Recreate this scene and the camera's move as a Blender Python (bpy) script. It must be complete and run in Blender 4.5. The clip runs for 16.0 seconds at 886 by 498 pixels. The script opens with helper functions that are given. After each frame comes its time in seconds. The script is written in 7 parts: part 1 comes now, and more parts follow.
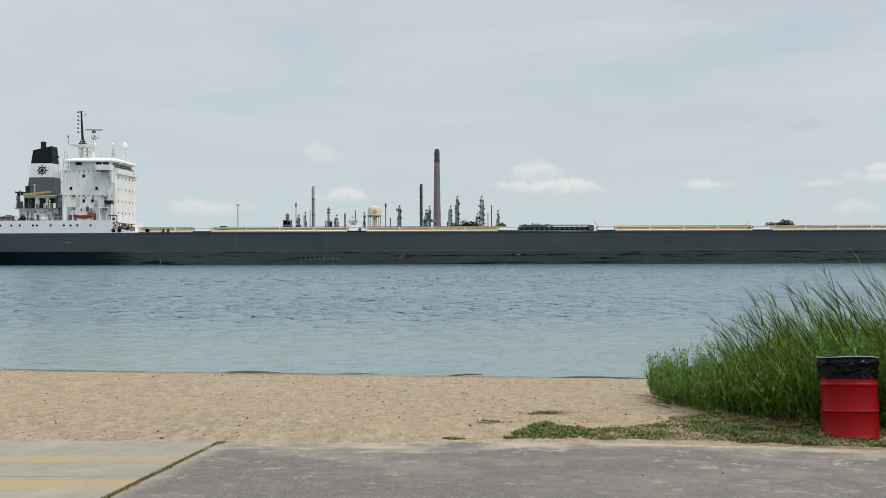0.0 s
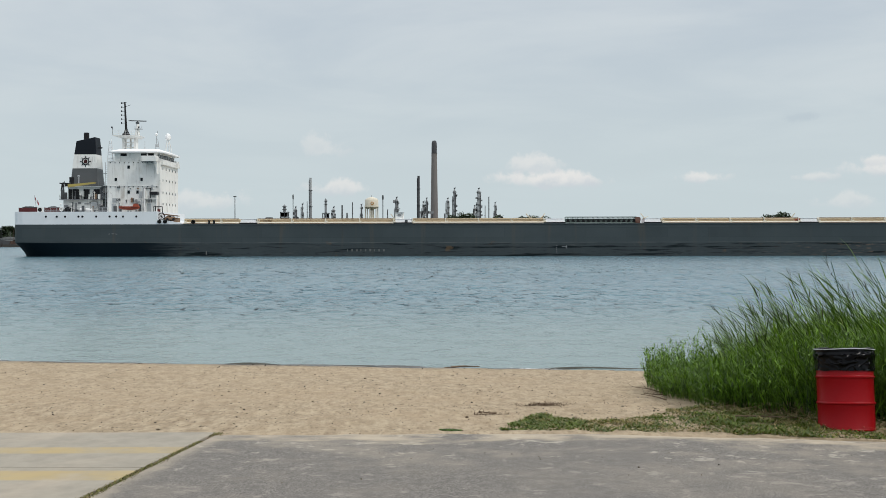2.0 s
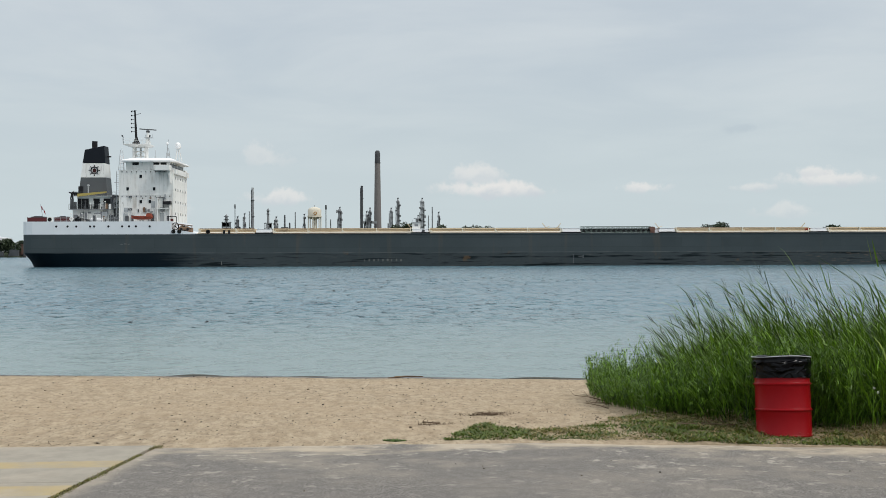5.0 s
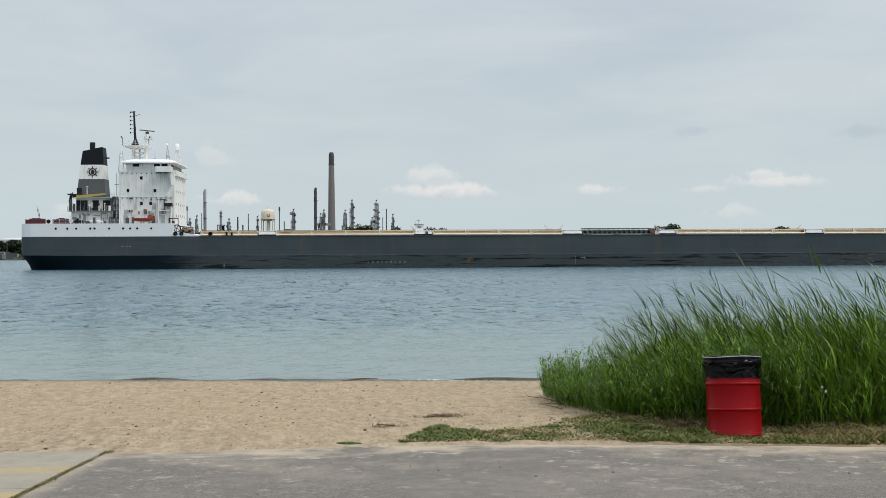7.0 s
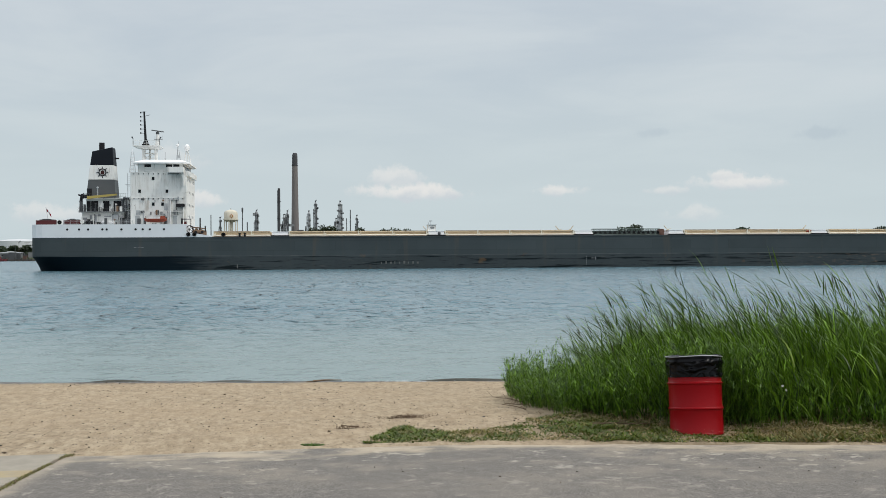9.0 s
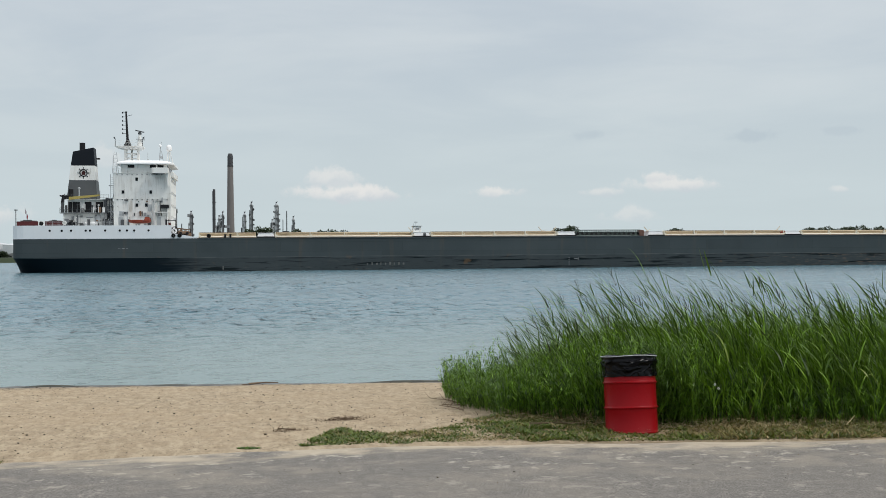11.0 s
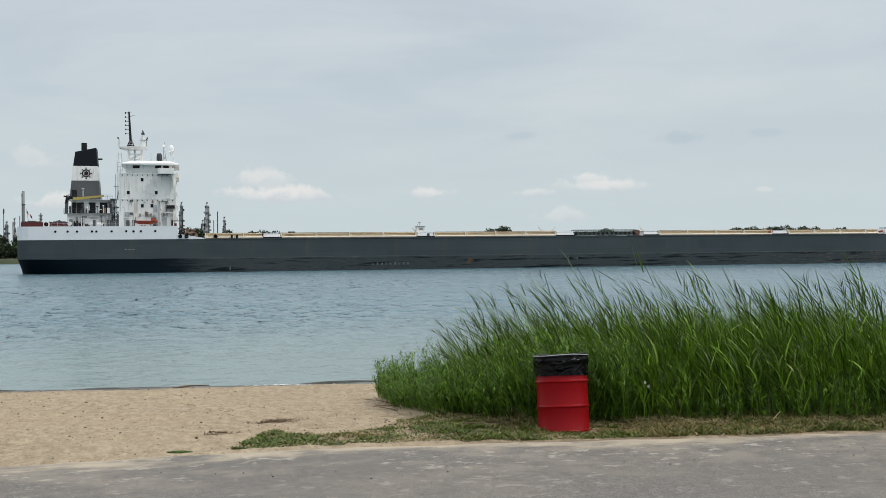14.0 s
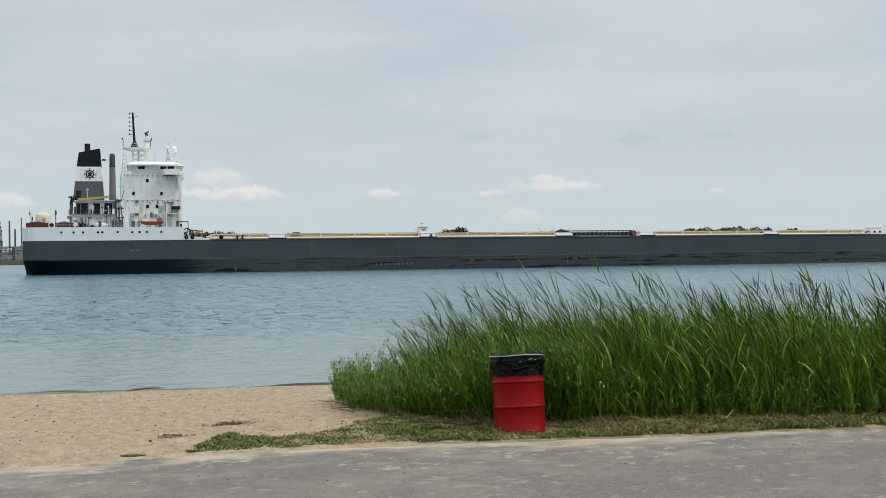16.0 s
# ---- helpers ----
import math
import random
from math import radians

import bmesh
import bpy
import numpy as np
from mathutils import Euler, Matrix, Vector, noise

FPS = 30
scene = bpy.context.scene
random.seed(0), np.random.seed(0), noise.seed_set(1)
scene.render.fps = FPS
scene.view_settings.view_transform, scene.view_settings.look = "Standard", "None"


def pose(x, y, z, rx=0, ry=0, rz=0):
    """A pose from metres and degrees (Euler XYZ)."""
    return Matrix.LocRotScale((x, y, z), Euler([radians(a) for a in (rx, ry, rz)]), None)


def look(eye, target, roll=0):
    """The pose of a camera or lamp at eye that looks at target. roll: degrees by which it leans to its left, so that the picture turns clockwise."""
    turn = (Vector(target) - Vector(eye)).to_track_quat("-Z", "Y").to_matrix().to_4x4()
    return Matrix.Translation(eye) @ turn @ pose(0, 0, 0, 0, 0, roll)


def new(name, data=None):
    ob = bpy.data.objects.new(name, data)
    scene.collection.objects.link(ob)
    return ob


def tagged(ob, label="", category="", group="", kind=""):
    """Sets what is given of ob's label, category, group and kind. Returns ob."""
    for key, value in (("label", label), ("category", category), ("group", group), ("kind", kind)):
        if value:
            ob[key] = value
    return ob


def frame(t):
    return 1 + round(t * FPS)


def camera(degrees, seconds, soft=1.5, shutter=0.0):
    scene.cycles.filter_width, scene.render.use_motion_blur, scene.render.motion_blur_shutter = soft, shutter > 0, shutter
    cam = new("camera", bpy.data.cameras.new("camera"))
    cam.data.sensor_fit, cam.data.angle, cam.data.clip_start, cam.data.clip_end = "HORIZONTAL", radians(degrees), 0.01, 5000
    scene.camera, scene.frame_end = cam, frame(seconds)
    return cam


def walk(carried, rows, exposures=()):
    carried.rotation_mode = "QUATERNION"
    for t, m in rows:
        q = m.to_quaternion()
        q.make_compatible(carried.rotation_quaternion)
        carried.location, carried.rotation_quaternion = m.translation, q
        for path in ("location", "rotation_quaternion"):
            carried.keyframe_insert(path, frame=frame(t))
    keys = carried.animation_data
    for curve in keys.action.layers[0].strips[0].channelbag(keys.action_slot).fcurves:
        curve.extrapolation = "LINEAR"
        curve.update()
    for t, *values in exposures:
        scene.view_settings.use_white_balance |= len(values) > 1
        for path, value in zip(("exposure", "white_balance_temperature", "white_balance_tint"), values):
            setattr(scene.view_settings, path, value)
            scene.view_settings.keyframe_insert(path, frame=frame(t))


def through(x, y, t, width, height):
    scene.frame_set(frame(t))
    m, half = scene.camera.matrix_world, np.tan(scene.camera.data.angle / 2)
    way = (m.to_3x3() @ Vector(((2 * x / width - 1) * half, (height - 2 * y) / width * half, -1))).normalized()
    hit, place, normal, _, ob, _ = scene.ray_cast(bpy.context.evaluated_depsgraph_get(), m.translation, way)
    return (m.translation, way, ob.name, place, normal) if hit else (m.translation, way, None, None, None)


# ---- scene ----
import itertools

cam = camera(45.0, 16.0, soft=0.7)
walk(cam, [
    (0.0, pose(0, 0, 3.6, 89.956, 0.167, 0.000)),
    (0.5, pose(0, 0, 3.6, 89.796, 0.142, -0.180)),
    (1.0, pose(0, 0, 3.6, 89.675, 0.135, -0.196)),
    (1.5, pose(0, 0, 3.6, 89.523, 0.106, -0.153)),
    (2.0, pose(0, 0, 3.6, 89.518, 0.092, -0.153)),
    (2.5, pose(0, 0, 3.6, 89.641, 0.155, -0.264)),
    (3.0, pose(0, 0, 3.6, 89.822, 0.107, -0.590)),
    (3.5, pose(0, 0, 3.6, 89.954, 0.139, -1.136)),
    (4.0, pose(0, 0, 3.6, 89.999, 0.159, -1.797)),
    (6.5, pose(0, 0, 3.6, 90.113, 0.238, -5.108)),
    (7.0, pose(0, 0, 3.6, 90.139, 0.268, -5.627)),
    (7.5, pose(0, 0, 3.6, 90.157, 0.262, -6.012)),
    (8.0, pose(0, 0, 3.6, 90.181, 0.253, -6.413)),
    (8.5, pose(0, 0, 3.6, 90.188, 0.279, -6.901)),
    (9.0, pose(0, 0, 3.6, 90.171, 0.346, -7.552)),
    (11.5, pose(0, 0, 3.6, 90.218, 0.474, -11.583)),
    (12.0, pose(0, 0, 3.6, 90.202, 0.535, -12.102)),
    (12.5, pose(0, 0, 3.6, 90.197, 0.585, -12.631)),
    (13.0, pose(0, 0, 3.6, 90.196, 0.568, -13.206)),
    (13.5, pose(0, 0, 3.6, 90.200, 0.483, -13.810)),
    (14.0, pose(0, 0, 3.6, 90.213, 0.618, -14.494)),
    (14.5, pose(0, 0, 3.6, 90.224, 0.656, -15.138)),
    (15.0, pose(0, 0, 3.6, 90.225, 0.703, -15.720)),
    (15.5, pose(0, 0, 3.6, 90.241, 0.648, -16.263)),
    (16.0, pose(0, 0, 3.6, 90.237, 0.691, -16.823)),
])
SHIP_Y, SHIP_TURN = 237.4, -1.11  # distance of the hull's near side, and heading

# ---- world and sun ----
SUN_AZ, SUN_EL = 118.0, 52.0   # clockwise from the y axis, and height

world = bpy.data.worlds.new("world")
scene.world = world
world.use_nodes = True
wt = world.node_tree
wt.nodes.clear()


def wnode(kind, **inputs):
    n = wt.nodes.new(kind)
    for k, v in inputs.items():
        n.inputs[int(k[1:]) if k[0] == "i" and k[1:].isdigit() else k].default_value = v
    return n


def wmath(op, a, b=None, c=None):
    n = wt.nodes.new("ShaderNodeMath")
    n.operation = op
    for i, v in enumerate((a, b, c)):
        if v is None:
            continue
        if isinstance(v, (int, float)):
            n.inputs[i].default_value = v
        else:
            wt.links.new(v, n.inputs[i])
    return n.outputs[0]


def wsmooth(v, lo, hi, a=0.0, b=1.0):
    n = wt.nodes.new("ShaderNodeMapRange")
    n.interpolation_type = "SMOOTHSTEP"
    wt.links.new(v, n.inputs[0])
    for i, q in enumerate((lo, hi, a, b)):
        n.inputs[i + 1].default_value = q
    return n.outputs[0]


def wmix(f, a, b):
    n = wt.nodes.new("ShaderNodeMix")
    n.data_type = "RGBA"
    for s, v in ((n.inputs[0], f), (n.inputs[6], a), (n.inputs[7], b)):
        if isinstance(v, (int, float)):
            s.default_value = v
        elif isinstance(v, tuple):
            s.default_value = (*v, 1)
        else:
            wt.links.new(v, s)
    return n.outputs[2]


def build_sky():
    """Thin high overcast over a pale blue sky, with small fair-weather clouds low down."""
    out, bg = wnode("ShaderNodeOutputWorld"), wnode("ShaderNodeBackground")
    sky = wt.nodes.new("ShaderNodeTexSky")
    sky.sky_type, sky.sun_disc = "NISHITA", False
    sky.sun_elevation, sky.sun_rotation = radians(SUN_EL), radians(SUN_AZ)
    sky.air_density, sky.dust_density = 1.0, 1.5
    dim = wnode("ShaderNodeVectorMath")
    dim.operation = "SCALE"
    dim.inputs["Scale"].default_value = 0.09
    wt.links.new(sky.outputs[0], dim.inputs[0])
    tc = wnode("ShaderNodeTexCoord")
    sep = wnode("ShaderNodeSeparateXYZ")
    wt.links.new(tc.outputs["Generated"], sep.inputs[0])
    x, y, z = sep.outputs
    up = wmath("MAXIMUM", z, 0.0)
    # the veil: pale at the horizon, brighter overhead
    veil = wmix(wsmooth(up, 0.0, 0.24), (0.570, 0.655, 0.682), (0.604, 0.664, 0.708))
    veil = wmix(wsmooth(up, 0.20, 0.62), veil, (1.22, 1.27, 1.32))
    # streaks of thicker and thinner veil, drawn out sideways and flattened towards the horizon
    flat = wnode("ShaderNodeCombineXYZ")
    zz = wmath("ADD", up, 0.10)
    wt.links.new(wmath("DIVIDE", x, zz), flat.inputs[0])
    wt.links.new(wmath("DIVIDE", y, zz), flat.inputs[1])
    n1 = wnode("ShaderNodeTexNoise", Scale=0.85, Detail=6.0, Roughness=0.55, Distortion=0.4)
    wt.links.new(flat.outputs[0], n1.inputs["Vector"])
    thick = wsmooth(n1.outputs[0], 0.35, 0.68)
    blue = wmix(0.55, dim.outputs[0], (0.43, 0.53, 0.63))
    col = wmix(wmath("MULTIPLY", wmath("SUBTRACT", 1.0, thick), wsmooth(up, 0.02, 0.2, 0.05, 0.34)), veil, blue)
    col = wmix(wmath("MULTIPLY", wsmooth(n1.outputs[0], 0.60, 0.78), wsmooth(up, 0.08, 0.22, 0.0, 0.5)), col, (0.68, 0.71, 0.75))
    # low cumulus: bearing, height, half width, half height in degrees, and density
    az = wmath("MULTIPLY", wmath("ARCTAN2", x, y), 180 / math.pi)
    el = wmath("MULTIPLY", wmath("ARCSINE", z), 180 / math.pi)
    nz = wnode("ShaderNodeTexNoise", Scale=55.0, Detail=6.0, Roughness=0.62)
    wt.links.new(tc.outputs["Generated"], nz.inputs["Vector"])
    wob = wmath("MULTIPLY", wmath("SUBTRACT", nz.outputs[0], 0.5), 2.6)
    puffs = ((5.9, 3.15, 3.0, 0.55, 0.72), (5.0, 3.95, 1.6, 0.65, 0.5), (13.8, 3.2, 1.2, 0.42, 0.6), (-5.2, 2.75, 1.9, 0.55, 0.55),
             (-6.2, 4.8, 1.5, 0.8, 0.28), (23.2, 3.45, 2.4, 0.5, 0.62), (22.2, 3.9, 0.9, 0.4, 0.6), (19.4, 3.12, 1.0, 0.26, 0.4),
             (20.9, 1.9, 1.6, 0.6, 0.32), (-12.5, 2.0, 2.2, 0.7, 0.4), (31.3, 3.05, 0.5, 0.25, 0.35), (-33.0, 3.2, 2.4, 0.6, 0.7),
             (43.0, 3.4, 2.6, 0.6, 0.8), (64.0, 3.0, 2.2, 0.5, 0.7), (-58.0, 3.5, 2.6, 0.6, 0.7))
    for a, e, w, h, d in puffs:
        du = wmath("DIVIDE", wmath("SUBTRACT", az, a), w)
        dv0 = wmath("DIVIDE", wmath("SUBTRACT", el, e), h)
        dv = wmath("MAXIMUM", dv0, wmath("MULTIPLY", dv0, -1.35))
        r = wmath("SQRT", wmath("ADD", wmath("MULTIPLY", du, du), wmath("MULTIPLY", dv, dv)))
        m = wmath("MULTIPLY", wsmooth(wmath("ADD", r, wob), 1.15, 0.45), d)
        tint = wmix(wsmooth(wmath("ADD", dv0, wob), -0.9, 0.5), (0.60, 0.64, 0.68), (0.86, 0.83, 0.80))
        col = wmix(m, col, tint)
    for a, e, w, h, d in ((18.9, 6.2, 1.2, 0.28, 0.3), (27.1, 5.9, 1.3, 0.35, 0.35), (31.5, 6.0, 1.2, 0.25, 0.25)):
        du = wmath("DIVIDE", wmath("SUBTRACT", az, a), w)
        dv = wmath("DIVIDE", wmath("SUBTRACT", el, e), h)
        r = wmath("SQRT", wmath("ADD", wmath("MULTIPLY", du, du), wmath("MULTIPLY", dv, dv)))
        col = wmix(wmath("MULTIPLY", wsmooth(wmath("ADD", r, wob), 1.2, 0.3), d), col, (0.42, 0.50, 0.57))
    wt.links.new(col, bg.inputs[0])
    bg.inputs[1].default_value = 1.0
    wt.links.new(bg.outputs[0], out.inputs[0])


build_sky()
sun = new("sun", bpy.data.lights.new("sun", "SUN"))
sun.data.energy, sun.data.angle, sun.data.color = 1.5, radians(14), (1.0, 0.95, 0.87)
_a, _e = radians(SUN_AZ), radians(SUN_EL)
sun.matrix_world = look((math.sin(_a) * math.cos(_e) * 300, math.cos(_a) * math.cos(_e) * 300, math.sin(_e) * 300), (0, 0, 0))

# ---- materials ----
class Mat:
    """A small wrapper to write node materials briefly."""

    def __init__(self, name):
        self.m = bpy.data.materials.new(name)
        self.m.use_nodes = True
        self.t = self.m.node_tree
        self.b = self.t.nodes["Principled BSDF"]
        self.out = self.t.nodes["Material Output"]
        self.tc = self.t.nodes.new("ShaderNodeTexCoord")

    def put(self, socket, v):
        if isinstance(v, tuple) and len(v) == 3 and socket.type == "RGBA":
            socket.default_value = (*v, 1)
        elif isinstance(v, (int, float, tuple)):
            socket.default_value = v
        else:
            self.t.links.new(v, socket)

    def space(self, kind="Object", scale=(1, 1, 1), turn=(0, 0, 0)):
        n = self.t.nodes.new("ShaderNodeMapping")
        n.inputs["Scale"].default_value = scale
        n.inputs["Rotation"].default_value = turn
        if kind == "Position":
            g = self.t.nodes.new("ShaderNodeNewGeometry")
            self.t.links.new(g.outputs["Position"], n.inputs[0])
        else:
            self.t.links.new(self.tc.outputs[kind], n.inputs[0])
        return n.outputs[0]

    def noise(self, scale, detail=4.0, rough=0.55, space=None, distort=0.0):
        n = self.t.nodes.new("ShaderNodeTexNoise")
        n.inputs["Scale"].default_value, n.inputs["Detail"].default_value = scale, detail
        n.inputs["Roughness"].default_value, n.inputs["Distortion"].default_value = rough, distort
        self.t.links.new(space or self.space(), n.inputs["Vector"])
        return n.outputs[0]

    def voronoi(self, scale, space=None):
        n = self.t.nodes.new("ShaderNodeTexVoronoi")
        n.inputs["Scale"].default_value = scale
        self.t.links.new(space or self.space(), n.inputs["Vector"])
        return n.outputs[0]

    def math(self, op, a, b=0.0):
        n = self.t.nodes.new("ShaderNodeMath")
        n.operation = op
        self.put(n.inputs[0], a)
        self.put(n.inputs[1], b)
        return n.outputs[0]

    def ramp(self, v, lo, hi, a=0.0, b=1.0):
        n = self.t.nodes.new("ShaderNodeMapRange")
        n.interpolation_type = "SMOOTHSTEP"
        self.put(n.inputs[0], v)
        for i, q in enumerate((lo, hi, a, b)):
            n.inputs[i + 1].default_value = q
        return n.outputs[0]

    def mix(self, f, a, b):
        n = self.t.nodes.new("ShaderNodeMix")
        n.data_type = "RGBA"
        for s, v in ((n.inputs[0], f), (n.inputs[6], a), (n.inputs[7], b)):
            self.put(s, v)
        return n.outputs[2]

    def axes(self, space):
        n = self.t.nodes.new("ShaderNodeSeparateXYZ")
        self.t.links.new(space, n.inputs[0])
        return n.outputs

    def island(self):
        return self.t.nodes.new("ShaderNodeNewGeometry").outputs["Random Per Island"]

    def random(self):
        return self.t.nodes.new("ShaderNodeObjectInfo").outputs["Random"]

    def bump(self, height, strength=0.4, distance=0.01, under=None):
        n = self.t.nodes.new("ShaderNodeBump")
        n.inputs["Strength"].default_value, n.inputs["Distance"].default_value = strength, distance
        self.t.links.new(height, n.inputs["Height"])
        if under is not None:
            self.t.links.new(under, n.inputs["Normal"])
        self.t.links.new(n.outputs[0], self.b.inputs["Normal"])
        return n.outputs[0]

    def set(self, **kw):
        for k, v in kw.items():
            self.put(self.b.inputs[k.replace("_", " ")], v)
        return self

    def leafy(self, colour, through, amount=0.35):
        """Let light pass through thin leaves."""
        tr = self.t.nodes.new("ShaderNodeBsdfTranslucent")
        self.put(tr.inputs[0], through)
        mx = self.t.nodes.new("ShaderNodeMixShader")
        mx.inputs[0].default_value = amount
        self.put(self.b.inputs["Base Color"], colour)
        self.t.links.new(self.b.outputs[0], mx.inputs[1])
        self.t.links.new(tr.outputs[0], mx.inputs[2])
        self.t.links.new(mx.outputs[0], self.out.inputs[0])
        return self


def paint(name, colour, dirt=(0.16, 0.11, 0.07), amount=0.35, rough=0.45, scale=0.6, metal=0.0, spec=0.28, runs=0.0):
    """Weathered paint: faint cloudiness, and dirt that runs down in streaks."""
    m = Mat(name)
    big = m.noise(scale, 5, 0.6)
    streak = m.noise(1.0, 5, 0.6, m.space(scale=(2.2 * scale, 2.2 * scale, 0.18 * scale)))
    fine = m.noise(scale * 14, 3)
    f = m.math("MULTIPLY", m.ramp(streak, 0.52, 0.75), m.ramp(big, 0.35, 0.7))
    c = m.mix(m.ramp(big, 0.3, 0.7, 0.0, 0.25), colour, tuple(v * 0.82 for v in colour))
    c = m.mix(m.math("MULTIPLY", f, amount), c, dirt)
    if runs:
        thin = m.noise(1.0, 4, 0.65, m.space(scale=(3.2, 3.2, 0.16)))
        spots = m.noise(1.0, 4, 0.6, m.space(scale=(1.5, 1.5, 0.9)))
        c = m.mix(m.math("MULTIPLY", m.ramp(thin, 0.56, 0.68, 0.0, runs), m.ramp(big, 0.40, 0.58)), c, (0.20, 0.165, 0.13))
        c = m.mix(m.ramp(spots, 0.66, 0.74, 0.0, runs), c, (0.12, 0.085, 0.06))
    m.set(Base_Color=c, Roughness=m.ramp(fine, 0.2, 0.8, rough - 0.08, rough + 0.12), Metallic=metal)
    m.b.inputs["Specular IOR Level"].default_value = spec
    m.bump(fine, 0.15, 0.01)
    return m.m


def hull_paint():
    """Grey topsides with faint plate seams, rust runs, black scuffs and a dark boot-top near the stern."""
    m = Mat("hull_grey_paint")
    ob = m.space()
    x, y, z = m.axes(ob)
    big = m.noise(0.07, 5, 0.6)
    plates = m.t.nodes.new("ShaderNodeTexBrick")
    m.t.links.new(m.space(turn=(radians(-90), 0, 0)), plates.inputs["Vector"])
    for k, v in (("Scale", 1.0), ("Mortar Size", 0.02), ("Brick Width", 9.0), ("Row Height", 2.1)):
        plates.inputs[k].default_value = v
    plates.inputs["Color1"].default_value = (0.90, 0.90, 0.90, 1)
    plates.inputs["Color2"].default_value = (1.0, 1.0, 1.0, 1)
    plates.inputs["Mortar"].default_value = (0.7, 0.7, 0.7, 1)
    base = m.mix(m.ramp(big, 0.3, 0.7), (0.053, 0.067, 0.072), (0.065, 0.080, 0.085))
    mul = m.t.nodes.new("ShaderNodeMix")
    mul.data_type, mul.blend_type = "RGBA", "MULTIPLY"
    mul.inputs[0].default_value = 1.0
    m.put(mul.inputs[6], base)
    m.put(mul.inputs[7], plates.outputs[0])
    c = mul.outputs[2]
    # rust runs from the deck edge
    run = m.noise(1.0, 4, 0.6, m.space(scale=(0.35, 0.35, 0.025)))
    c = m.mix(m.math("MULTIPLY", m.ramp(run, 0.55, 0.74), 0.24), c, (0.14, 0.105, 0.065))
    # worn belt below the seam at three metres
    low = m.ramp(z, 3.1, 2.7)
    belt = m.noise(1.0, 6, 0.65, m.space(scale=(0.06, 0.06, 1.3)))
    c = m.mix(m.math("MULTIPLY", low, 0.45), c, (0.040, 0.048, 0.052))
    c = m.mix(m.math("MULTIPLY", low, m.ramp(belt, 0.53, 0.61)), c, (0.008, 0.013, 0.015))
    pale = m.noise(1.0, 6, 0.7, m.space(scale=(0.22, 0.22, 2.2)))
    c = m.mix(m.math("MULTIPLY", low, m.ramp(pale, 0.58, 0.70, 0.0, 0.5)), c, (0.12, 0.118, 0.105))
    fore = m.ramp(x, 62.0, 112.0)
    scuff = m.noise(1.0, 5, 0.75, m.space(scale=(0.5, 0.5, 3.4)))
    c = m.mix(m.math("MULTIPLY", fore, m.math("MULTIPLY", m.ramp(z, 3.4, 2.6), m.ramp(scuff, 0.54, 0.62, 0.0, 0.8))), c, (0.15, 0.115, 0.085))
    c = m.mix(m.math("MULTIPLY", m.math("MULTIPLY", low, m.ramp(z, 1.5, 0.5, 0.3, 1.0)), m.ramp(scuff, 0.45, 0.36, 0.0, 0.75)), c, (0.010, 0.014, 0.018))
    rust = m.noise(0.16, 5, 0.7)
    c = m.mix(m.math("MULTIPLY", m.ramp(rust, 0.62, 0.70, 0.0, 0.6), m.ramp(z, 3.6, 2.8)), c, (0.13, 0.085, 0.05))
    # pale seam line
    seam = m.math("MULTIPLY", m.ramp(z, 2.95, 3.05), m.ramp(z, 3.2, 3.1))
    c = m.mix(m.math("MULTIPLY", seam, m.ramp(pale, 0.4, 0.6, 0.1, 0.7)), c, (0.12, 0.13, 0.13))
    # boot-top
    xe = m.math("ADD", x, m.math("MULTIPLY", m.math("SUBTRACT", belt, 0.5), 34.0))
    boot = m.math("MULTIPLY", m.ramp(xe, -46.0, -58.0), m.ramp(z, 3.12, 3.02))
    c = m.mix(boot, c, (0.003, 0.009, 0.014))
    m.set(Base_Color=c, Roughness=m.ramp(big, 0.2, 0.8, 0.46, 0.6))
    m.b.inputs["Specular IOR Level"].default_value = 0.08
    m.bump(m.noise(0.5, 4), 0.25, 0.05)
    return m.m


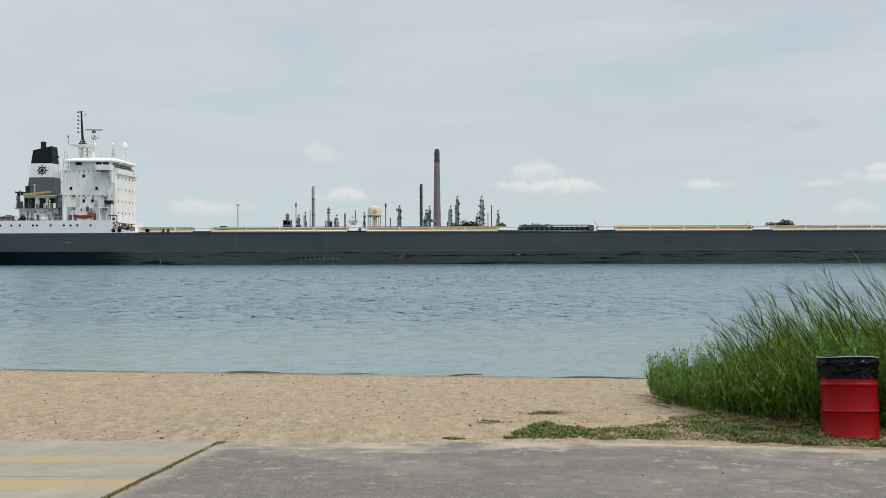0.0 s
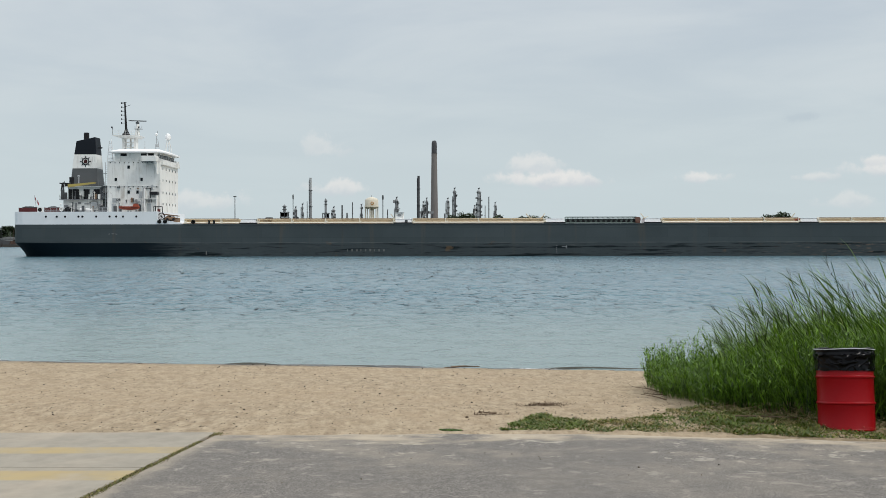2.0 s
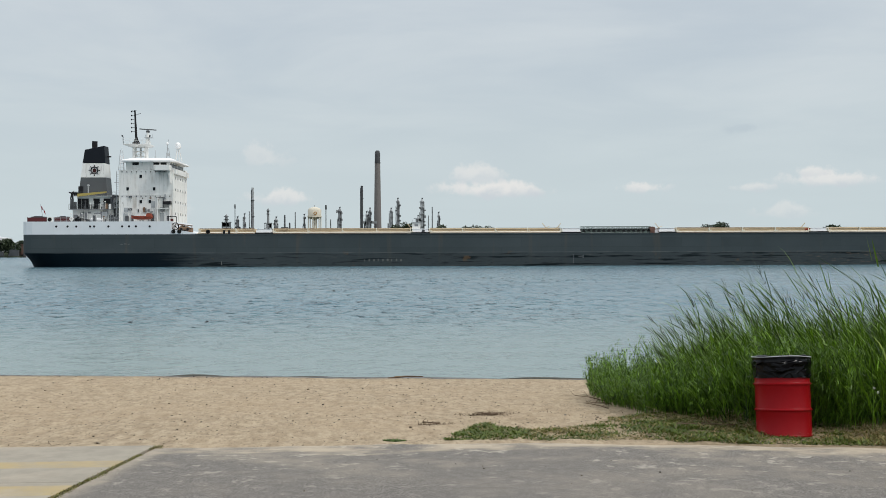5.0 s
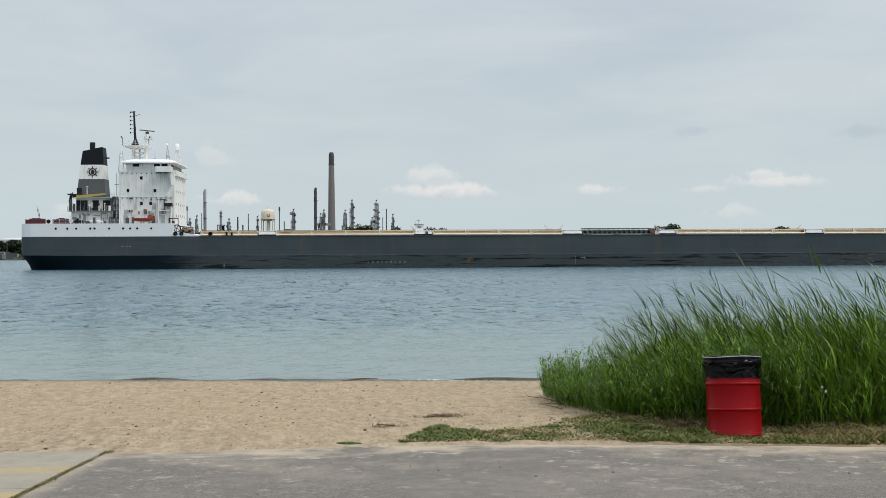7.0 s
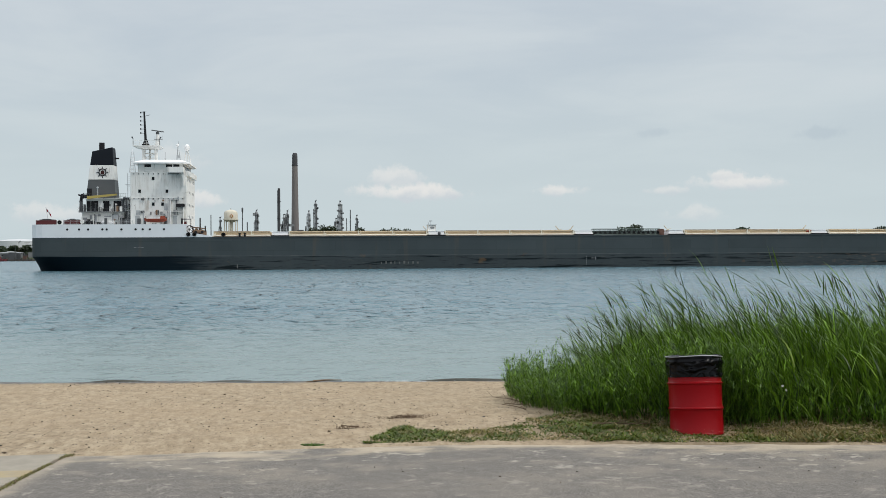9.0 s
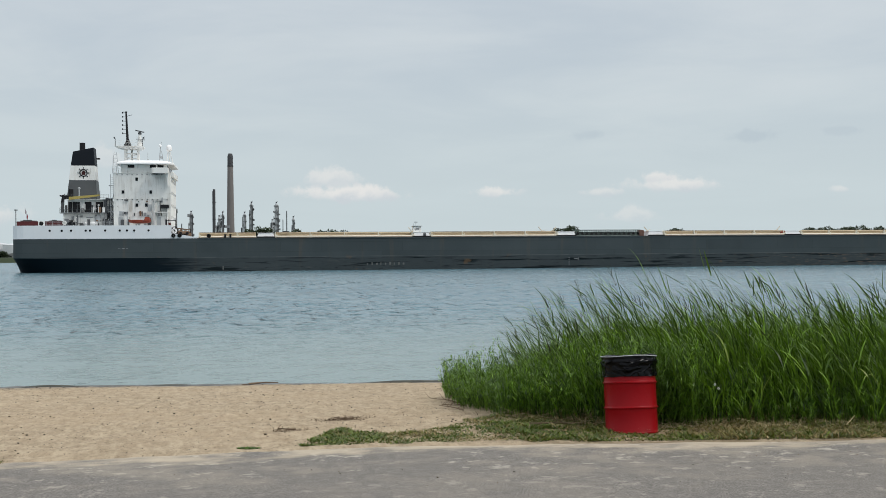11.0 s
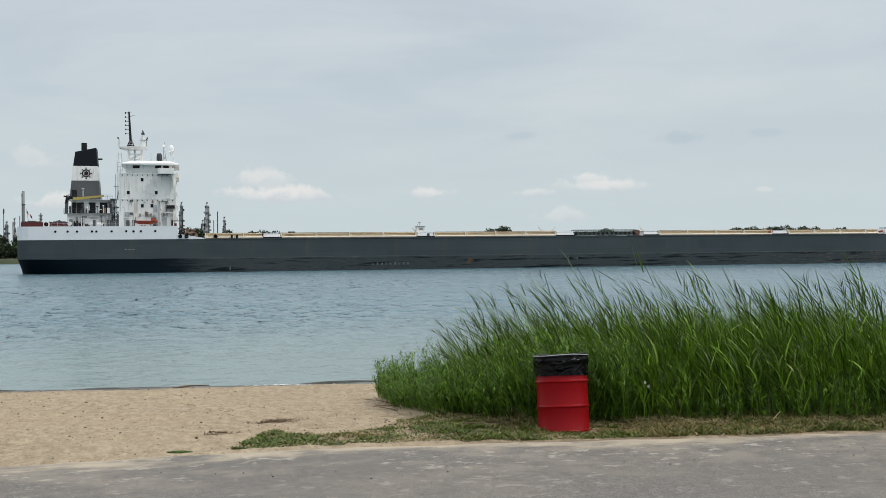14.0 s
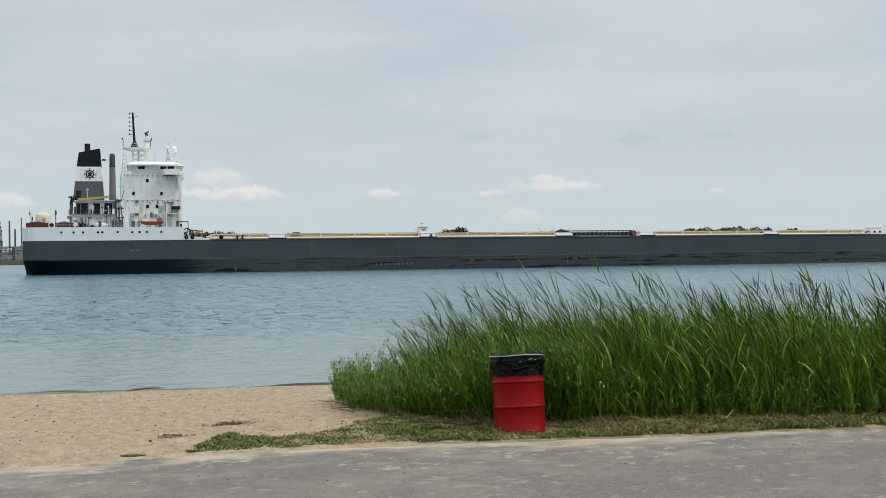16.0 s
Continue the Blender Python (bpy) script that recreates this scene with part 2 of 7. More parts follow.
def sand_material():
    m = Mat("ground_sand_and_grass")
    p = m.space("Position")
    x, y, z = m.axes(p)
    # trodden dimples, coarse and fine, and grains of several colours
    big, mid = m.noise(0.35, 5, 0.6, p), m.noise(1.0, 4, 0.65, m.space("Position", scale=(6.5, 2.4, 1)))
    fine = m.noise(1.0, 5, 0.8, m.space("Position", scale=(22.0, 9.0, 1)))
    grain = m.noise(160, 3, 0.7, p)
    c = m.mix(m.ramp(mid, 0.34, 0.66), (0.300, 0.232, 0.153), (0.440, 0.353, 0.243))
    c = m.mix(m.ramp(fine, 0.51, 0.64, 0.0, 0.75), c, (0.185, 0.138, 0.090))
    c = m.mix(m.ramp(fine, 0.46, 0.34, 0.0, 0.4), c, (0.540, 0.448, 0.320))
    c = m.mix(m.ramp(big, 0.35, 0.7, 0.0, 0.35), c, (0.40, 0.305, 0.20))
    c = m.mix(m.ramp(grain, 0.55, 0.8, 0.0, 0.35), c, (0.24, 0.18, 0.12))
    # small dark bits
    bits = m.voronoi(1.0, m.space("Position", scale=(13.0, 4.4, 1)))
    where = m.ramp(m.noise(1.1, 3, 0.6, p), 0.44, 0.58)
    c = m.mix(m.math("MULTIPLY", m.ramp(bits, 0.20, 0.10, 0.0, 0.75), where), c, (0.12, 0.088, 0.055))
    # thin dark soil of the grassy verge
    soil = m.math("MULTIPLY", m.ramp(m.math("ADD", x, m.math("MULTIPLY", m.math("SUBTRACT", mid, 0.5), 2.0)), 2.6, 3.6), m.ramp(y, 14.6, 14.0))
    soil = m.math("MULTIPLY", soil, m.ramp(m.math("ADD", z, m.math("MULTIPLY", m.math("SUBTRACT", fine, 0.5), 0.02)), 1.43, 1.445))
    c = m.mix(m.math("MULTIPLY", soil, m.ramp(m.noise(2.6, 5, 0.65, p), 0.40, 0.58, 0.15, 0.75)), c, (0.150, 0.112, 0.066))
    # wet sand by the water
    c = m.mix(m.ramp(z, 0.14, 0.05, 0.0, 0.6), c, (0.20, 0.155, 0.105))
    c = m.mix(m.ramp(z, 0.055, 0.03), c, (0.060, 0.050, 0.038))
    # grass on the far bank
    far = m.ramp(y, 560.0, 600.0)
    gn = m.noise(0.02, 6, 0.65, p)
    c = m.mix(far, c, m.mix(m.ramp(gn, 0.35, 0.65), (0.026, 0.038, 0.016), (0.055, 0.064, 0.032)))
    m.set(Base_Color=c, Roughness=m.ramp(z, 0.02, 0.12, 0.35, 0.95))
    m.b.inputs["Specular IOR Level"].default_value = 0.25
    m.bump(grain, 0.3, 0.004, m.bump(fine, 0.8, 0.022, m.bump(mid, 0.8, 0.03)))
    return m.m


def asphalt_material():
    m = Mat("asphalt_worn")
    p = m.space("Position")
    x, y, z = m.axes(p)
    uv = m.axes(m.space("UV"))
    grit, mid, big = m.noise(60, 4, 0.85, p), m.noise(9, 5, 0.65, p), m.noise(0.6, 5, 0.6, p)
    c = m.mix(m.ramp(grit, 0.42, 0.60), (0.088, 0.080, 0.071), (0.272, 0.250, 0.224))
    c = m.mix(m.ramp(big, 0.3, 0.7, 0.0, 0.4), c, (0.165, 0.152, 0.137))
    c = m.mix(m.ramp(mid, 0.42, 0.62, 0.0, 0.45), c, (0.115, 0.105, 0.094))
    specks = m.voronoi(26.0, p)
    c = m.mix(m.math("MULTIPLY", m.ramp(specks, 0.20, 0.10), m.ramp(mid, 0.5, 0.4, 0.0, 0.6)), c, (0.42, 0.38, 0.33))
    # pale worn and sandy patches, drawn out along the edge
    sm = m.noise(1.0, 5, 0.7, m.space("Position", scale=(4.2, 5.5, 1)))
    near = m.ramp(uv[1], 2.6, 0.1, 0.35, 1.0)
    c = m.mix(m.math("MULTIPLY", m.math("MULTIPLY", m.ramp(sm, 0.565, 0.64), near), 0.75), c, (0.44, 0.40, 0.34))
    wide = m.noise(1.0, 6, 0.65, m.space("Position", scale=(1.3, 1.9, 1)))
    c = m.mix(m.math("MULTIPLY", m.math("MULTIPLY", m.ramp(wide, 0.44, 0.66), near), 0.5), c, (0.34, 0.295, 0.235))
    # sand blown along the joint with the slab
    jd = m.math("ADD", m.math("ADD", x, 2.47 + 0.165 * 11.8), m.math("MULTIPLY", y, -0.165))
    jd = m.math("ADD", jd, m.math("MULTIPLY", m.math("SUBTRACT", wide, 0.5), 0.6))
    c = m.mix(m.ramp(jd, 0.22, 0.0, 0.0, 0.6), c, (0.40, 0.345, 0.27))
    # drifted sand along the edge
    dr = m.noise(1.0, 6, 0.6, m.space("Position", scale=(1.1, 2.2, 1)))
    drift = m.ramp(m.math("ADD", uv[1], m.math("MULTIPLY", m.math("SUBTRACT", dr, 0.5), 2.0)), 0.55, -0.10)
    c = m.mix(m.math("MULTIPLY", drift, 0.85), c, (0.47, 0.395, 0.295))
    tar = m.voronoi(1.6, m.space("Position", scale=(1, 0.8, 1)))
    c = m.mix(m.ramp(tar, 0.035, 0.02, 0.0, 0.7), c, (0.03, 0.03, 0.03))
    m.set(Base_Color=c, Roughness=0.92)
    m.b.inputs["Specular IOR Level"].default_value = 0.3
    m.bump(grit, 0.6, 0.004)
    return m.m


def concrete_material(name, colour, stripes=()):
    m = Mat(name)
    p = m.space("Position")
    grit, mid, big = m.noise(90, 3, 0.7, p), m.noise(5, 5, 0.6, p), m.noise(0.8, 4, 0.6, p)
    c = m.mix(m.ramp(mid, 0.3, 0.7), colour, tuple(v * 0.84 for v in colour))
    c = m.mix(m.ramp(grit, 0.6, 0.8, 0.0, 0.3), c, tuple(v * 0.6 for v in colour))
    c = m.mix(m.ramp(big, 0.5, 0.7, 0.0, 0.45), c, (0.46, 0.38, 0.29))
    # two painted stripes across the slabs, worn thin in places
    x, y, z = m.axes(p)
    yy = m.math("ADD", y, m.math("MULTIPLY", m.math("SUBTRACT", mid, 0.5), 0.06))
    worn = m.ramp(m.noise(1.6, 6, 0.7, p), 0.34, 0.66, 0.72, 0.22)
    for a, b in stripes:
        band = m.math("MULTIPLY", m.ramp(yy, a - 0.03, a + 0.03), m.ramp(yy, b + 0.03, b - 0.03))
        c = m.mix(m.math("MULTIPLY", band, worn), c, (0.43, 0.315, 0.125))
    m.set(Base_Color=c, Roughness=0.88)
    m.bump(grit, 0.3, 0.003)
    return m.m


def water_material():
    m = Mat("river_water")
    ob = m.space()
    x, y, z = m.axes(m.space("Position"))
    shallow = m.ramp(y, 72.0, 30.0)
    c = m.mix(m.ramp(m.noise(0.02, 4, 0.6, ob), 0.35, 0.65), (0.088, 0.166, 0.206), (0.116, 0.198, 0.232))
    c = m.mix(shallow, c, (0.165, 0.226, 0.220))
    # scattered short wavelets, steeper towards the beach side; longer ones farther out
    def wavelets(sx, sy, turn, lo=0.49, hi=0.66):
        return m.ramp(m.noise(1.0, 2, 0.5, m.space(scale=(sx, sy, 1), turn=(0, 0, radians(turn))), 0.08), lo, hi)

    lee = m.ramp(m.math("DIVIDE", x, y), 0.05, 0.50, 1.0, 0.42)
    m.set(Base_Color=c, Roughness=m.ramp(lee, 0.42, 1.0, 0.19, 0.24), IOR=1.333)
    calm = m.math("MULTIPLY", lee, m.ramp(y, 30.0, 60.0, 0.20, 1.0))
    b = m.bump(m.math("MULTIPLY", wavelets(0.56, 0.20, -2), m.math("MULTIPLY", lee, m.ramp(y, 70.0, 125.0))), 1.0, 0.78)
    b = m.bump(m.math("MULTIPLY", wavelets(0.66, 0.46, 4, 0.48, 0.72), m.math("MULTIPLY", m.math("MULTIPLY", lee, m.ramp(y, 40.0, 64.0)), m.ramp(y, 190.0, 110.0))), 1.0, 0.56, b)
    b = m.bump(m.math("MULTIPLY", wavelets(1.05, 0.95, -4, 0.48, 0.72), m.math("MULTIPLY", calm, m.ramp(y, 105.0, 70.0))), 1.0, 0.28, b)
    m.bump(m.noise(1.0, 2, 0.5, m.space(scale=(3.6, 3.2, 1)), 0.2), 1.0, 0.015, b)
    return m.m


def leaf_material(name, dark, light, dry=None, amount=0.35, dry_from=0.86):
    m = Mat(name)
    i = m.island()
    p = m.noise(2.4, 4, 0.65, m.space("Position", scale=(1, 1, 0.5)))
    # random dark blades and clumps: shade of the gaps put into the leaf colour
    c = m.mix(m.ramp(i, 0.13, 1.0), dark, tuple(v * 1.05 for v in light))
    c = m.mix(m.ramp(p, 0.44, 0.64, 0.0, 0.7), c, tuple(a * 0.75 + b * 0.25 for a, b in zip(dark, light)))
    if dry:
        c = m.mix(m.ramp(i, dry_from, dry_from + 0.05), c, dry)
    m.set(Roughness=0.42)
    m.b.inputs["Specular IOR Level"].default_value = 0.30
    m.leafy(c, m.mix(0.5, c, light), amount)
    return m.m


def plain(name, colour, rough=0.5, metal=0.0, vary=0.15, scale=3.0, spec=0.2):
    m = Mat(name)
    n = m.noise(scale, 4, 0.6)
    m.set(Base_Color=m.mix(m.ramp(n, 0.3, 0.7), colour, tuple(v * (1 - vary) for v in colour)), Roughness=m.ramp(n, 0.2, 0.8, rough - 0.06, rough + 0.06), Metallic=metal)
    m.b.inputs["Specular IOR Level"].default_value = spec
    m.bump(m.noise(scale * 8, 3), 0.12, 0.005)
    return m.m


M = dict(
    hull=hull_paint(),
    ship_white=paint("ship_white_paint", (0.77, 0.77, 0.745), (0.36, 0.31, 0.25), 0.7, 0.45, 0.35, runs=0.5),
    quarter=paint("quarter_white_paint", (0.72, 0.745, 0.765), (0.45, 0.38, 0.30), 0.4, 0.5, 0.3),
    roof_white=paint("roof_white_paint", (0.86, 0.86, 0.86), (0.5, 0.48, 0.45), 0.2, 0.5, 0.3),
    grey=paint("ship_grey_paint", (0.088, 0.094, 0.098), (0.05, 0.05, 0.05), 0.3),
    navy=paint("funnel_black_paint", (0.007, 0.010, 0.015), (0.03, 0.03, 0.03), 0.2, 0.5, spec=0.15),
    black=plain("black_paint", (0.015, 0.015, 0.017), 0.5),
    tan=paint("hatch_tan_paint", (0.62, 0.50, 0.33), (0.26, 0.15, 0.08), 0.6, 0.55, 0.5),
    cream=paint("rail_cream_paint", (0.80, 0.75, 0.62), (0.3, 0.18, 0.1), 0.4, 0.5, 0.5),
    rusty=paint("rusty_winch_paint", (0.20, 0.13, 0.085), (0.05, 0.035, 0.03), 0.7, 0.7, 1.5),
    deck=paint("deck_red_oxide", (0.16, 0.09, 0.07), (0.05, 0.04, 0.03), 0.4, 0.7),
    maroon=paint("maroon_paint", (0.085, 0.017, 0.018), (0.04, 0.03, 0.03), 0.4, 0.5),
    dark_red=plain("emblem_dark_red", (0.045, 0.012, 0.012), 0.6),
    orange=paint("lifeboat_orange", (0.27, 0.052, 0.026), (0.25, 0.1, 0.06), 0.4, 0.45),
    yellow=paint("crane_yellow", (0.42, 0.33, 0.10), (0.25, 0.16, 0.05), 0.4, 0.5),
    truss=paint("boom_green_grey", (0.12, 0.165, 0.15), (0.06, 0.045, 0.03), 0.4, 0.55),
    glass=plain("dark_window_glass", (0.008, 0.010, 0.012), 0.15, 0.0, 0.1, spec=0.10),
    rubber=plain("tyre_rubber", (0.012, 0.012, 0.012), 0.8),
    flag_red=plain("flag_red_cloth", (0.24, 0.015, 0.02), 0.8),
    flag_white=plain("flag_white_cloth", (0.75, 0.75, 0.75), 0.8),
    sand=sand_material(),
    asphalt=asphalt_material(),
    concrete=concrete_material("concrete_slab", (0.322, 0.288, 0.232), ((10.74, 11.06), (9.53, 9.93))),
    water=water_material(),
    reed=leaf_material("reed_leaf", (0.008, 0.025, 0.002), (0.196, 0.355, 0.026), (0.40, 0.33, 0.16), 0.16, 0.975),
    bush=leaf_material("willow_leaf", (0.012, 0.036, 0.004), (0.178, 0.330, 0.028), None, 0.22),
    head=leaf_material("reed_flower_head", (0.016, 0.022, 0.009), (0.052, 0.058, 0.024), None, 0.2),
    turf=leaf_material("short_grass", (0.030, 0.056, 0.008), (0.158, 0.206, 0.028), (0.25, 0.185, 0.085), 0.22, 0.90),
    turf_dry=leaf_material("dry_grass", (0.095, 0.092, 0.024), (0.270, 0.235, 0.075), (0.34, 0.25, 0.12), 0.25, 0.66),
    # darker than the reed leaf: the stalks' backlit silhouette is in the colour
    stalk=leaf_material("reed_stalk", (0.014, 0.034, 0.006), (0.125, 0.225, 0.034), None, 0.2),
    straw=leaf_material("dry_straw", (0.21, 0.16, 0.085), (0.46, 0.375, 0.22), None, 0.2),
    moss=leaf_material("joint_grass", (0.100, 0.105, 0.024), (0.25, 0.235, 0.07), (0.22, 0.16, 0.09), 0.2, 0.75),
    twig=plain("dead_twig", (0.15, 0.105, 0.07), 0.9),
    drum=paint("drum_red_paint", (0.232, 0.002, 0.005), (0.070, 0.008, 0.010), 0.8, 0.36, 2.2, spec=0.15),
    debris=leaf_material("beach_debris", (0.022, 0.017, 0.012), (0.15, 0.105, 0.065), None, 0.0),
    brick_stack=paint("chimney_brown_concrete", (0.195, 0.180, 0.174), (0.12, 0.1, 0.1), 0.3, 0.8, 0.05),
    stack_dark=paint("chimney_dark_band", (0.070, 0.072, 0.078), (0.04, 0.04, 0.04), 0.3, 0.8, 0.05),
    steel=paint("refinery_steel", (0.25, 0.26, 0.27), (0.08, 0.08, 0.08), 0.5, 0.6, 0.1),
    steel_dark=paint("refinery_dark_steel", (0.075, 0.08, 0.085), (0.05, 0.05, 0.05), 0.4, 0.6, 0.1),
    steel_light=paint("refinery_pale_steel", (0.40, 0.42, 0.43), (0.2, 0.2, 0.2), 0.5, 0.5, 0.1),
    tank=paint("tank_cream_paint", (0.66, 0.61, 0.50), (0.3, 0.25, 0.2), 0.3, 0.5, 0.05),
    tank_white=paint("tank_white_paint", (0.60, 0.62, 0.63), (0.3, 0.28, 0.25), 0.3, 0.5, 0.05),
    emblem=plain("tower_emblem_orange", (0.50, 0.23, 0.05), 0.5),
    tree=leaf_material("far_tree_leaf", (0.024, 0.038, 0.020), (0.062, 0.085, 0.042), None, 0.2),
    bark=plain("tree_bark", (0.07, 0.055, 0.04), 0.9),
    shed_brown=paint("shed_brown_steel", (0.10, 0.062, 0.048), (0.08, 0.05, 0.04), 0.4, 0.6, 0.1),
    shed_grey=paint("shed_grey_steel", (0.20, 0.21, 0.21), (0.15, 0.14, 0.13), 0.4, 0.6, 0.1),
    boat_red=paint("boat_red_paint", (0.17, 0.040, 0.042), (0.1, 0.05, 0.05), 0.4, 0.5, 0.2),
    dock=paint("dock_dark_timber", (0.060, 0.055, 0.050), (0.03, 0.03, 0.03), 0.4, 0.85, 0.3),
    dull_mark=plain("faded_hull_mark", (0.13, 0.135, 0.13), 0.7),
    # darker copy of the river water: the wave fronts' shade joins its brown
    wavelet=plain("shaded_shore_water", (0.062, 0.062, 0.048), 0.2, 0.0, 0.4, 2.0, 0.35),
    foam=plain("shore_foam", (0.72, 0.74, 0.74), 0.6),
    petal=plain("white_petals", (0.80, 0.80, 0.78), 0.6),
)
bag = Mat("black_plastic_bag")
bag.set(Base_Color=(0.002, 0.002, 0.003), Roughness=0.08)
bag.b.inputs["Specular IOR Level"].default_value = 0.14
bag_folds = bag.ramp(bag.noise(1.0, 1, 0.5, bag.space(scale=(6, 6, 8), turn=(0, radians(38), 0)), 0.8), 0.44, 0.60)
bag.bump(bag_folds, 1.0, 0.03)
M["bag"] = bag.m
# pale stand-in for the sky highlight on the black bag's rolled rim
M["rim_highlight"] = plain("bag_rim_highlight", (0.42, 0.43, 0.44), 0.4)

# ---- mesh helpers ----
class Geo:
    """Collects boxes, tubes and sheets into one mesh."""

    def __init__(self):
        self.v, self.f = [], []

    def add(self, verts, faces):
        n = len(self.v)
        self.v.extend(tuple(p) for p in verts)
        self.f.extend(tuple(n + i for i in q) for q in faces)
        return self

    def box(self, x0, x1, y0, y1, z0, z1):
        c = [(x, y, z) for z in (z0, z1) for y in (y0, y1) for x in (x0, x1)]
        return self.add(c, [(0, 2, 3, 1), (4, 5, 7, 6), (0, 1, 5, 4), (2, 6, 7, 3), (0, 4, 6, 2), (1, 3, 7, 5)])

    def prism(self, low, high, z0, z1):
        """Two outlines with the same number of corners, (x, y), at two heights."""
        n = len(low)
        v = [(x, y, z0) for x, y in low] + [(x, y, z1) for x, y in high]
        f = [tuple(reversed(range(n))), tuple(range(n, 2 * n))] + [(i, (i + 1) % n, n + (i + 1) % n, n + i) for i in range(n)]
        return self.add(v, f)

    def side(self, outline, y0, y1):
        """An outline (x, z) drawn out from y0 to y1."""
        n = len(outline)
        v = [(x, y0, z) for x, z in outline] + [(x, y1, z) for x, z in outline]
        f = [tuple(range(n)), tuple(reversed(range(n, 2 * n)))] + [((i + 1) % n, i, n + i, n + (i + 1) % n) for i in range(n)]
        return self.add(v, f)

    def rod(self, p, q, r0, r1=None, n=8):
        p, q = Vector(p), Vector(q)
        r1 = r0 if r1 is None else r1
        a = (q - p).normalized()
        u = a.orthogonal().normalized()
        w = a.cross(u)
        ring = [(u * math.cos(t) + w * math.sin(t)) for t in (2 * math.pi * i / n for i in range(n))]
        v = [p + d * r0 for d in ring] + [q + d * r1 for d in ring]
        return self.add(v, [tuple(reversed(range(n))), tuple(range(n, 2 * n))] + [(i, (i + 1) % n, n + (i + 1) % n, n + i) for i in range(n)])

    def lathe(self, profile, centre=(0, 0, 0), n=24, axis="z"):
        """Radius and height pairs turned about an upright axis (or along y)."""
        cx, cy, cz = centre
        v = []
        for r, h in profile:
            for i in range(n):
                t = 2 * math.pi * i / n
                a, b = max(r, 1e-4) * math.cos(t), max(r, 1e-4) * math.sin(t)
                v.append((cx + a, cy + b, cz + h) if axis == "z" else (cx + a, cy + h, cz + b))
        k = len(profile)
        f = [(j * n + i, j * n + (i + 1) % n, (j + 1) * n + (i + 1) % n, (j + 1) * n + i) for j in range(k - 1) for i in range(n)]
        f += [tuple(reversed(range(n))), tuple(range((k - 1) * n, k * n))]
        if axis != "z":
            f = [tuple(reversed(q)) for q in f]
        return self.add(v, f)

    def ball(self, c, r, n=10, squash=1.0):
        return self.lathe([(r * math.cos(a), r * squash * math.sin(a)) for a in (math.pi * (i / 8 - 0.5) for i in range(9))], c, n)

    def mesh(self, name, smooth=False):
        me = bpy.data.meshes.new(name)
        me.from_pydata(self.v, [], self.f)
        me.update()
        if smooth:
            me.shade_smooth()
            me.set_sharp_from_angle(angle=radians(smooth if smooth > 1 else 35))
        return me


def part(name, geo, material, parent=None, label="", bevel=0.0, smooth=False, kind=""):
    """Links a Geo (or a mesh) as one mesh object under a thing or a part."""
    me = geo if isinstance(geo, bpy.types.Mesh) else geo.mesh(name, smooth)
    if not me.materials:
        me.materials.append(material)
    ob = new(name, me)
    ob.parent = parent
    if bevel:
        b = ob.modifiers.new("bevel", "BEVEL")
        b.width, b.segments, b.limit_method = bevel, 2, "ANGLE"
    return tagged(ob, label=label, kind=kind)


def thing(name, at, label, category, group="", kind=""):
    ob = new(name)
    ob.matrix_basis = at
    return tagged(ob, label, category, group, kind)


def sheet(name, P, material, uv=None, smooth=True):
    """A grid of points P[rows, cols, 3] as one mesh."""
    r, c = P.shape[:2]
    idx = np.arange(r * c).reshape(r, c)
    q = np.stack([idx[:-1, :-1], idx[:-1, 1:], idx[1:, 1:], idx[1:, :-1]], -1).reshape(-1, 4)
    me = bpy.data.meshes.new(name)
    me.from_pydata(P.reshape(-1, 3), [], q)
    if uv is not None:
        layer = me.uv_layers.new(name="UVMap")
        layer.data.foreach_set("uv", uv.reshape(-1, 2)[q.ravel()].astype(np.float32).ravel())
    me.update()
    if smooth:
        me.shade_smooth()
    me.materials.append(material)
    return me


def lumps(x, y, cell, seed):
    """Smooth value noise in -1..1 on arrays."""
    rng = np.random.default_rng(seed)
    table = rng.uniform(-1, 1, (256, 256))
    u, v = x / cell, y / cell
    i, j = np.floor(u).astype(int), np.floor(v).astype(int)
    a, b = u - i, v - j
    a, b = a * a * (3 - 2 * a), b * b * (3 - 2 * b)
    g = lambda p, q: table[p % 256, q % 256]
    return (g(i, j) * (1 - a) + g(i + 1, j) * a) * (1 - b) + (g(i, j + 1) * (1 - a) + g(i + 1, j + 1) * a) * b


# ---- ground, water and paving ----
def shore_y(x):
    return 30.2 - 0.145 * np.clip(x, -30, 9) - 0.03 * np.clip(x - 9, 0, 60)


EDGE_X = np.array([-300.0, -2.5, 0.1, 1.7, 3.2, 4.3, 6.9, 8.7, 14.0, 300.0])
EDGE_Y = np.array([12.0, 11.90, 11.93, 11.90, 11.66, 11.48, 11.06, 10.80, 10.34, 10.3])


def edge_y(x):
    return np.interp(x, EDGE_X, EDGE_Y)


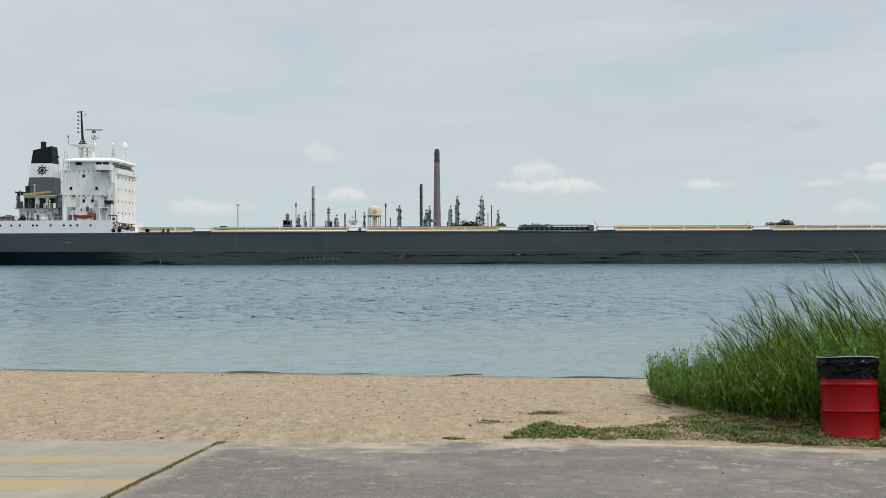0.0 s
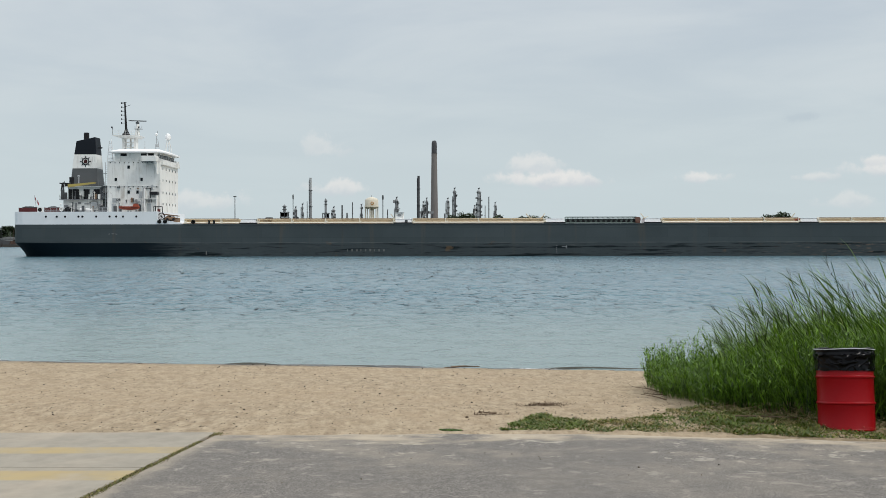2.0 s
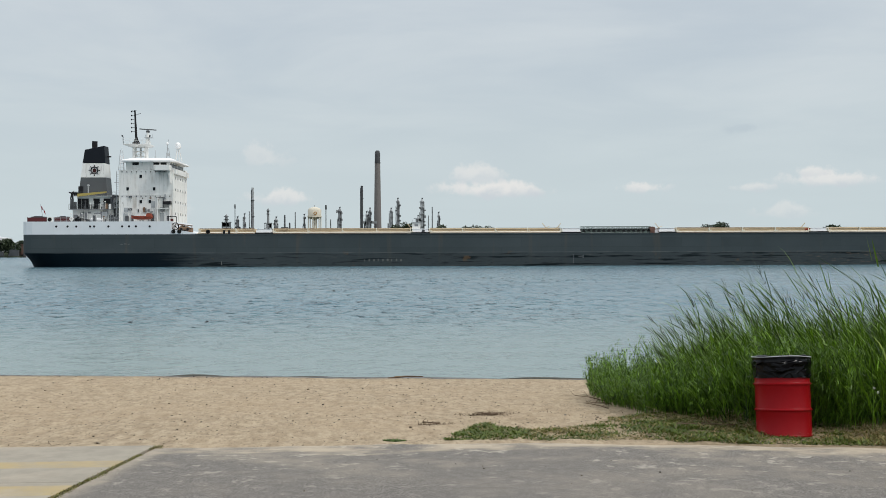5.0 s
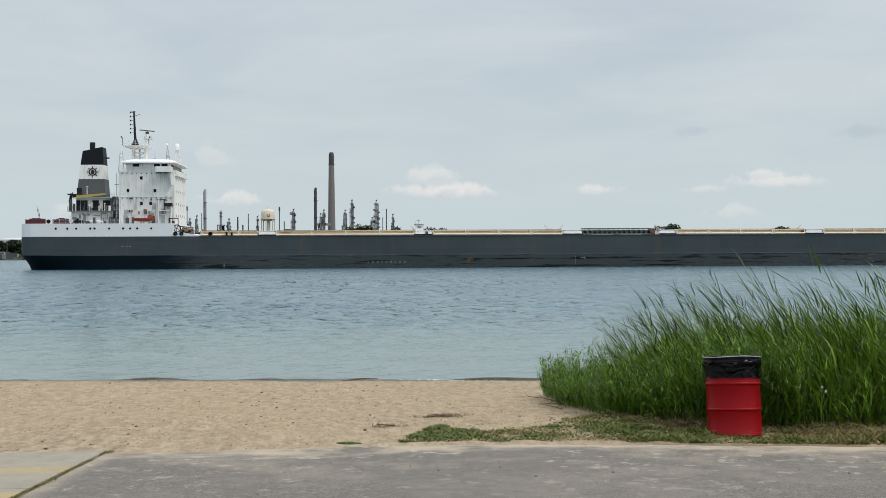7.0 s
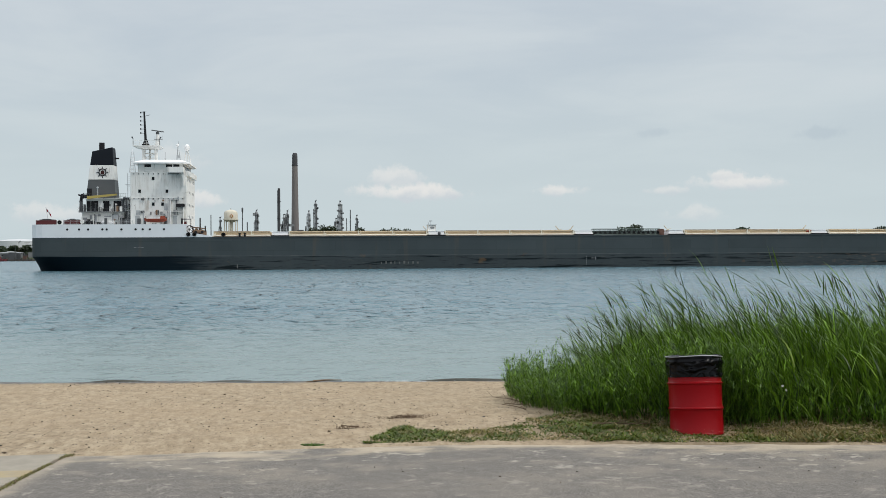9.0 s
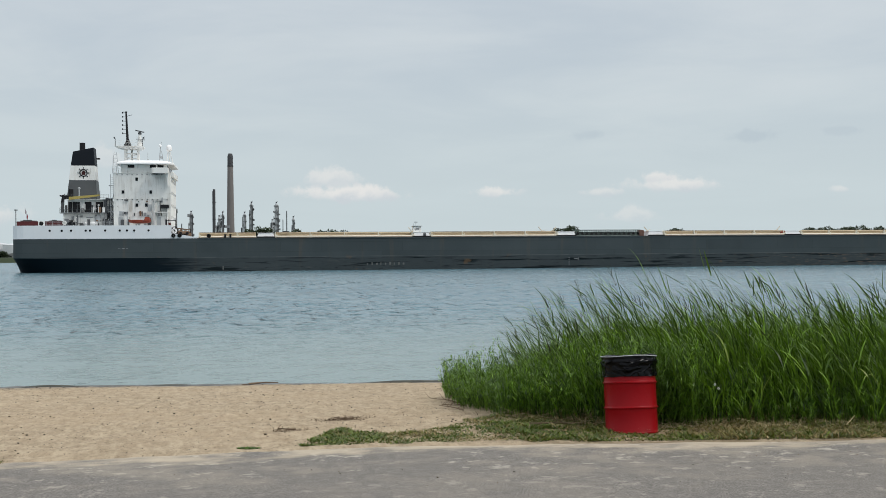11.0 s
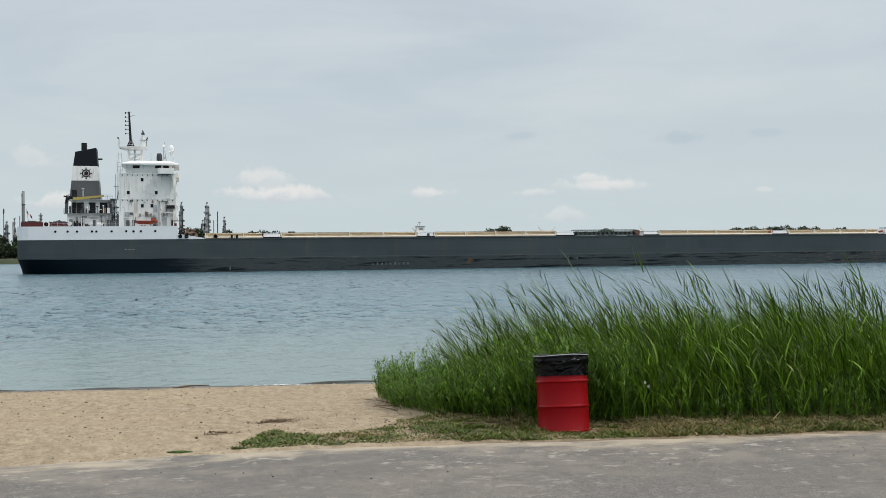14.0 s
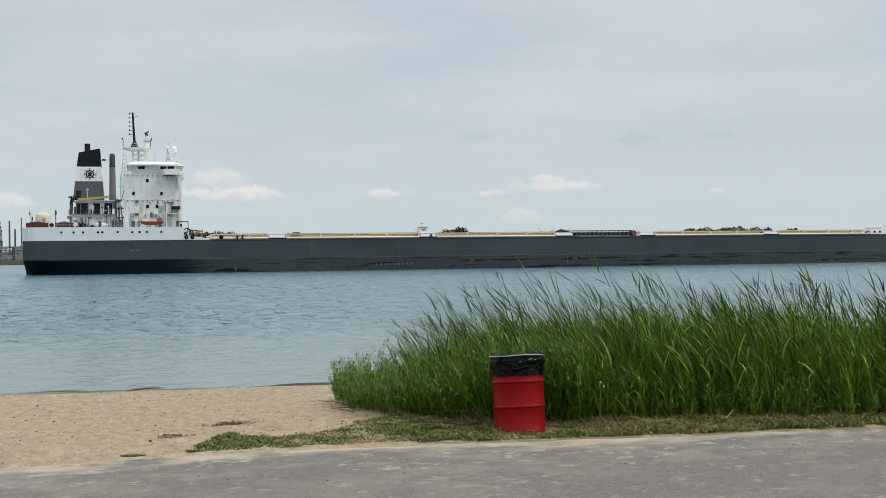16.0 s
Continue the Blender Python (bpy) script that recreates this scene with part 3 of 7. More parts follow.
def ground_z(x, y):
    """Height of the beach: level by the paving, sloping into the river."""
    s, e = shore_y(x), edge_y(x)
    flat = 2.0 * np.clip((x - 1.0) / 2.5, 0, 1)   # level verge between path and reeds
    t = (y - e) / (s - e)
    z = 1.45 * (1 - np.clip((y - e - flat) / (s - e - flat), 0, 9))
    z = np.where(t < 0, 1.45 - 0.1 * np.clip(e - y, 0, 1), z)
    z = np.where(t > 1, np.maximum(-1.45 * (t - 1) * 0.8, -4.0), z)
    near = np.clip((t - 0.002) / 0.03, 0, 1) * np.clip((1.02 - t) / 0.10, 0, 1)
    tread = np.abs(lumps(x, y, 0.30, 4)) ** 0.7
    z = z + near * (0.022 * lumps(x, y, 0.85, 3) + 0.030 * (0.5 - tread) + 0.012 * lumps(x, y, 0.15, 5) + 0.005 * lumps(x, y, 0.08, 7))
    z = z + 0.02 * lumps(x, y * 0.2, 1.7, 6) * np.clip(1 - abs(t - 1) / 0.06, 0, 1)
    far = np.clip((y - 615) / 22, 0, 1)
    z = np.where(y > 560, -4.0 + far * (6.2 + 1.2 * lumps(x, y, 60, 8)), z)
    return z


def build_ground():
    xs = np.concatenate([-np.geomspace(4900, 22, 26), np.arange(-20, -13.5, 0.14), np.arange(-13.5, 4.6, 0.045), np.arange(4.6, 24, 0.16), np.geomspace(26, 4900, 26)])
    ys = np.concatenate([-np.geomspace(4900, 3, 14), np.arange(0, 10, 2.0), np.arange(10, 12.4, 0.06), np.arange(12.4, 20, 0.06), np.arange(20, 34, 0.10), np.geomspace(35, 560, 14), np.arange(600, 660, 5.0), np.geomspace(690, 4900, 14)])
    X, Y = np.meshgrid(xs, ys)
    ground = new("ground", sheet("ground", np.stack([X, Y, ground_z(X, Y)], -1), M["sand"]))
    tagged(ground, "pale tan sandy beach, sloping down to the river, grassy on the far bank", "ground", kind="structure")


WAVES = []
for _i in range(44):
    _l = 0.55 * (9.0 ** (_i / 43))
    WAVES.append((_l, 0.0027 * _l ** 0.95 * random.uniform(0.6, 1.3), radians(random.gauss(-97, 30)), random.uniform(0, 6.28)))
for _i in range(10):
    _l = 4.5 * (2.4 ** (_i / 9))
    WAVES.append((_l, 0.0018 * _l * random.uniform(0.6, 1.3), radians(random.gauss(-95, 38)), random.uniform(0, 6.28)))


def build_water():
    """River surface: short-crested wind waves, calmer near the beach."""
    rows = [22.0]
    while rows[-1] < 650:
        y = rows[-1]
        rows.append(y + max(0.085, y * y * 0.000075))
    ys = np.array(rows)
    us = np.concatenate([[-1.6, -0.9], np.linspace(-0.56, 1.0, 900), [1.4, 2.2]])
    Y = np.repeat(ys[:, None], len(us), 1)
    X = us[None, :] * (Y + 3)
    Z = np.zeros_like(X)
    # gusts: broad darker and smoother reaches, with lively patches in them
    patch = np.clip(0.70 + 0.40 * lumps(X * 0.5, Y, 15, 21) + 0.35 * lumps(X, Y, 4.5, 22), 0.12, 1.5)
    calm = 0.30 + 0.85 * np.clip((Y - shore_y(X) - 1.0) / 30, 0, 1)
    lee = 1 - 0.5 * np.clip((X / Y - 0.05) / 0.5, 0, 1)   # smoother under the lee of the reeds and downstream
    wander = [1.6 * lumps(X, Y, c, 31 + i) for i, c in enumerate((2.6, 6.0, 14.0))]
    step = np.gradient(ys)[:, None]
    for i, (l, a, th, ph) in enumerate(WAVES):
        keep = np.clip((l / step - 2.0) / 2, 0, 1)
        if keep.max() <= 0:
            continue
        k = 2 * math.pi / l
        s = np.sin(k * (X * math.cos(th) + Y * math.sin(th)) + ph + wander[0 if l < 1.6 else 1 if l < 4 else 2] * (1 + 0.3 * (i % 4)))
        Z += a * keep * (s + 0.35 * (s * s - 0.5)) * patch * calm * lee
    P = np.stack([X, Y, Z], -1)
    ob = new("water", sheet("water", P, M["water"]))
    tagged(ob, "rippled blue-grey river water under a pale sky", "river", kind="structure")
    # the rest of the river, out to both sides
    for sx in (-1, 1):
        g = Geo().add([(sx * 30, 20, -0.06), (sx * 4900, 20, -0.06), (sx * 4900, 655, -0.06), (sx * 700, 655, -0.06)], [(0, 1, 2, 3) if sx > 0 else (3, 2, 1, 0)])
        o = part("water_far", g, M["water"], None, kind="structure")
        tagged(o, "rippled blue-grey river water far off along the bank", "river", kind="structure")
    return ob


def build_paving():
    # asphalt from its ragged beach edge back past the camera
    xs = np.concatenate([np.arange(-2.62, 16, 0.07), np.geomspace(17, 300, 12)])
    vs = np.concatenate([np.arange(0, 4.0, 0.16), np.geomspace(4.2, 60, 12)])
    e = edge_y(xs) + 0.035 * lumps(xs, xs * 0, 0.5, 41) + 0.02 * lumps(xs, xs * 0, 0.17, 42)
    X = np.repeat(xs[None], len(vs), 0)
    Y = e[None] - vs[:, None]
    # the joint with the slab runs slightly askew
    left = -2.47 - 0.165 * (11.8 - Y[:, :1])
    X = X + np.clip(1 - (X + 2.62) / 2.0, 0, 1) * (left + 2.62)
    Z = 1.452 + 0.004 * lumps(X, Y, 0.9, 43) - 0.012 * np.clip(1 - vs[:, None] / 0.12, 0, 1)
    uv = np.stack([X, np.repeat(vs[:, None], len(xs), 1)], -1)
    road = new("road", sheet("road", np.stack([X, Y, Z], -1)[::-1], M["asphalt"], uv[::-1]))
    tagged(road, "worn grey asphalt path with drifted sand along its edge", "path", kind="structure")
    # concrete slabs to the other side of the grassy joint
    pave = thing("pavement", pose(0, 0, 0), "weathered concrete slabs with two worn yellow stripes", "pavement", kind="structure")

    def lx(y):
        return -2.53 - 0.165 * (11.8 - y)
    cuts = [11.92, 10.075, 6.9, 3.7, 0.5, -8.0]
    for a, b in zip(cuts, cuts[1:]):
        y1, y0 = a - 0.008, b + 0.008
        lefts = [-2.4 - 4.2 * i for i in range(1, 6)]
        xr0, xr1 = lx(y0), lx(y1)
        for k, xl in enumerate(lefts):
            g = Geo().prism([(xl + 0.01, y0), (xr0, y0), (xr1, y1), (xl + 0.01, y1)], [(xl + 0.01, y0), (xr0, y0), (xr1, y1), (xl + 0.01, y1)], 1.25, 1.462)
            part("slab", g, M["concrete"], pave, bevel=0.008)
            xr0 = xr1 = xl - 0.01


build_ground()
river = build_water()
build_paving()

# ---- the ship ----
BEAM = 23.8
ship = thing("cargo_ship", pose(0, SHIP_Y, 0, 0, 0, SHIP_TURN), "long grey-hulled lake bulk carrier with a white deckhouse aft, under way", "ship")


def build_hull():
    # stations: x, half beam at deck, half beam at waterline, keel rise
    g = Geo()
    st = [(-87.75, 9.0, 1.0, -0.5), (-87.6, 10.0, 2.4, -0.8), (-87.2, 10.7, 3.8, -1.0), (-86.5, 11.2, 5.2, -1.2), (-85.2, 11.6, 6.8, -1.5), (-83.0, 11.8, 8.4, -2.0),
          (-80.0, 11.9, 9.7, -2.6), (-76.0, 11.9, 10.7, -3.2), (-68.0, 11.9, 11.6, -4), (-58.0, 11.9, 11.9, -5), (100.0, 11.9, 11.9, -5), (152.0, 11.9, 11.7, -5), (160.0, 10.6, 9.4, -5), (166.0, 7.6, 6.0, -5), (170.5, 3.4, 2.2, -5), (172.0, 0.4, 0.2, -5)]
    levels = (0.0, 0.2, 0.45, 0.7, 1.0)
    top = 7.2
    rings = []
    for x, bd, bw, keel in st:
        ring = []
        for s in levels:
            z = keel + (3.2 - keel) * s
            w = bw + (bd - bw) * (s ** 1.6 if bd - bw > 0.5 else s)
            ring.append((w, z))
        ring += [(bd, 3.3), (bd, 5.2), (bd, top)]
        rings.append((x, ring))
    n = len(rings[0][1])
    for x, ring in rings:
        for side in (-1, 1):
            g.v.extend((x, BEAM / 2 + side * w, z) for w, z in ring)
    for i in range(len(rings) - 1):
        a, b = i * 2 * n, (i + 1) * 2 * n
        for j in range(n - 1):
            g.f.append((a + j, b + j, b + j + 1, a + j + 1))
            g.f.append((a + n + j, a + n + j + 1, b + n + j + 1, b + n + j))
        g.f.append((a + n - 1, b + n - 1, b + 2 * n - 1, a + 2 * n - 1))
        g.f.append((a, a + n, b + n, b))
    for i in (0, len(rings) - 1):
        a = i * 2 * n
        q = list(range(a, a + n)) + list(reversed(range(a + n, a + 2 * n)))
        g.f.append(tuple(q if i else reversed(q)))
    part("hull", g, M["hull"], ship, "grey steel hull with rust runs, scuffs and a dark boot-top", smooth=30)
    # rubbing strake under the deck edge
    part("deck_edge", Geo().box(-49, 152, -0.10, 0.25, 7.05, 7.28), M["hull"], ship)
    part("deck", Geo().box(-83, 154, 0.4, BEAM - 0.4, 7.2, 7.26), M["deck"], ship, "red-brown steel main deck")
    # white raised quarter
    w = Geo()
    near = [(-54.8, 0.0), (-80.0, 0.0), (-83.0, 0.1), (-85.2, 0.3), (-86.5, 0.7), (-87.2, 1.2), (-87.6, 1.9), (-87.78, 2.9)]
    ring = near + [(x, BEAM - y) for x, y in reversed(near)]
    ring = list(reversed([(x, y - 0.03 if y < BEAM / 2 else y + 0.03) for x, y in ring]))
    w.prism(ring, ring, 7.2, 10.05)
    q = part("quarter_bulwark", w, M["quarter"], ship, "white raised quarter with round ports")
    part("ramp", Geo().side([(-54.8, 7.2), (-49.4, 7.2), (-49.4, 7.42), (-50.6, 7.65), (-52.6, 8.0), (-54.8, 8.3)], -0.03, BEAM + 0.03), M["quarter"], ship)
    for px in (280, 329, 367, 427, 445, 507, 567, 597, 627, 687):
        s = -87.1 + (px - 134) / 9.95 * 0.496
        part("porthole", Geo().lathe([(0.24, 0.0), (0.24, -0.05), (0.16, -0.05), (0.16, -0.03)], (s, -0.03, 8.95), 14, "y"), M["glass"], q)
    # name and marks as plain bars
    for x, z, l in ((-65.9, 5.0, 0.5), (-65.1, 5.05, 0.6), (-64.3, 5.0, 0.5)):
        part("mark", Geo().box(x, x + l, -0.02, 0.01, z, z + 0.09), M["steel"], ship)
    for k in range(5):
        part("draught_mark", Geo().box(34.0, 34.16, -0.02, 0.01, 0.6 + 0.42 * k, 0.75 + 0.42 * k), M["steel"], ship)
    part("load_line_mark", Geo().box(35.2, 36.2, -0.02, 0.01, 2.05, 2.15).box(36.2, 36.3, -0.02, 0.01, 1.7, 2.4), M["steel"], ship)
    for k in range(9):
        part("draught_mark", Geo().box(-12.5 + 1.0 * k, -12.3 + 1.0 * k + 0.1 * (k % 3), -0.015, 0.01, 1.1, 1.55 + 0.1 * (k % 2)), M["dull_mark"], ship)
    part("wear_plate", Geo().box(-44.0, -43.75, -0.02, 0.01, 0.35, 1.2), M["dull_mark"], ship)


def rail(name, pts, h=1.05, step=1.6, r=0.035, bars=3, material="ship_white", parent=None):
    """An open railing along a line of points."""
    g = Geo()
    for (a, b) in zip(pts, pts[1:]):
        a, b = Vector(a), Vector(b)
        n = max(1, round((b - a).length / step))
        for i in range(n + 1):
            p = a.lerp(b, i / n)
            g.rod(p, p + Vector((0, 0, h)), r, n=4)
        for k in range(bars):
            z = Vector((0, 0, h * (k + 1) / bars))
            g.rod(a + z, b + z, r * 0.8, n=4)
    return part(name, g, M[material], parent or ship)


def build_deckhouse():
    y0, y1 = 1.6, 16.8
    house = part("deckhouse", Geo().box(-66.6, -54.5, y0, y1, 10.0, 21.6), M["ship_white"], ship, "tall white accommodation block with small square windows", bevel=0.08)
    # stiffeners on the side plating
    for i in range(13):
        x = -66.2 + i * 0.86
        part("stiffener", Geo().box(x, x + 0.07, y0 - 0.05, y0 + 0.01, 16.0 if i % 3 else 10.3, 21.5), M["ship_white"], house)
    for z in (15.9, 21.45):
        part("seam", Geo().box(-66.65, -54.95, y0 - 0.07, y0 + 0.01, z, z + 0.09), M["ship_white"], house)
    for k in range(11):
        for z in (15.75, 21.2):
            x = -65.9 + 1.05 * k
            part("lug", Geo().box(x, x + 0.16, y0 - 0.14, y0 + 0.01, z - 0.12, z + 0.12), M["steel_dark"], house)
    wins = [(-61.7, 20.2), (-64.6, 17.4), (-58.75, 17.4), (-61.7, 14.55), (-59.7, 14.55)]
    for x, z in wins:
        w = part("window", Geo().box(x - 0.29, x + 0.29, y0 - 0.05, y0 + 0.02, z - 0.37, z + 0.37), M["steel_dark"], ship)
        part("pane", Geo().box(x - 0.22, x + 0.22, y0 - 0.065, y0 - 0.045, z - 0.30, z + 0.30), M["glass"], w)
    for z in (11.9, 14.5, 17.3, 19.9):
        for k in range(5):
            y = y0 + 2.0 + k * 2.7
            w = part("window", Geo().box(-54.52, -54.45, y - 0.24, y + 0.24, z - 0.3, z + 0.3), M["steel_light"], ship)
            part("pane", Geo().box(-54.46, -54.43, y - 0.15, y + 0.15, z - 0.2, z + 0.2), M["glass"], w)
    # upper bridge storey and its broad roof
    bridge = part("bridge", Geo().box(-65.0, -55.3, y0 + 0.25, y1 - 0.25, 21.6, 23.45), M["ship_white"], ship, "white wheelhouse storey with dark windows", bevel=0.05)
    for x, l in ((-62.9, 1.4), (-58.3, 1.3), (-56.7, 1.3)):
        part("pane", Geo().box(x - l / 2, x + l / 2, y0 + 0.2, y0 + 0.3, 22.72, 23.32), M["glass"], bridge)
    for k in range(9):
        y = y0 + 1.2 + k * 1.55
        part("pane", Geo().box(-55.36, -55.26, y - 0.62, y + 0.62, 22.35, 23.2), M["glass"], bridge)
    roof = Geo()
    lo = [(-66.0, y0 - 0.9), (-55.0, y0 - 0.9), (-53.9, y0 + 0.6), (-53.9, y1 - 0.6), (-55.0, y1 + 0.9), (-66.0, y1 + 0.9)]
    hi = [(-64.0, y0 + 1.6), (-56.6, y0 + 1.6), (-55.6, y0 + 3.0), (-55.6, y1 - 3.0), (-56.6, y1 - 1.6), (-64.0, y1 - 1.6)]
    roof.prism(lo, lo, 23.45, 23.75).prism(lo, hi, 23.75, 24.45)
    part("roof", roof, M["roof_white"], ship, "broad white wheelhouse roof with sloping edges")
    # bridge wing and its bracket
    wing = part("bridge_wing", Geo().box(-58.3, -54.9, -0.6, y0 + 0.3, 21.35, 22.6), M["ship_white"], ship, bevel=0.06)
    part("bracket", Geo().side([(-56.2, 21.35), (-54.95, 21.35), (-54.95, 18.6), (-55.1, 18.6), (-55.25, 20.2), (-55.6, 21.0)], y0 - 1.1, y0 + 0.02), M["ship_white"], wing)
    # dark plate added for the shadow on the wing's underside
    part("wing_shade", Geo().box(-58.2, -55.6, -0.4, y0, 21.25, 21.34), M["steel_dark"], wing)
    wing = part("bridge_wing", Geo().box(-58.3, -54.9, y1 - 0.3, y1 + 2.2, 21.35, 22.6), M["ship_white"], ship, bevel=0.06)
    part("front_balcony", Geo().box(-54.5, -54.0, y0 + 0.4, y1 - 0.4, 20.75, 21.9), M["ship_white"], ship, bevel=0.05)
    # gangway platform, vents and doors on the side
    part("side_locker", Geo().box(-56.6, -54.9, 0.3, y0 + 0.1, 13.9, 14.6), M["black"], ship, "dark side screen on the deckhouse")
    part("side_platform", Geo().box(-58.0, -55.0, 0.5, y0, 12.9, 13.05).box(-57.9, -57.75, 0.5, y0, 10.05, 15.4).box(-55.2, -55.05, 0.5, y0, 10.05, 13.9), M["ship_white"], ship)
    for x, z, l, h in ((-65.6, 10.1, 1.0, 1.8), (-59.4, 13.2, 0.8, 1.5), (-57.5, 10.1, 0.9, 1.9), (-65.4, 12.2, 0.9, 1.0)):
        part("door", Geo().box(x, x + l, y0 - 0.06, y0 + 0.02, z, z + h), M["steel_light"], house)
    rail("railing", [(-66.5, y0, 21.6), (-58.4, y0, 21.6)], 0.9, 1.3)
    # ladder frame behind the wheelhouse
    a = Geo()
    for x in (-67.0, -65.7):
        a.rod((x, 3.0, 21.6), (x * 0.4 + -66.4 * 0.6, 3.4, 26.2), 0.06, n=5)
    for k in range(5):
        a.rod((-66.9 + 0.08 * k, 3.1, 22.3 + 0.85 * k), (-65.8 - 0.08 * k, 3.1, 22.3 + 0.85 * k), 0.04, n=4)
    part("ladder_frame", a, M["steel_light"], ship)


def build_mast():
    c = BEAM / 2
    part("mast_pedestal", Geo().box(-65.6, -65.1, c - 0.9, c + 0.9, 24.4, 27.7).box(-62.9, -62.4, c - 0.9, c + 0.9, 24.4, 27.7)
         .box(-65.2, -62.8, c - 0.3, c + 0.3, 26.55, 26.75).box(-65.2, -62.8, c - 0.3, c + 0.3, 25.5, 25.65).rod((-65.2, c, 25.6), (-62.8, c, 26.6), 0.07, n=5)
         .rod((-64.1, c + 0.6, 24.5), (-64.1, c + 0.6, 27.6), 0.22, n=8), M["ship_white"], ship)
    part("mast_platform", Geo().prism([(-65.9, c - 2.0), (-62.0, c - 2.0), (-62.0, c + 2.0), (-65.9, c + 2.0)], [(-67.4, c - 2.6), (-61.4, c - 2.6), (-61.4, c + 2.6), (-67.4, c + 2.6)], 27.6, 28.05)
         .box(-67.4, -61.4, c - 2.6, c + 2.6, 28.05, 28.2), M["ship_white"], ship, "white flared mast platform")
    rail("railing", [(-67.4, c - 2.5, 28.2), (-61.4, c - 2.5, 28.2)], 1.1, 1.4)
    mast = part("mast", Geo().rod((-64.9, c, 28.2), (-65.25, c, 36.1), 0.32, 0.18, 8).rod((-64.2, c, 28.2), (-65.0, c, 30.6), 0.16, 0.1, 6).rod((-65.7, c, 28.2), (-65.05, c, 30.0), 0.16, 0.1, 6)
                .box(-65.7, -64.2, c - 0.5, c + 0.5, 28.2, 28.75), M["black"], ship, "black steel signal mast with lamp brackets")
    for k in range(6):
        z = 31.2 + k * 0.92
        part("lamp_bracket", Geo().rod((-65.2, c, z), (-66.0, c, z), 0.05, n=5).box(-66.12, -65.9, c - 0.13, c + 0.13, z - 0.14, z + 0.2), M["black"], mast)
    part("yard", Geo().rod((-65.2, c, 35.0), (-63.9, c, 35.4), 0.05, n=5).rod((-66.0, c, 36.0), (-64.8, c, 36.0), 0.04, n=5), M["black"], mast)
    # post of the radar: a white tapered trunk with a small working platform
    g = Geo().lathe([(0.62, 28.2), (0.52, 29.2), (0.34, 30.3), (0.30, 31.0)], (-62.3, c, 0), 12)
    post = part("radar_post", g, M["ship_white"], ship, "white tapered radar post", smooth=40)
    part("post_platform", Geo().box(-63.0, -61.2, c - 0.6, c + 0.6, 29.75, 29.85).rod((-61.3, c, 29.8), (-61.3, c, 30.6), 0.05, n=4).rod((-62.9, c, 29.8), (-62.9, c, 30.5), 0.05, n=4), M["steel_light"], post)
    part("gearbox", Geo().box(-62.65, -61.95, c - 0.35, c + 0.35, 31.0, 31.45), M["steel_dark"], post, bevel=0.06)
    # lamp hooks at both ends of the mast platform
    for x, s in ((-67.3, -1), (-61.5, 1)):
        part("lamp_hook", Geo().rod((x, c - 2.4, 28.2), (x, c - 2.4, 29.7), 0.07, n=5).rod((x, c - 2.4, 29.7), (x + 0.35 * s, c - 2.4, 30.0), 0.09, n=5).box(x + 0.2 * s - 0.15, x + 0.2 * s + 0.15, c - 2.55, c - 2.25, 29.85, 30.15), M["steel_dark"], ship)
    # domes and whips on the roof
    d = part("dome_post", Geo().rod((-56.9, c + 4, 24.7), (-56.5, c + 4, 27.7), 0.12, n=6).rod((-55.4, c + 4, 24.7), (-56.1, c + 4, 27.7), 0.1, n=6).rod((-56.2, c + 5, 24.7), (-56.3, c + 4, 27.7), 0.1, n=6), M["ship_white"], ship)
    part("dome", Geo().lathe([(0.3, 27.6), (0.62, 27.8), (0.66, 28.3), (0.6, 28.7), (0.42, 29.0), (0.12, 29.15)], (-56.3, c + 4, 0), 16), M["roof_white"], d, "white satellite dome", smooth=50)
    part("whip_post", Geo().rod((-58.1, c, 24.7), (-57.8, c, 28.2), 0.1, n=6).rod((-57.2, c, 24.7), (-57.6, c, 27.4), 0.08, n=6).box(-58.1, -57.4, c - 0.3, c + 0.3, 25.6, 26.2).rod((-57.8, c, 28.2), (-57.6, c, 29.4), 0.05, n=5), M["steel_light"], ship)
    part("dome_small", Geo().ball((-57.9, c, 28.5), 0.34, 10), M["roof_white"], ship, smooth=50)
    part("aerial", Geo().rod((-60.6, c, 24.7), (-60.6, c, 27.0), 0.04, n=5).rod((-60.8, c - 0.1, 25.4), (-60.4, c - 0.1, 25.4), 0.1, n=5), M["steel_light"], ship)


def build_radar():
    bar = part("radar_scanner", Geo().box(-2.0, 2.0, -0.12, 0.12, -0.11, 0.11).rod((0, 0, -0.35), (0, 0, 0), 0.14, n=8), M["steel_dark"], ship, "dark grey radar scanner bar", bevel=0.03)
    bar.matrix_basis = pose(-62.3, BEAM / 2 - 1.6, 31.4)
    return bar


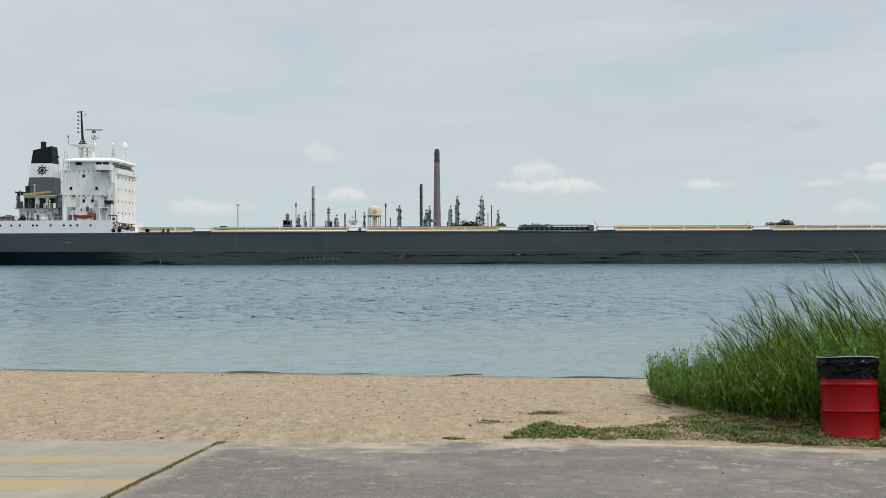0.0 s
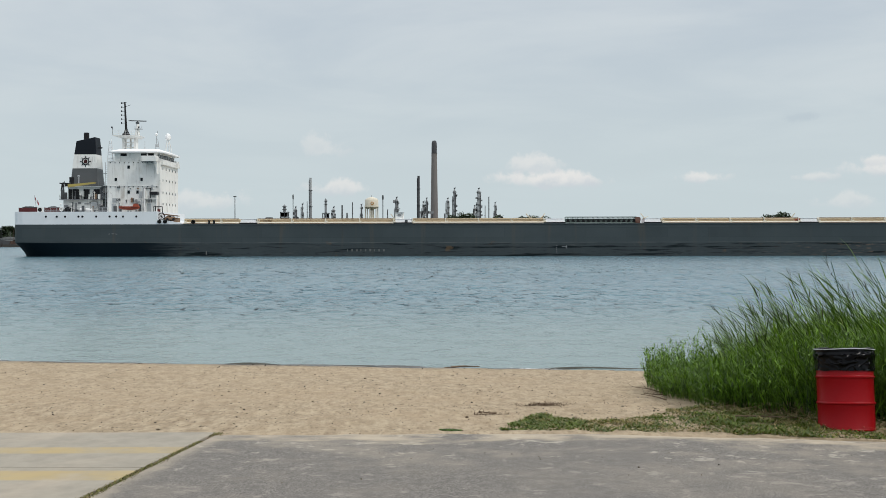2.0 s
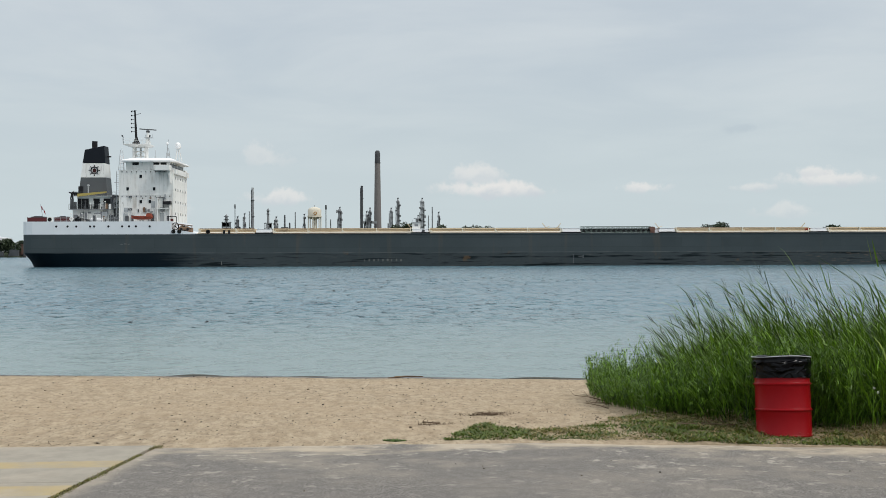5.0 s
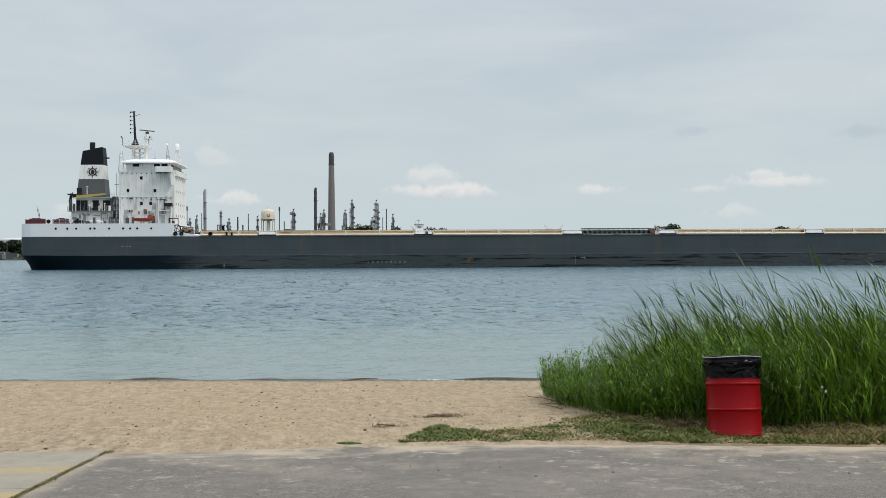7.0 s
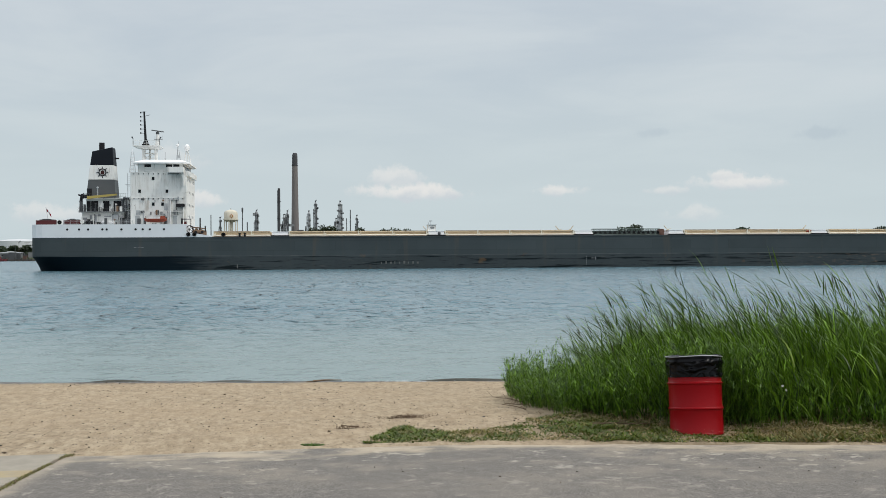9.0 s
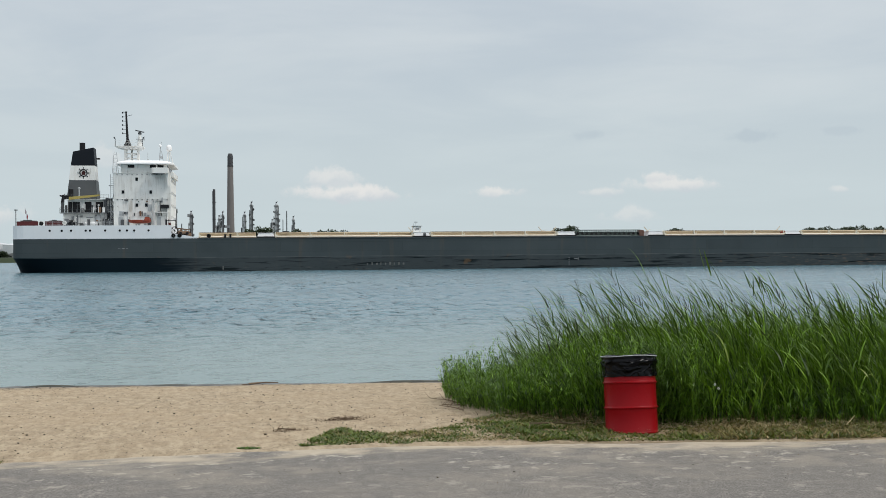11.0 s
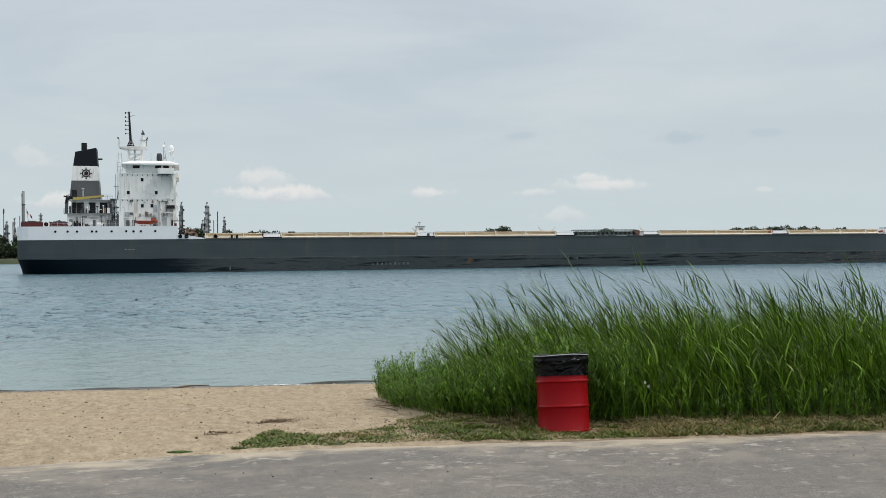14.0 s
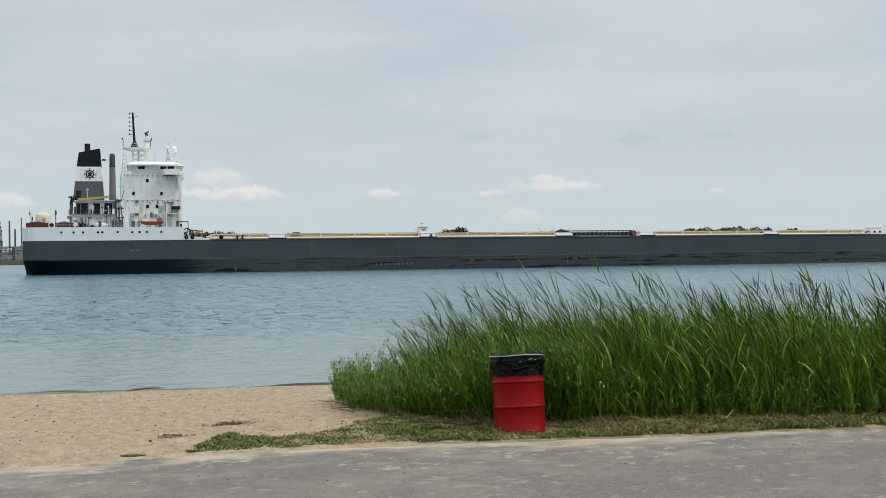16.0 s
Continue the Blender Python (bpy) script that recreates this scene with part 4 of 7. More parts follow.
def build_funnel():
    y0, y1 = 7.6, 12.4
    def at(z):
        t = (z - 15.9) / (27.4 - 15.9)
        return -77.25 + 1.25 * t, -70.7 - 0.80 * t, y0 + 0.7 * t, y1 - 0.5 * t
    def band(za, zb, slant=0.0):
        a, b = at(za), at(zb)
        g = Geo().prism([(a[0], a[2]), (a[1], a[2]), (a[1], a[3]), (a[0], a[3])], [(b[0], b[2]), (b[1], b[2]), (b[1], b[3]), (b[0], b[3])], za, zb)
        if slant:
            for i in (-4, -1):
                x, y, z = g.v[i]
                g.v[i] = (x, y, z - slant)
        return g
    f = part("funnel", band(15.9, 20.4), M["grey"], ship, "tapered funnel, grey below a white band and black top", bevel=0.12)
    w = part("funnel_band", band(20.4, 23.65), M["ship_white"], f, "white band with a ship's wheel emblem", bevel=0.04)
    part("funnel_top", band(23.65, 27.75, 0.95), M["navy"], f, "black funnel top", bevel=0.12)
    part("exhaust_pipe", Geo().lathe([(0.62, 0), (0.62, 2.0), (0.5, 2.0), (0.5, 1.2)], (-74.2, 10.2, 26.9), 14), M["black"], f)
    part("vent_stub", Geo().rod((-71.2, 9.6, 25.3), (-70.3, 9.6, 25.3), 0.18, n=6), M["black"], f)
    # ship's wheel on the white band
    cx, cy, cz = -73.65, 7.6 + 0.7 * (22.0 - 15.9) / 11.5 - 0.1, 22.02
    e = Geo().lathe([(0.86, 0.06), (0.86, -0.04), (0.65, -0.04), (0.65, 0.06)], (cx, cy, cz), 28, "y")
    e.f = e.f[:-2]
    for k in range(8):
        a = k * math.pi / 4
        d = Vector((math.cos(a), 0, math.sin(a)))
        p = Vector((cx, cy, cz))
        e.rod(p + d * 0.65, p + d * 1.12, 0.085, 0.06, 5)
        e.rod(p + d * 1.10, p + d * 1.27, 0.13, 0.10, 6)
    part("wheel_emblem", e, M["navy"], w)
    part("emblem_hub", Geo().add([(cx - 0.42, cy - 0.03, cz - 0.45), (cx + 0.3, cy - 0.03, cz - 0.5), (cx + 0.45, cy - 0.03, cz + 0.1), (cx + 0.1, cy - 0.03, cz + 0.5), (cx - 0.35, cy - 0.03, cz + 0.25)], [(0, 1, 2, 3, 4)]), M["dark_red"], w)


def build_engine_house():
    e = part("engine_casing", Geo().box(-77.5, -68.4, 4.2, BEAM - 4.2, 10.0, 12.9).box(-76.7, -68.4, 5.0, BEAM - 5.0, 12.9, 15.9), M["ship_white"], ship, "white engine casing below the funnel", bevel=0.05)
    for x, l in ((-76.15, 0.8), (-74.9, 1.5), (-72.4, 1.4), (-70.0, 1.6)):
        part("opening", Geo().box(x - l / 2, x + l / 2, 4.93, 5.03, 13.1, 15.4), M["black"], e)
    part("lantern", Geo().box(-73.9, -72.9, 4.4, 4.9, 13.6, 14.9), M["ship_white"], e, bevel=0.05)
    part("walkway", Geo().box(-78.1, -68.2, 3.2, 5.0, 12.85, 13.0), M["steel"], e)
    part("upper_deck", Geo().box(-77.0, -68.0, 4.0, BEAM - 4, 15.85, 16.0), M["ship_white"], e)
    rail("railing", [(-78.1, 3.3, 13.0), (-68.2, 3.3, 13.0)], 1.0, 1.2, 0.03, 3, "steel_dark")
    rail("railing", [(-78.0, 4.2, 13.0), (-78.0, 9.0, 13.0)], 1.0, 1.2, 0.03, 3, "steel_dark")
    # yellow stores crane along the casing
    cr = part("stores_crane", Geo().add([(-76.2, 3.4, 15.75), (-69.8, 3.4, 16.6), (-69.8, 3.4, 16.95), (-76.2, 3.4, 16.4), (-76.2, 3.8, 15.75), (-69.8, 3.8, 16.6), (-69.8, 3.8, 16.95), (-76.2, 3.8, 16.4)],
                                     [(0, 1, 2, 3), (7, 6, 5, 4), (3, 2, 6, 7), (1, 0, 4, 5), (1, 5, 6, 2), (0, 3, 7, 4)]), M["yellow"], ship, "yellow stores crane boom")
    part("crane_post", Geo().rod((-76.0, 4.6, 15.9), (-76.0, 4.6, 16.5), 0.35, n=10), M["yellow"], cr)
    part("vent_tower", Geo().box(-77.2, -76.4, 4.2, 5.2, 15.9, 16.8).rod((-77.5, 4.2, 13.0), (-77.5, 4.2, 16.9), 0.22, n=8).rod((-76.2, 6.0, 16.0), (-76.2, 6.0, 18.2), 0.55, n=10), M["black"], ship)
    part("vent_pipe", Geo().rod((-74.3, 5.2, 16.0), (-74.3, 5.2, 18.3), 0.14, n=8).lathe([(0.32, 18.3), (0.3, 18.5), (0.1, 18.6)], (-74.3, 5.2, 0), 12), M["steel_light"], ship)
    # clutter between casing and deckhouse
    g = Geo()
    for x in (-68.1, -67.6, -67.1):
        g.rod((x, 4.0, 10.0), (x - 0.1, 4.0, 14.0 + 0.8 * (x + 68)), 0.1, n=5)
    g.box(-68.3, -66.7, 4.0, 8.0, 12.2, 12.35).box(-68.3, -66.7, 4.0, 8.0, 14.3, 14.45).rod((-68.2, 3.8, 10.1), (-66.8, 3.8, 12.3), 0.08, n=5).rod((-66.8, 3.8, 12.4), (-68.2, 3.8, 14.4), 0.08, n=5)
    g.rod((-67.6, 5.0, 14.4), (-66.6, 5.0, 18.8), 0.07, n=5)
    part("stair_tower", g, M["steel_dark"], ship)
    rail("railing", [(-76.9, 4.1, 16.0), (-68.0, 4.1, 16.0)], 1.0, 1.1, 0.03, 3, "steel_dark")
    rail("railing", [(-80.4, 0.7, 10.05), (-66.0, 0.7, 10.05)], 1.0, 1.3, 0.03, 3, "steel_light")
    for x, z, l, h in ((-77.8, 13.0, 0.5, 2.2), (-77.0, 13.0, 0.35, 1.6), (-73.6, 13.0, 0.25, 1.0), (-68.9, 12.9, 0.4, 2.8), (-67.9, 10.1, 1.0, 1.7), (-76.9, 10.1, 0.5, 0.8), (-69.2, 10.1, 0.7, 1.5)):
        part("deck_gear", Geo().box(x, x + l, 3.5, 4.4, z, z + h), M["steel_dark"], ship)
    part("vent_cowl", Geo().rod((-77.8, 3.6, 15.0), (-77.5, 3.6, 16.6), 0.14, n=6).rod((-78.1, 3.6, 16.7), (-77.3, 3.6, 16.5), 0.18, n=6).rod((-77.2, 3.6, 15.9), (-77.0, 3.6, 17.1), 0.1, n=5), M["black"], ship)
    # quarter deck: white raft capsules, tyres and boxes
    for x in (-72.0, -70.6):
        part("raft_capsule", Geo().rod((x - 0.6, 1.3, 10.55), (x + 0.6, 1.3, 10.55), 0.38, n=12), M["roof_white"], ship, "white life raft capsule", smooth=40)
    for x in (-75.4, -74.4):
        part("ring", Geo().lathe([(0.46, 0.0), (0.46, -0.2), (0.26, -0.2), (0.26, 0.0)], (x, 0.6, 10.5), 14, "y"), M["black"], ship)
    part("cable_box", Geo().box(-73.6, -72.9, 0.8, 1.6, 10.05, 10.6), M["black"], ship)
    part("locker", Geo().box(-70.9, -69.6, 3.6, 4.2, 11.2, 12.4), M["steel_light"], ship, bevel=0.04)
    part("ring_buoy", Geo().lathe([(0.45, 0.0), (0.45, -0.15), (0.25, -0.15), (0.25, 0.0)], (-76.6, 0.5, 10.7), 14, "y"), M["ship_white"], ship)
    # stern rails, boarded with dark red
    for xa, xb in ((-86.4, -82.0), (-80.6, -76.9)):
        b = part("stern_boarding", Geo().box(xa, xb, 0.9, 1.0, 10.08, 10.36).box(xa, xb, 0.92, 0.98, 10.36, 10.44).box(xa, xb, 0.9, 1.0, 10.44, 10.7).box(xa, xb, 0.92, 0.98, 10.70, 10.78).box(xa, xb, 0.9, 1.0, 10.78, 11.02), M["maroon"], ship, "dark red boarded stern railing")
        for k in range(4):
            x = xa + (xb - xa) * k / 3
            part("post", Geo().box(x - 0.05, x + 0.05, 0.95, 1.05, 10.05, 11.1), M["maroon"], b)
        part("stowed_gear", Geo().box(xa + 0.6, xb - 0.7, 1.4, 3.2, 10.9, 11.22).box(xa + 1.2, xb - 1.6, 1.4, 2.6, 11.2, 11.36), M["steel_dark"], b)
    part("fairlead_plate", Geo().box(-81.9, -80.7, 0.2, 0.5, 10.05, 11.1), M["ship_white"], ship)
    part("fairlead", Geo().lathe([(0.45, 0.0), (0.45, -0.12), (0.12, -0.12), (0.12, 0.0)], (-81.3, 0.2, 10.55), 14, "y"), M["rubber"], ship)


def build_ramp_gear():
    """Mooring winch with its big flywheel under a slanting cover, at the step down to the main deck."""
    w = part("winch", Geo().box(-53.3, -50.9, 2.2, 4.4, 7.5, 8.7).rod((-53.6, 1.5, 8.5), (-51.2, 1.5, 8.5), 0.34, n=12).rod((-52.9, 1.3, 8.9), (-52.9, 3.4, 8.9), 0.3, n=10).rod((-51.9, 1.3, 8.8), (-51.9, 3.4, 8.8), 0.22, n=10)
             .box(-51.5, -50.7, 1.2, 2.6, 7.6, 8.4), M["rusty"], ship, "rusty brown mooring winch")
    part("cover", Geo().side([(-54.0, 9.60), (-51.0, 9.20), (-51.0, 9.0), (-54.0, 9.35)], 1.4, 4.5), M["rusty"], w, "slanting rusty cover plate")
    for x in (-53.6, -52.2, -50.8):
        part("cover_post", Geo().box(x - 0.07, x + 0.07, 1.4, 1.55, 7.6, 9.3), M["black"], w)
    for x in (-52.9, -51.5):
        part("brake", Geo().lathe([(0.3, 0.0), (0.3, -0.2)], (x, 1.3, 8.35), 12, "y"), M["black"], w)
    ring = Geo().lathe([(0.86, 0.08), (0.86, -0.08), (0.68, -0.08), (0.68, 0.08)], (-54.15, 0.9, 8.95), 28, "y")
    ring.f = ring.f[:-2]
    for i in range(28):
        a, b = 3 * 28 + i, 3 * 28 + (i + 1) % 28
        ring.f.append((a, b, (i + 1) % 28, i))
    for k in range(3):
        a = k * math.pi / 3 + 0.3
        ring.rod((-54.15 - 0.7 * math.cos(a), 0.9, 8.95 - 0.7 * math.sin(a)), (-54.15 + 0.7 * math.cos(a), 0.9, 8.95 + 0.7 * math.sin(a)), 0.06, n=5)
    part("flywheel", ring, M["black"], w, "black spoked wheel")
    for x in (-54.35, -53.05):
        part("fairlead", Geo().lathe([(0.44, 0.0), (0.44, -0.25), (0.2, -0.25), (0.2, 0.0)], (x, -0.03, 7.80), 14, "y"), M["rubber"], ship)
    part("pipe_bend", Geo().rod((-55.9, 0.8, 11.15), (-53.9, 0.8, 11.15), 0.09, n=6).rod((-53.9, 0.8, 11.15), (-53.9, 0.8, 9.6), 0.09, n=6).rod((-55.9, 0.8, 10.05), (-55.9, 0.8, 11.15), 0.07, n=6), M["black"], ship)
    # more gear about the casing and the block
    for x, z, h in ((-78.4, 13.0, 3.0), (-77.9, 13.0, 3.5), (-69.0, 13.0, 3.0), (-68.4, 10.1, 6.0)):
        part("vent_pipe", Geo().rod((x, 5.3, z), (x + 0.15, 5.3, z + h), 0.11, n=6), M["steel_dark"], ship)
    part("vent_head", Geo().box(-69.1, -67.9, 5.2, 6.4, 15.7, 16.2), M["steel_dark"], ship, bevel=0.05)
    part("deck_chest", Geo().box(-68.8, -67.4, 4.2, 5.0, 10.05, 11.3), M["steel_dark"], ship, bevel=0.05)
    for x, z, l, h in ((-77.8, 11.0, 0.9, 0.7), (-76.3, 11.3, 0.5, 0.9), (-75.3, 10.3, 0.4, 1.9), (-73.2, 11.9, 1.4, 0.16), (-71.2, 12.0, 0.9, 0.5), (-74.6, 12.0, 0.6, 0.4)):
        part("casing_door", Geo().box(x, x + l, 5.6, 5.85, z, z + h), M["steel"], ship)
    for x, z, l, h in ((-58.9, 15.4, 1.9, 0.12), (-58.6, 13.4, 0.12, 2.0), (-57.4, 13.2, 0.12, 2.3), (-65.0, 12.6, 0.8, 0.5), (-64.9, 15.5, 0.7, 0.3), (-59.9, 10.2, 0.5, 1.6), (-56.3, 10.2, 0.7, 1.2), (-65.7, 10.1, 0.7, 1.3), (-64.4, 10.1, 0.5, 1.4)):
        part("wall_gear", Geo().box(x, x + l, 3.2, 3.52, z, z + h), M["steel_dark"], ship)
    part("fire_box", Geo().box(-56.0, -55.1, 3.0, 3.5, 10.1, 10.7), M["maroon"], ship)


def build_fittings():
    """Small pipes, boxes, hydrants and lamps that crowd the after decks."""
    rng = random.Random(44)
    for k in range(34):
        x, z = rng.uniform(-78.3, -67.2), rng.choice((10.05, 10.05, 13.0))
        w, h = rng.uniform(0.12, 0.55), rng.uniform(0.3, 1.5)
        y = 4.6 if z > 12 else rng.choice((1.8, 2.6, 4.6))
        g = Geo().box(x, x + w, y, y + 0.4, z, z + h)
        if k % 3 == 0:
            g = Geo().rod((x, y, z), (x, y, z + h + 0.6), 0.07, n=6).lathe([(0.2, 0), (0.2, 0.16), (0.06, 0.24)], (x, y, z + h + 0.6), 8)
        elif k % 3 == 1:
            g.rod((x + w, y, z + h * 0.7), (x + w + 0.7, y, z + h * 0.7), 0.05, n=5)
        part("deck_fitting", g, M[rng.choice(("steel_dark", "steel_dark", "black", "ship_white", "steel", "rusty"))], ship)
    for k in range(20):
        x, z = rng.uniform(-66.0, -57.0), rng.choice((10.1, 10.1, 12.2, 15.2))
        w, h = rng.uniform(0.10, 0.5), rng.uniform(0.25, 1.2)
        part("wall_fitting", Geo().box(x, x + w, 3.25, 3.52, z, z + h).box(x - 0.05, x + w * 0.4, 3.15, 3.3, z + h * 0.6, z + h * 0.75), M[rng.choice(("steel_dark", "steel", "steel_light", "rusty"))], ship)
    # shell of ladders and platforms up the after edge of the block
    g = Geo()
    for x in (-67.9, -67.2):
        g.rod((x, 4.4, 10.0), (x, 4.4, 21.4), 0.06, n=5)
    for i in range(24):
        g.rod((-67.9, 4.4, 10.3 + 0.45 * i), (-67.2, 4.4, 10.3 + 0.45 * i), 0.03, n=4)
    for z in (13.2, 16.0, 18.8):
        g.box(-68.3, -67.1, 3.9, 5.4, z, z + 0.1)
    part("block_ladder", g, M["steel_light"], ship)
    # lattice aerial tower behind the wheelhouse
    g = Geo()
    for x in (-67.7, -67.0):
        g.rod((x, 7.0, 16.0), (x, 7.0, 25.2), 0.07, n=5)
    for i in range(9):
        z = 16.2 + i
        g.rod((-67.7, 7.0, z), (-67.0, 7.0, z + 1.0), 0.045, n=4).rod((-67.0, 7.0, z), (-67.7, 7.0, z + 1.0), 0.045, n=4)
    g.rod((-67.35, 7.0, 25.0), (-67.35, 7.0, 27.0), 0.05, n=5)
    part("aerial_tower", g, M["roof_white"], ship, "pale lattice aerial tower")


def build_lifeboat():
    c, n = [], 12
    g = Geo()
    L, W = 4.7, 1.7
    for i in range(n + 1):
        t = i / n
        w = W / 2 * (1 - abs(2 * t - 1) ** 2.6) + 0.06
        lift = 0.35 * abs(2 * t - 1) ** 3
        ring = [(0.0, 0.0 + lift), (w * 0.6, 0.10 + lift), (w, 0.42 + lift * 0.7), (w * 1.02, 0.66 + lift * 0.8)]
        full = [(-y, z) for y, z in reversed(ring[1:])] + ring
        c.append([(-L / 2 + L * t, y, z) for y, z in full])
    k = len(c[0])
    for r in c:
        g.v.extend(r)
    for i in range(n):
        for j in range(k - 1):
            g.f.append((i * k + j, i * k + j + 1, (i + 1) * k + j + 1, (i + 1) * k + j))
        g.f.append((i * k + k - 1, i * k, (i + 1) * k, (i + 1) * k + k - 1))
    g.f += [tuple(reversed(range(k))), tuple(range(n * k, n * k + k))]
    b = part("lifeboat", g, M["orange"], ship, "open orange lifeboat with a small cabin on davits", smooth=40)
    b.matrix_basis = pose(-61.2, 0.6, 10.45)
    part("cabin", Geo().prism([(0.9, -0.7), (2.2, -0.5), (2.2, 0.5), (0.9, 0.7)], [(1.1, -0.5), (2.0, -0.4), (2.0, 0.4), (1.1, 0.5)], 0.62, 1.4), M["orange"], b, bevel=0.06)
    part("bow_rail", Geo().rod((1.9, -0.4, 0.6), (1.9, -0.4, 1.75), 0.04, n=4).rod((0.9, -0.5, 1.4), (2.3, -0.4, 1.45), 0.03, n=4).rod((-2.2, 0, 0.8), (-2.2, 0, 1.5), 0.05, n=4), M["black"], b)
    part("keel_band", Geo().box(-1.9, 1.9, -0.88, -0.8, 0.5, 0.58), M["maroon"], b)
    part("cover", Geo().box(-1.7, 0.8, -0.65, 0.65, 0.66, 0.8), M["orange"], b, bevel=0.06)
    d = Geo()
    for x in (-63.9, -58.7):
        d = Geo()
        d.rod((x, 1.5, 10.0), (x, 1.5, 12.6), 0.1, n=6).rod((x, 1.5, 12.6), (x, 0.5, 12.9), 0.08, n=6).rod((x, 0.5, 12.9), (x, 0.5, 11.4), 0.03, n=4)
        part("davit", d, M["steel_light"], ship)


def build_deck_gear():
    # white lockers between the hatch runs
    lockers = [(-36.4, -32.9), (-1.9, 1.8), (31.6, 35.8), (53.7, 57.2), (88.0, 91.8)]
    for a, b in lockers:
        k = part("deck_locker", Geo().box(a - 0.1, b + 0.1, 1.0, 6.1, 8.28, 8.36).prism([(a - 0.2, 0.9), (b + 0.2, 0.9), (b + 0.2, 6), (a - 0.2, 6)], [(a + 0.15, 1.1), (b - 0.15, 1.1), (b - 0.15, 6), (a + 0.15, 6)], 7.26, 8.3), M["roof_white"], ship, "white steel deck locker between the hatches", bevel=0.04)
        part("locker_foot", Geo().box(a - 0.25, b + 0.25, 0.5, 0.95, 7.22, 7.55), M["black"], k)
    # hatch covers and the pipe that runs along them
    for a, b in ((-49.0, -36.8), (-32.6, -2.2), (2.1, 31.3), (57.5, 87.6), (92.1, 117.6), (127.0, 150.0)):
        n = max(1, round((b - a) / 7.6))
        for i in range(n):
            x0, x1 = a + (b - a) * i / n + 0.12, a + (b - a) * (i + 1) / n - 0.12
            h = part("hatch_cover", Geo().box(x0, x1, 3.2, BEAM - 3.2, 7.26, 7.9).box(x0 - 0.05, x1 + 0.05, 3.0, BEAM - 3.0, 7.9, 8.36), M["tan"], ship, "tan steel hatch cover", bevel=0.05)
            part("rib", Geo().box((x0 + x1) / 2 - 0.1, (x0 + x1) / 2 + 0.1, 2.9, 3.1, 7.3, 8.40), M["cream"], h)
        part("deck_pipe", Geo().rod((a, 1.6, 8.22), (b, 1.6, 8.22), 0.17, n=8), M["tan"], ship, "tan pipe along the hatches", smooth=50)
        part("deck_pipe", Geo().rod((a, 1.0, 7.50), (b, 1.0, 7.50), 0.19, n=8), M["cream"], ship, "cream pipe along the deck edge", smooth=50)
        part("guard_wire", Geo().rod((a, 1.3, 8.44), (b, 1.3, 8.44), 0.07, n=4), M["rusty"], ship)
        part("coaming_rail", Geo().box(a, b, 2.4, 2.6, 7.26, 8.28), M["tan"], ship)
        m = max(1, round((b - a) / 3.8))
        for i in range(m + 1):
            x = a + (b - a) * i / m
            big = i % 2 == 0
            part("pipe_post", Geo().box(x - 0.09, x + 0.09, 0.9, 1.8, 7.26, 8.5 if big else 7.6), M["cream"], ship)
            if big:
                part("valve", Geo().lathe([(0.26, 0), (0.26, -0.16)], (x + 0.3, 1.0, 7.6), 8, "y").rod((x - 0.3, 0.9, 7.3), (x + 0.5, 0.9, 8.1), 0.05, n=4), M["cream"], ship)
    # black mooring rings by the first run
    for x, w in ((-46.9, 1), (-43.4, 0), (-42.3, 0)):
        if w:
            part("roller", Geo().lathe([(0.46, 0), (0.46, -0.35), (0.2, -0.35), (0.2, 0)], (x, 0.6, 7.75), 14, "y"), M["rubber"], ship)
        else:
            part("bollard", Geo().rod((x, 0.7, 7.26), (x, 0.7, 7.95), 0.22, n=10).rod((x, 0.7, 7.95), (x, 0.7, 8.05), 0.3, n=10), M["black"], ship)
    # small jibs with hooks at the ends of the runs
    for x, s in ((-1.9, -1), (30.6, 1), (28.4, -1), (53.9, -1), (86.2, 1)):
        part("jib", Geo().rod((x, 2.0, 8.3), (x + 1.4 * s * 0.7, 2.0, 9.45), 0.08, n=5).rod((x - 0.5, 2.0, 8.3), (x + 0.6, 2.0, 8.8), 0.06, n=5), M["tan"], ship)
    # low white forward house with round ports
    fh = part("fore_house", Geo().box(119.4, 126.6, 0.9, 9.0, 7.26, 8.55), M["roof_white"], ship, "low white forward deck house with round ports", bevel=0.06)
    for x in (120.6, 122.2, 125.0):
        part("porthole", Geo().lathe([(0.30, 0.0), (0.30, -0.06), (0.2, -0.06), (0.2, -0.03)], (x, 0.9, 7.9), 12, "y"), M["glass"], fh)
    part("house_top", Geo().box(120.8, 123.4, 1.6, 5.0, 8.55, 9.0).rod((124.6, 2.0, 8.5), (124.6, 2.0, 9.6), 0.07, n=5), M["steel_light"], fh)
    part("red_hose", Geo().rod((117.9, 1.2, 7.8), (119.0, 1.2, 8.0), 0.22, n=7), M["orange"], ship)
    part("red_hose", Geo().rod((86.9, 1.2, 7.9), (88.0, 1.2, 8.15), 0.22, n=7), M["orange"], ship)
    # cabin on the midships locker
    cab = part("deck_cabin", Geo().box(-1.85, 0.0, 1.6, 3.6, 7.3, 9.7), M["ship_white"], ship, "small white deck cabin", bevel=0.05)
    part("cabin_roof", Geo().box(-2.0, 0.15, 1.45, 3.75, 9.7, 9.82), M["steel_light"], cab)
    part("cabin_mast", Geo().rod((-1.1, 2.4, 9.8), (-1.1, 2.4, 10.7), 0.05, n=5).box(-1.45, -0.75, 2.3, 2.5, 10.55, 10.75).rod((-1.7, 1.7, 9.8), (-1.7, 1.7, 10.3), 0.05, n=5), M["steel_light"], cab)
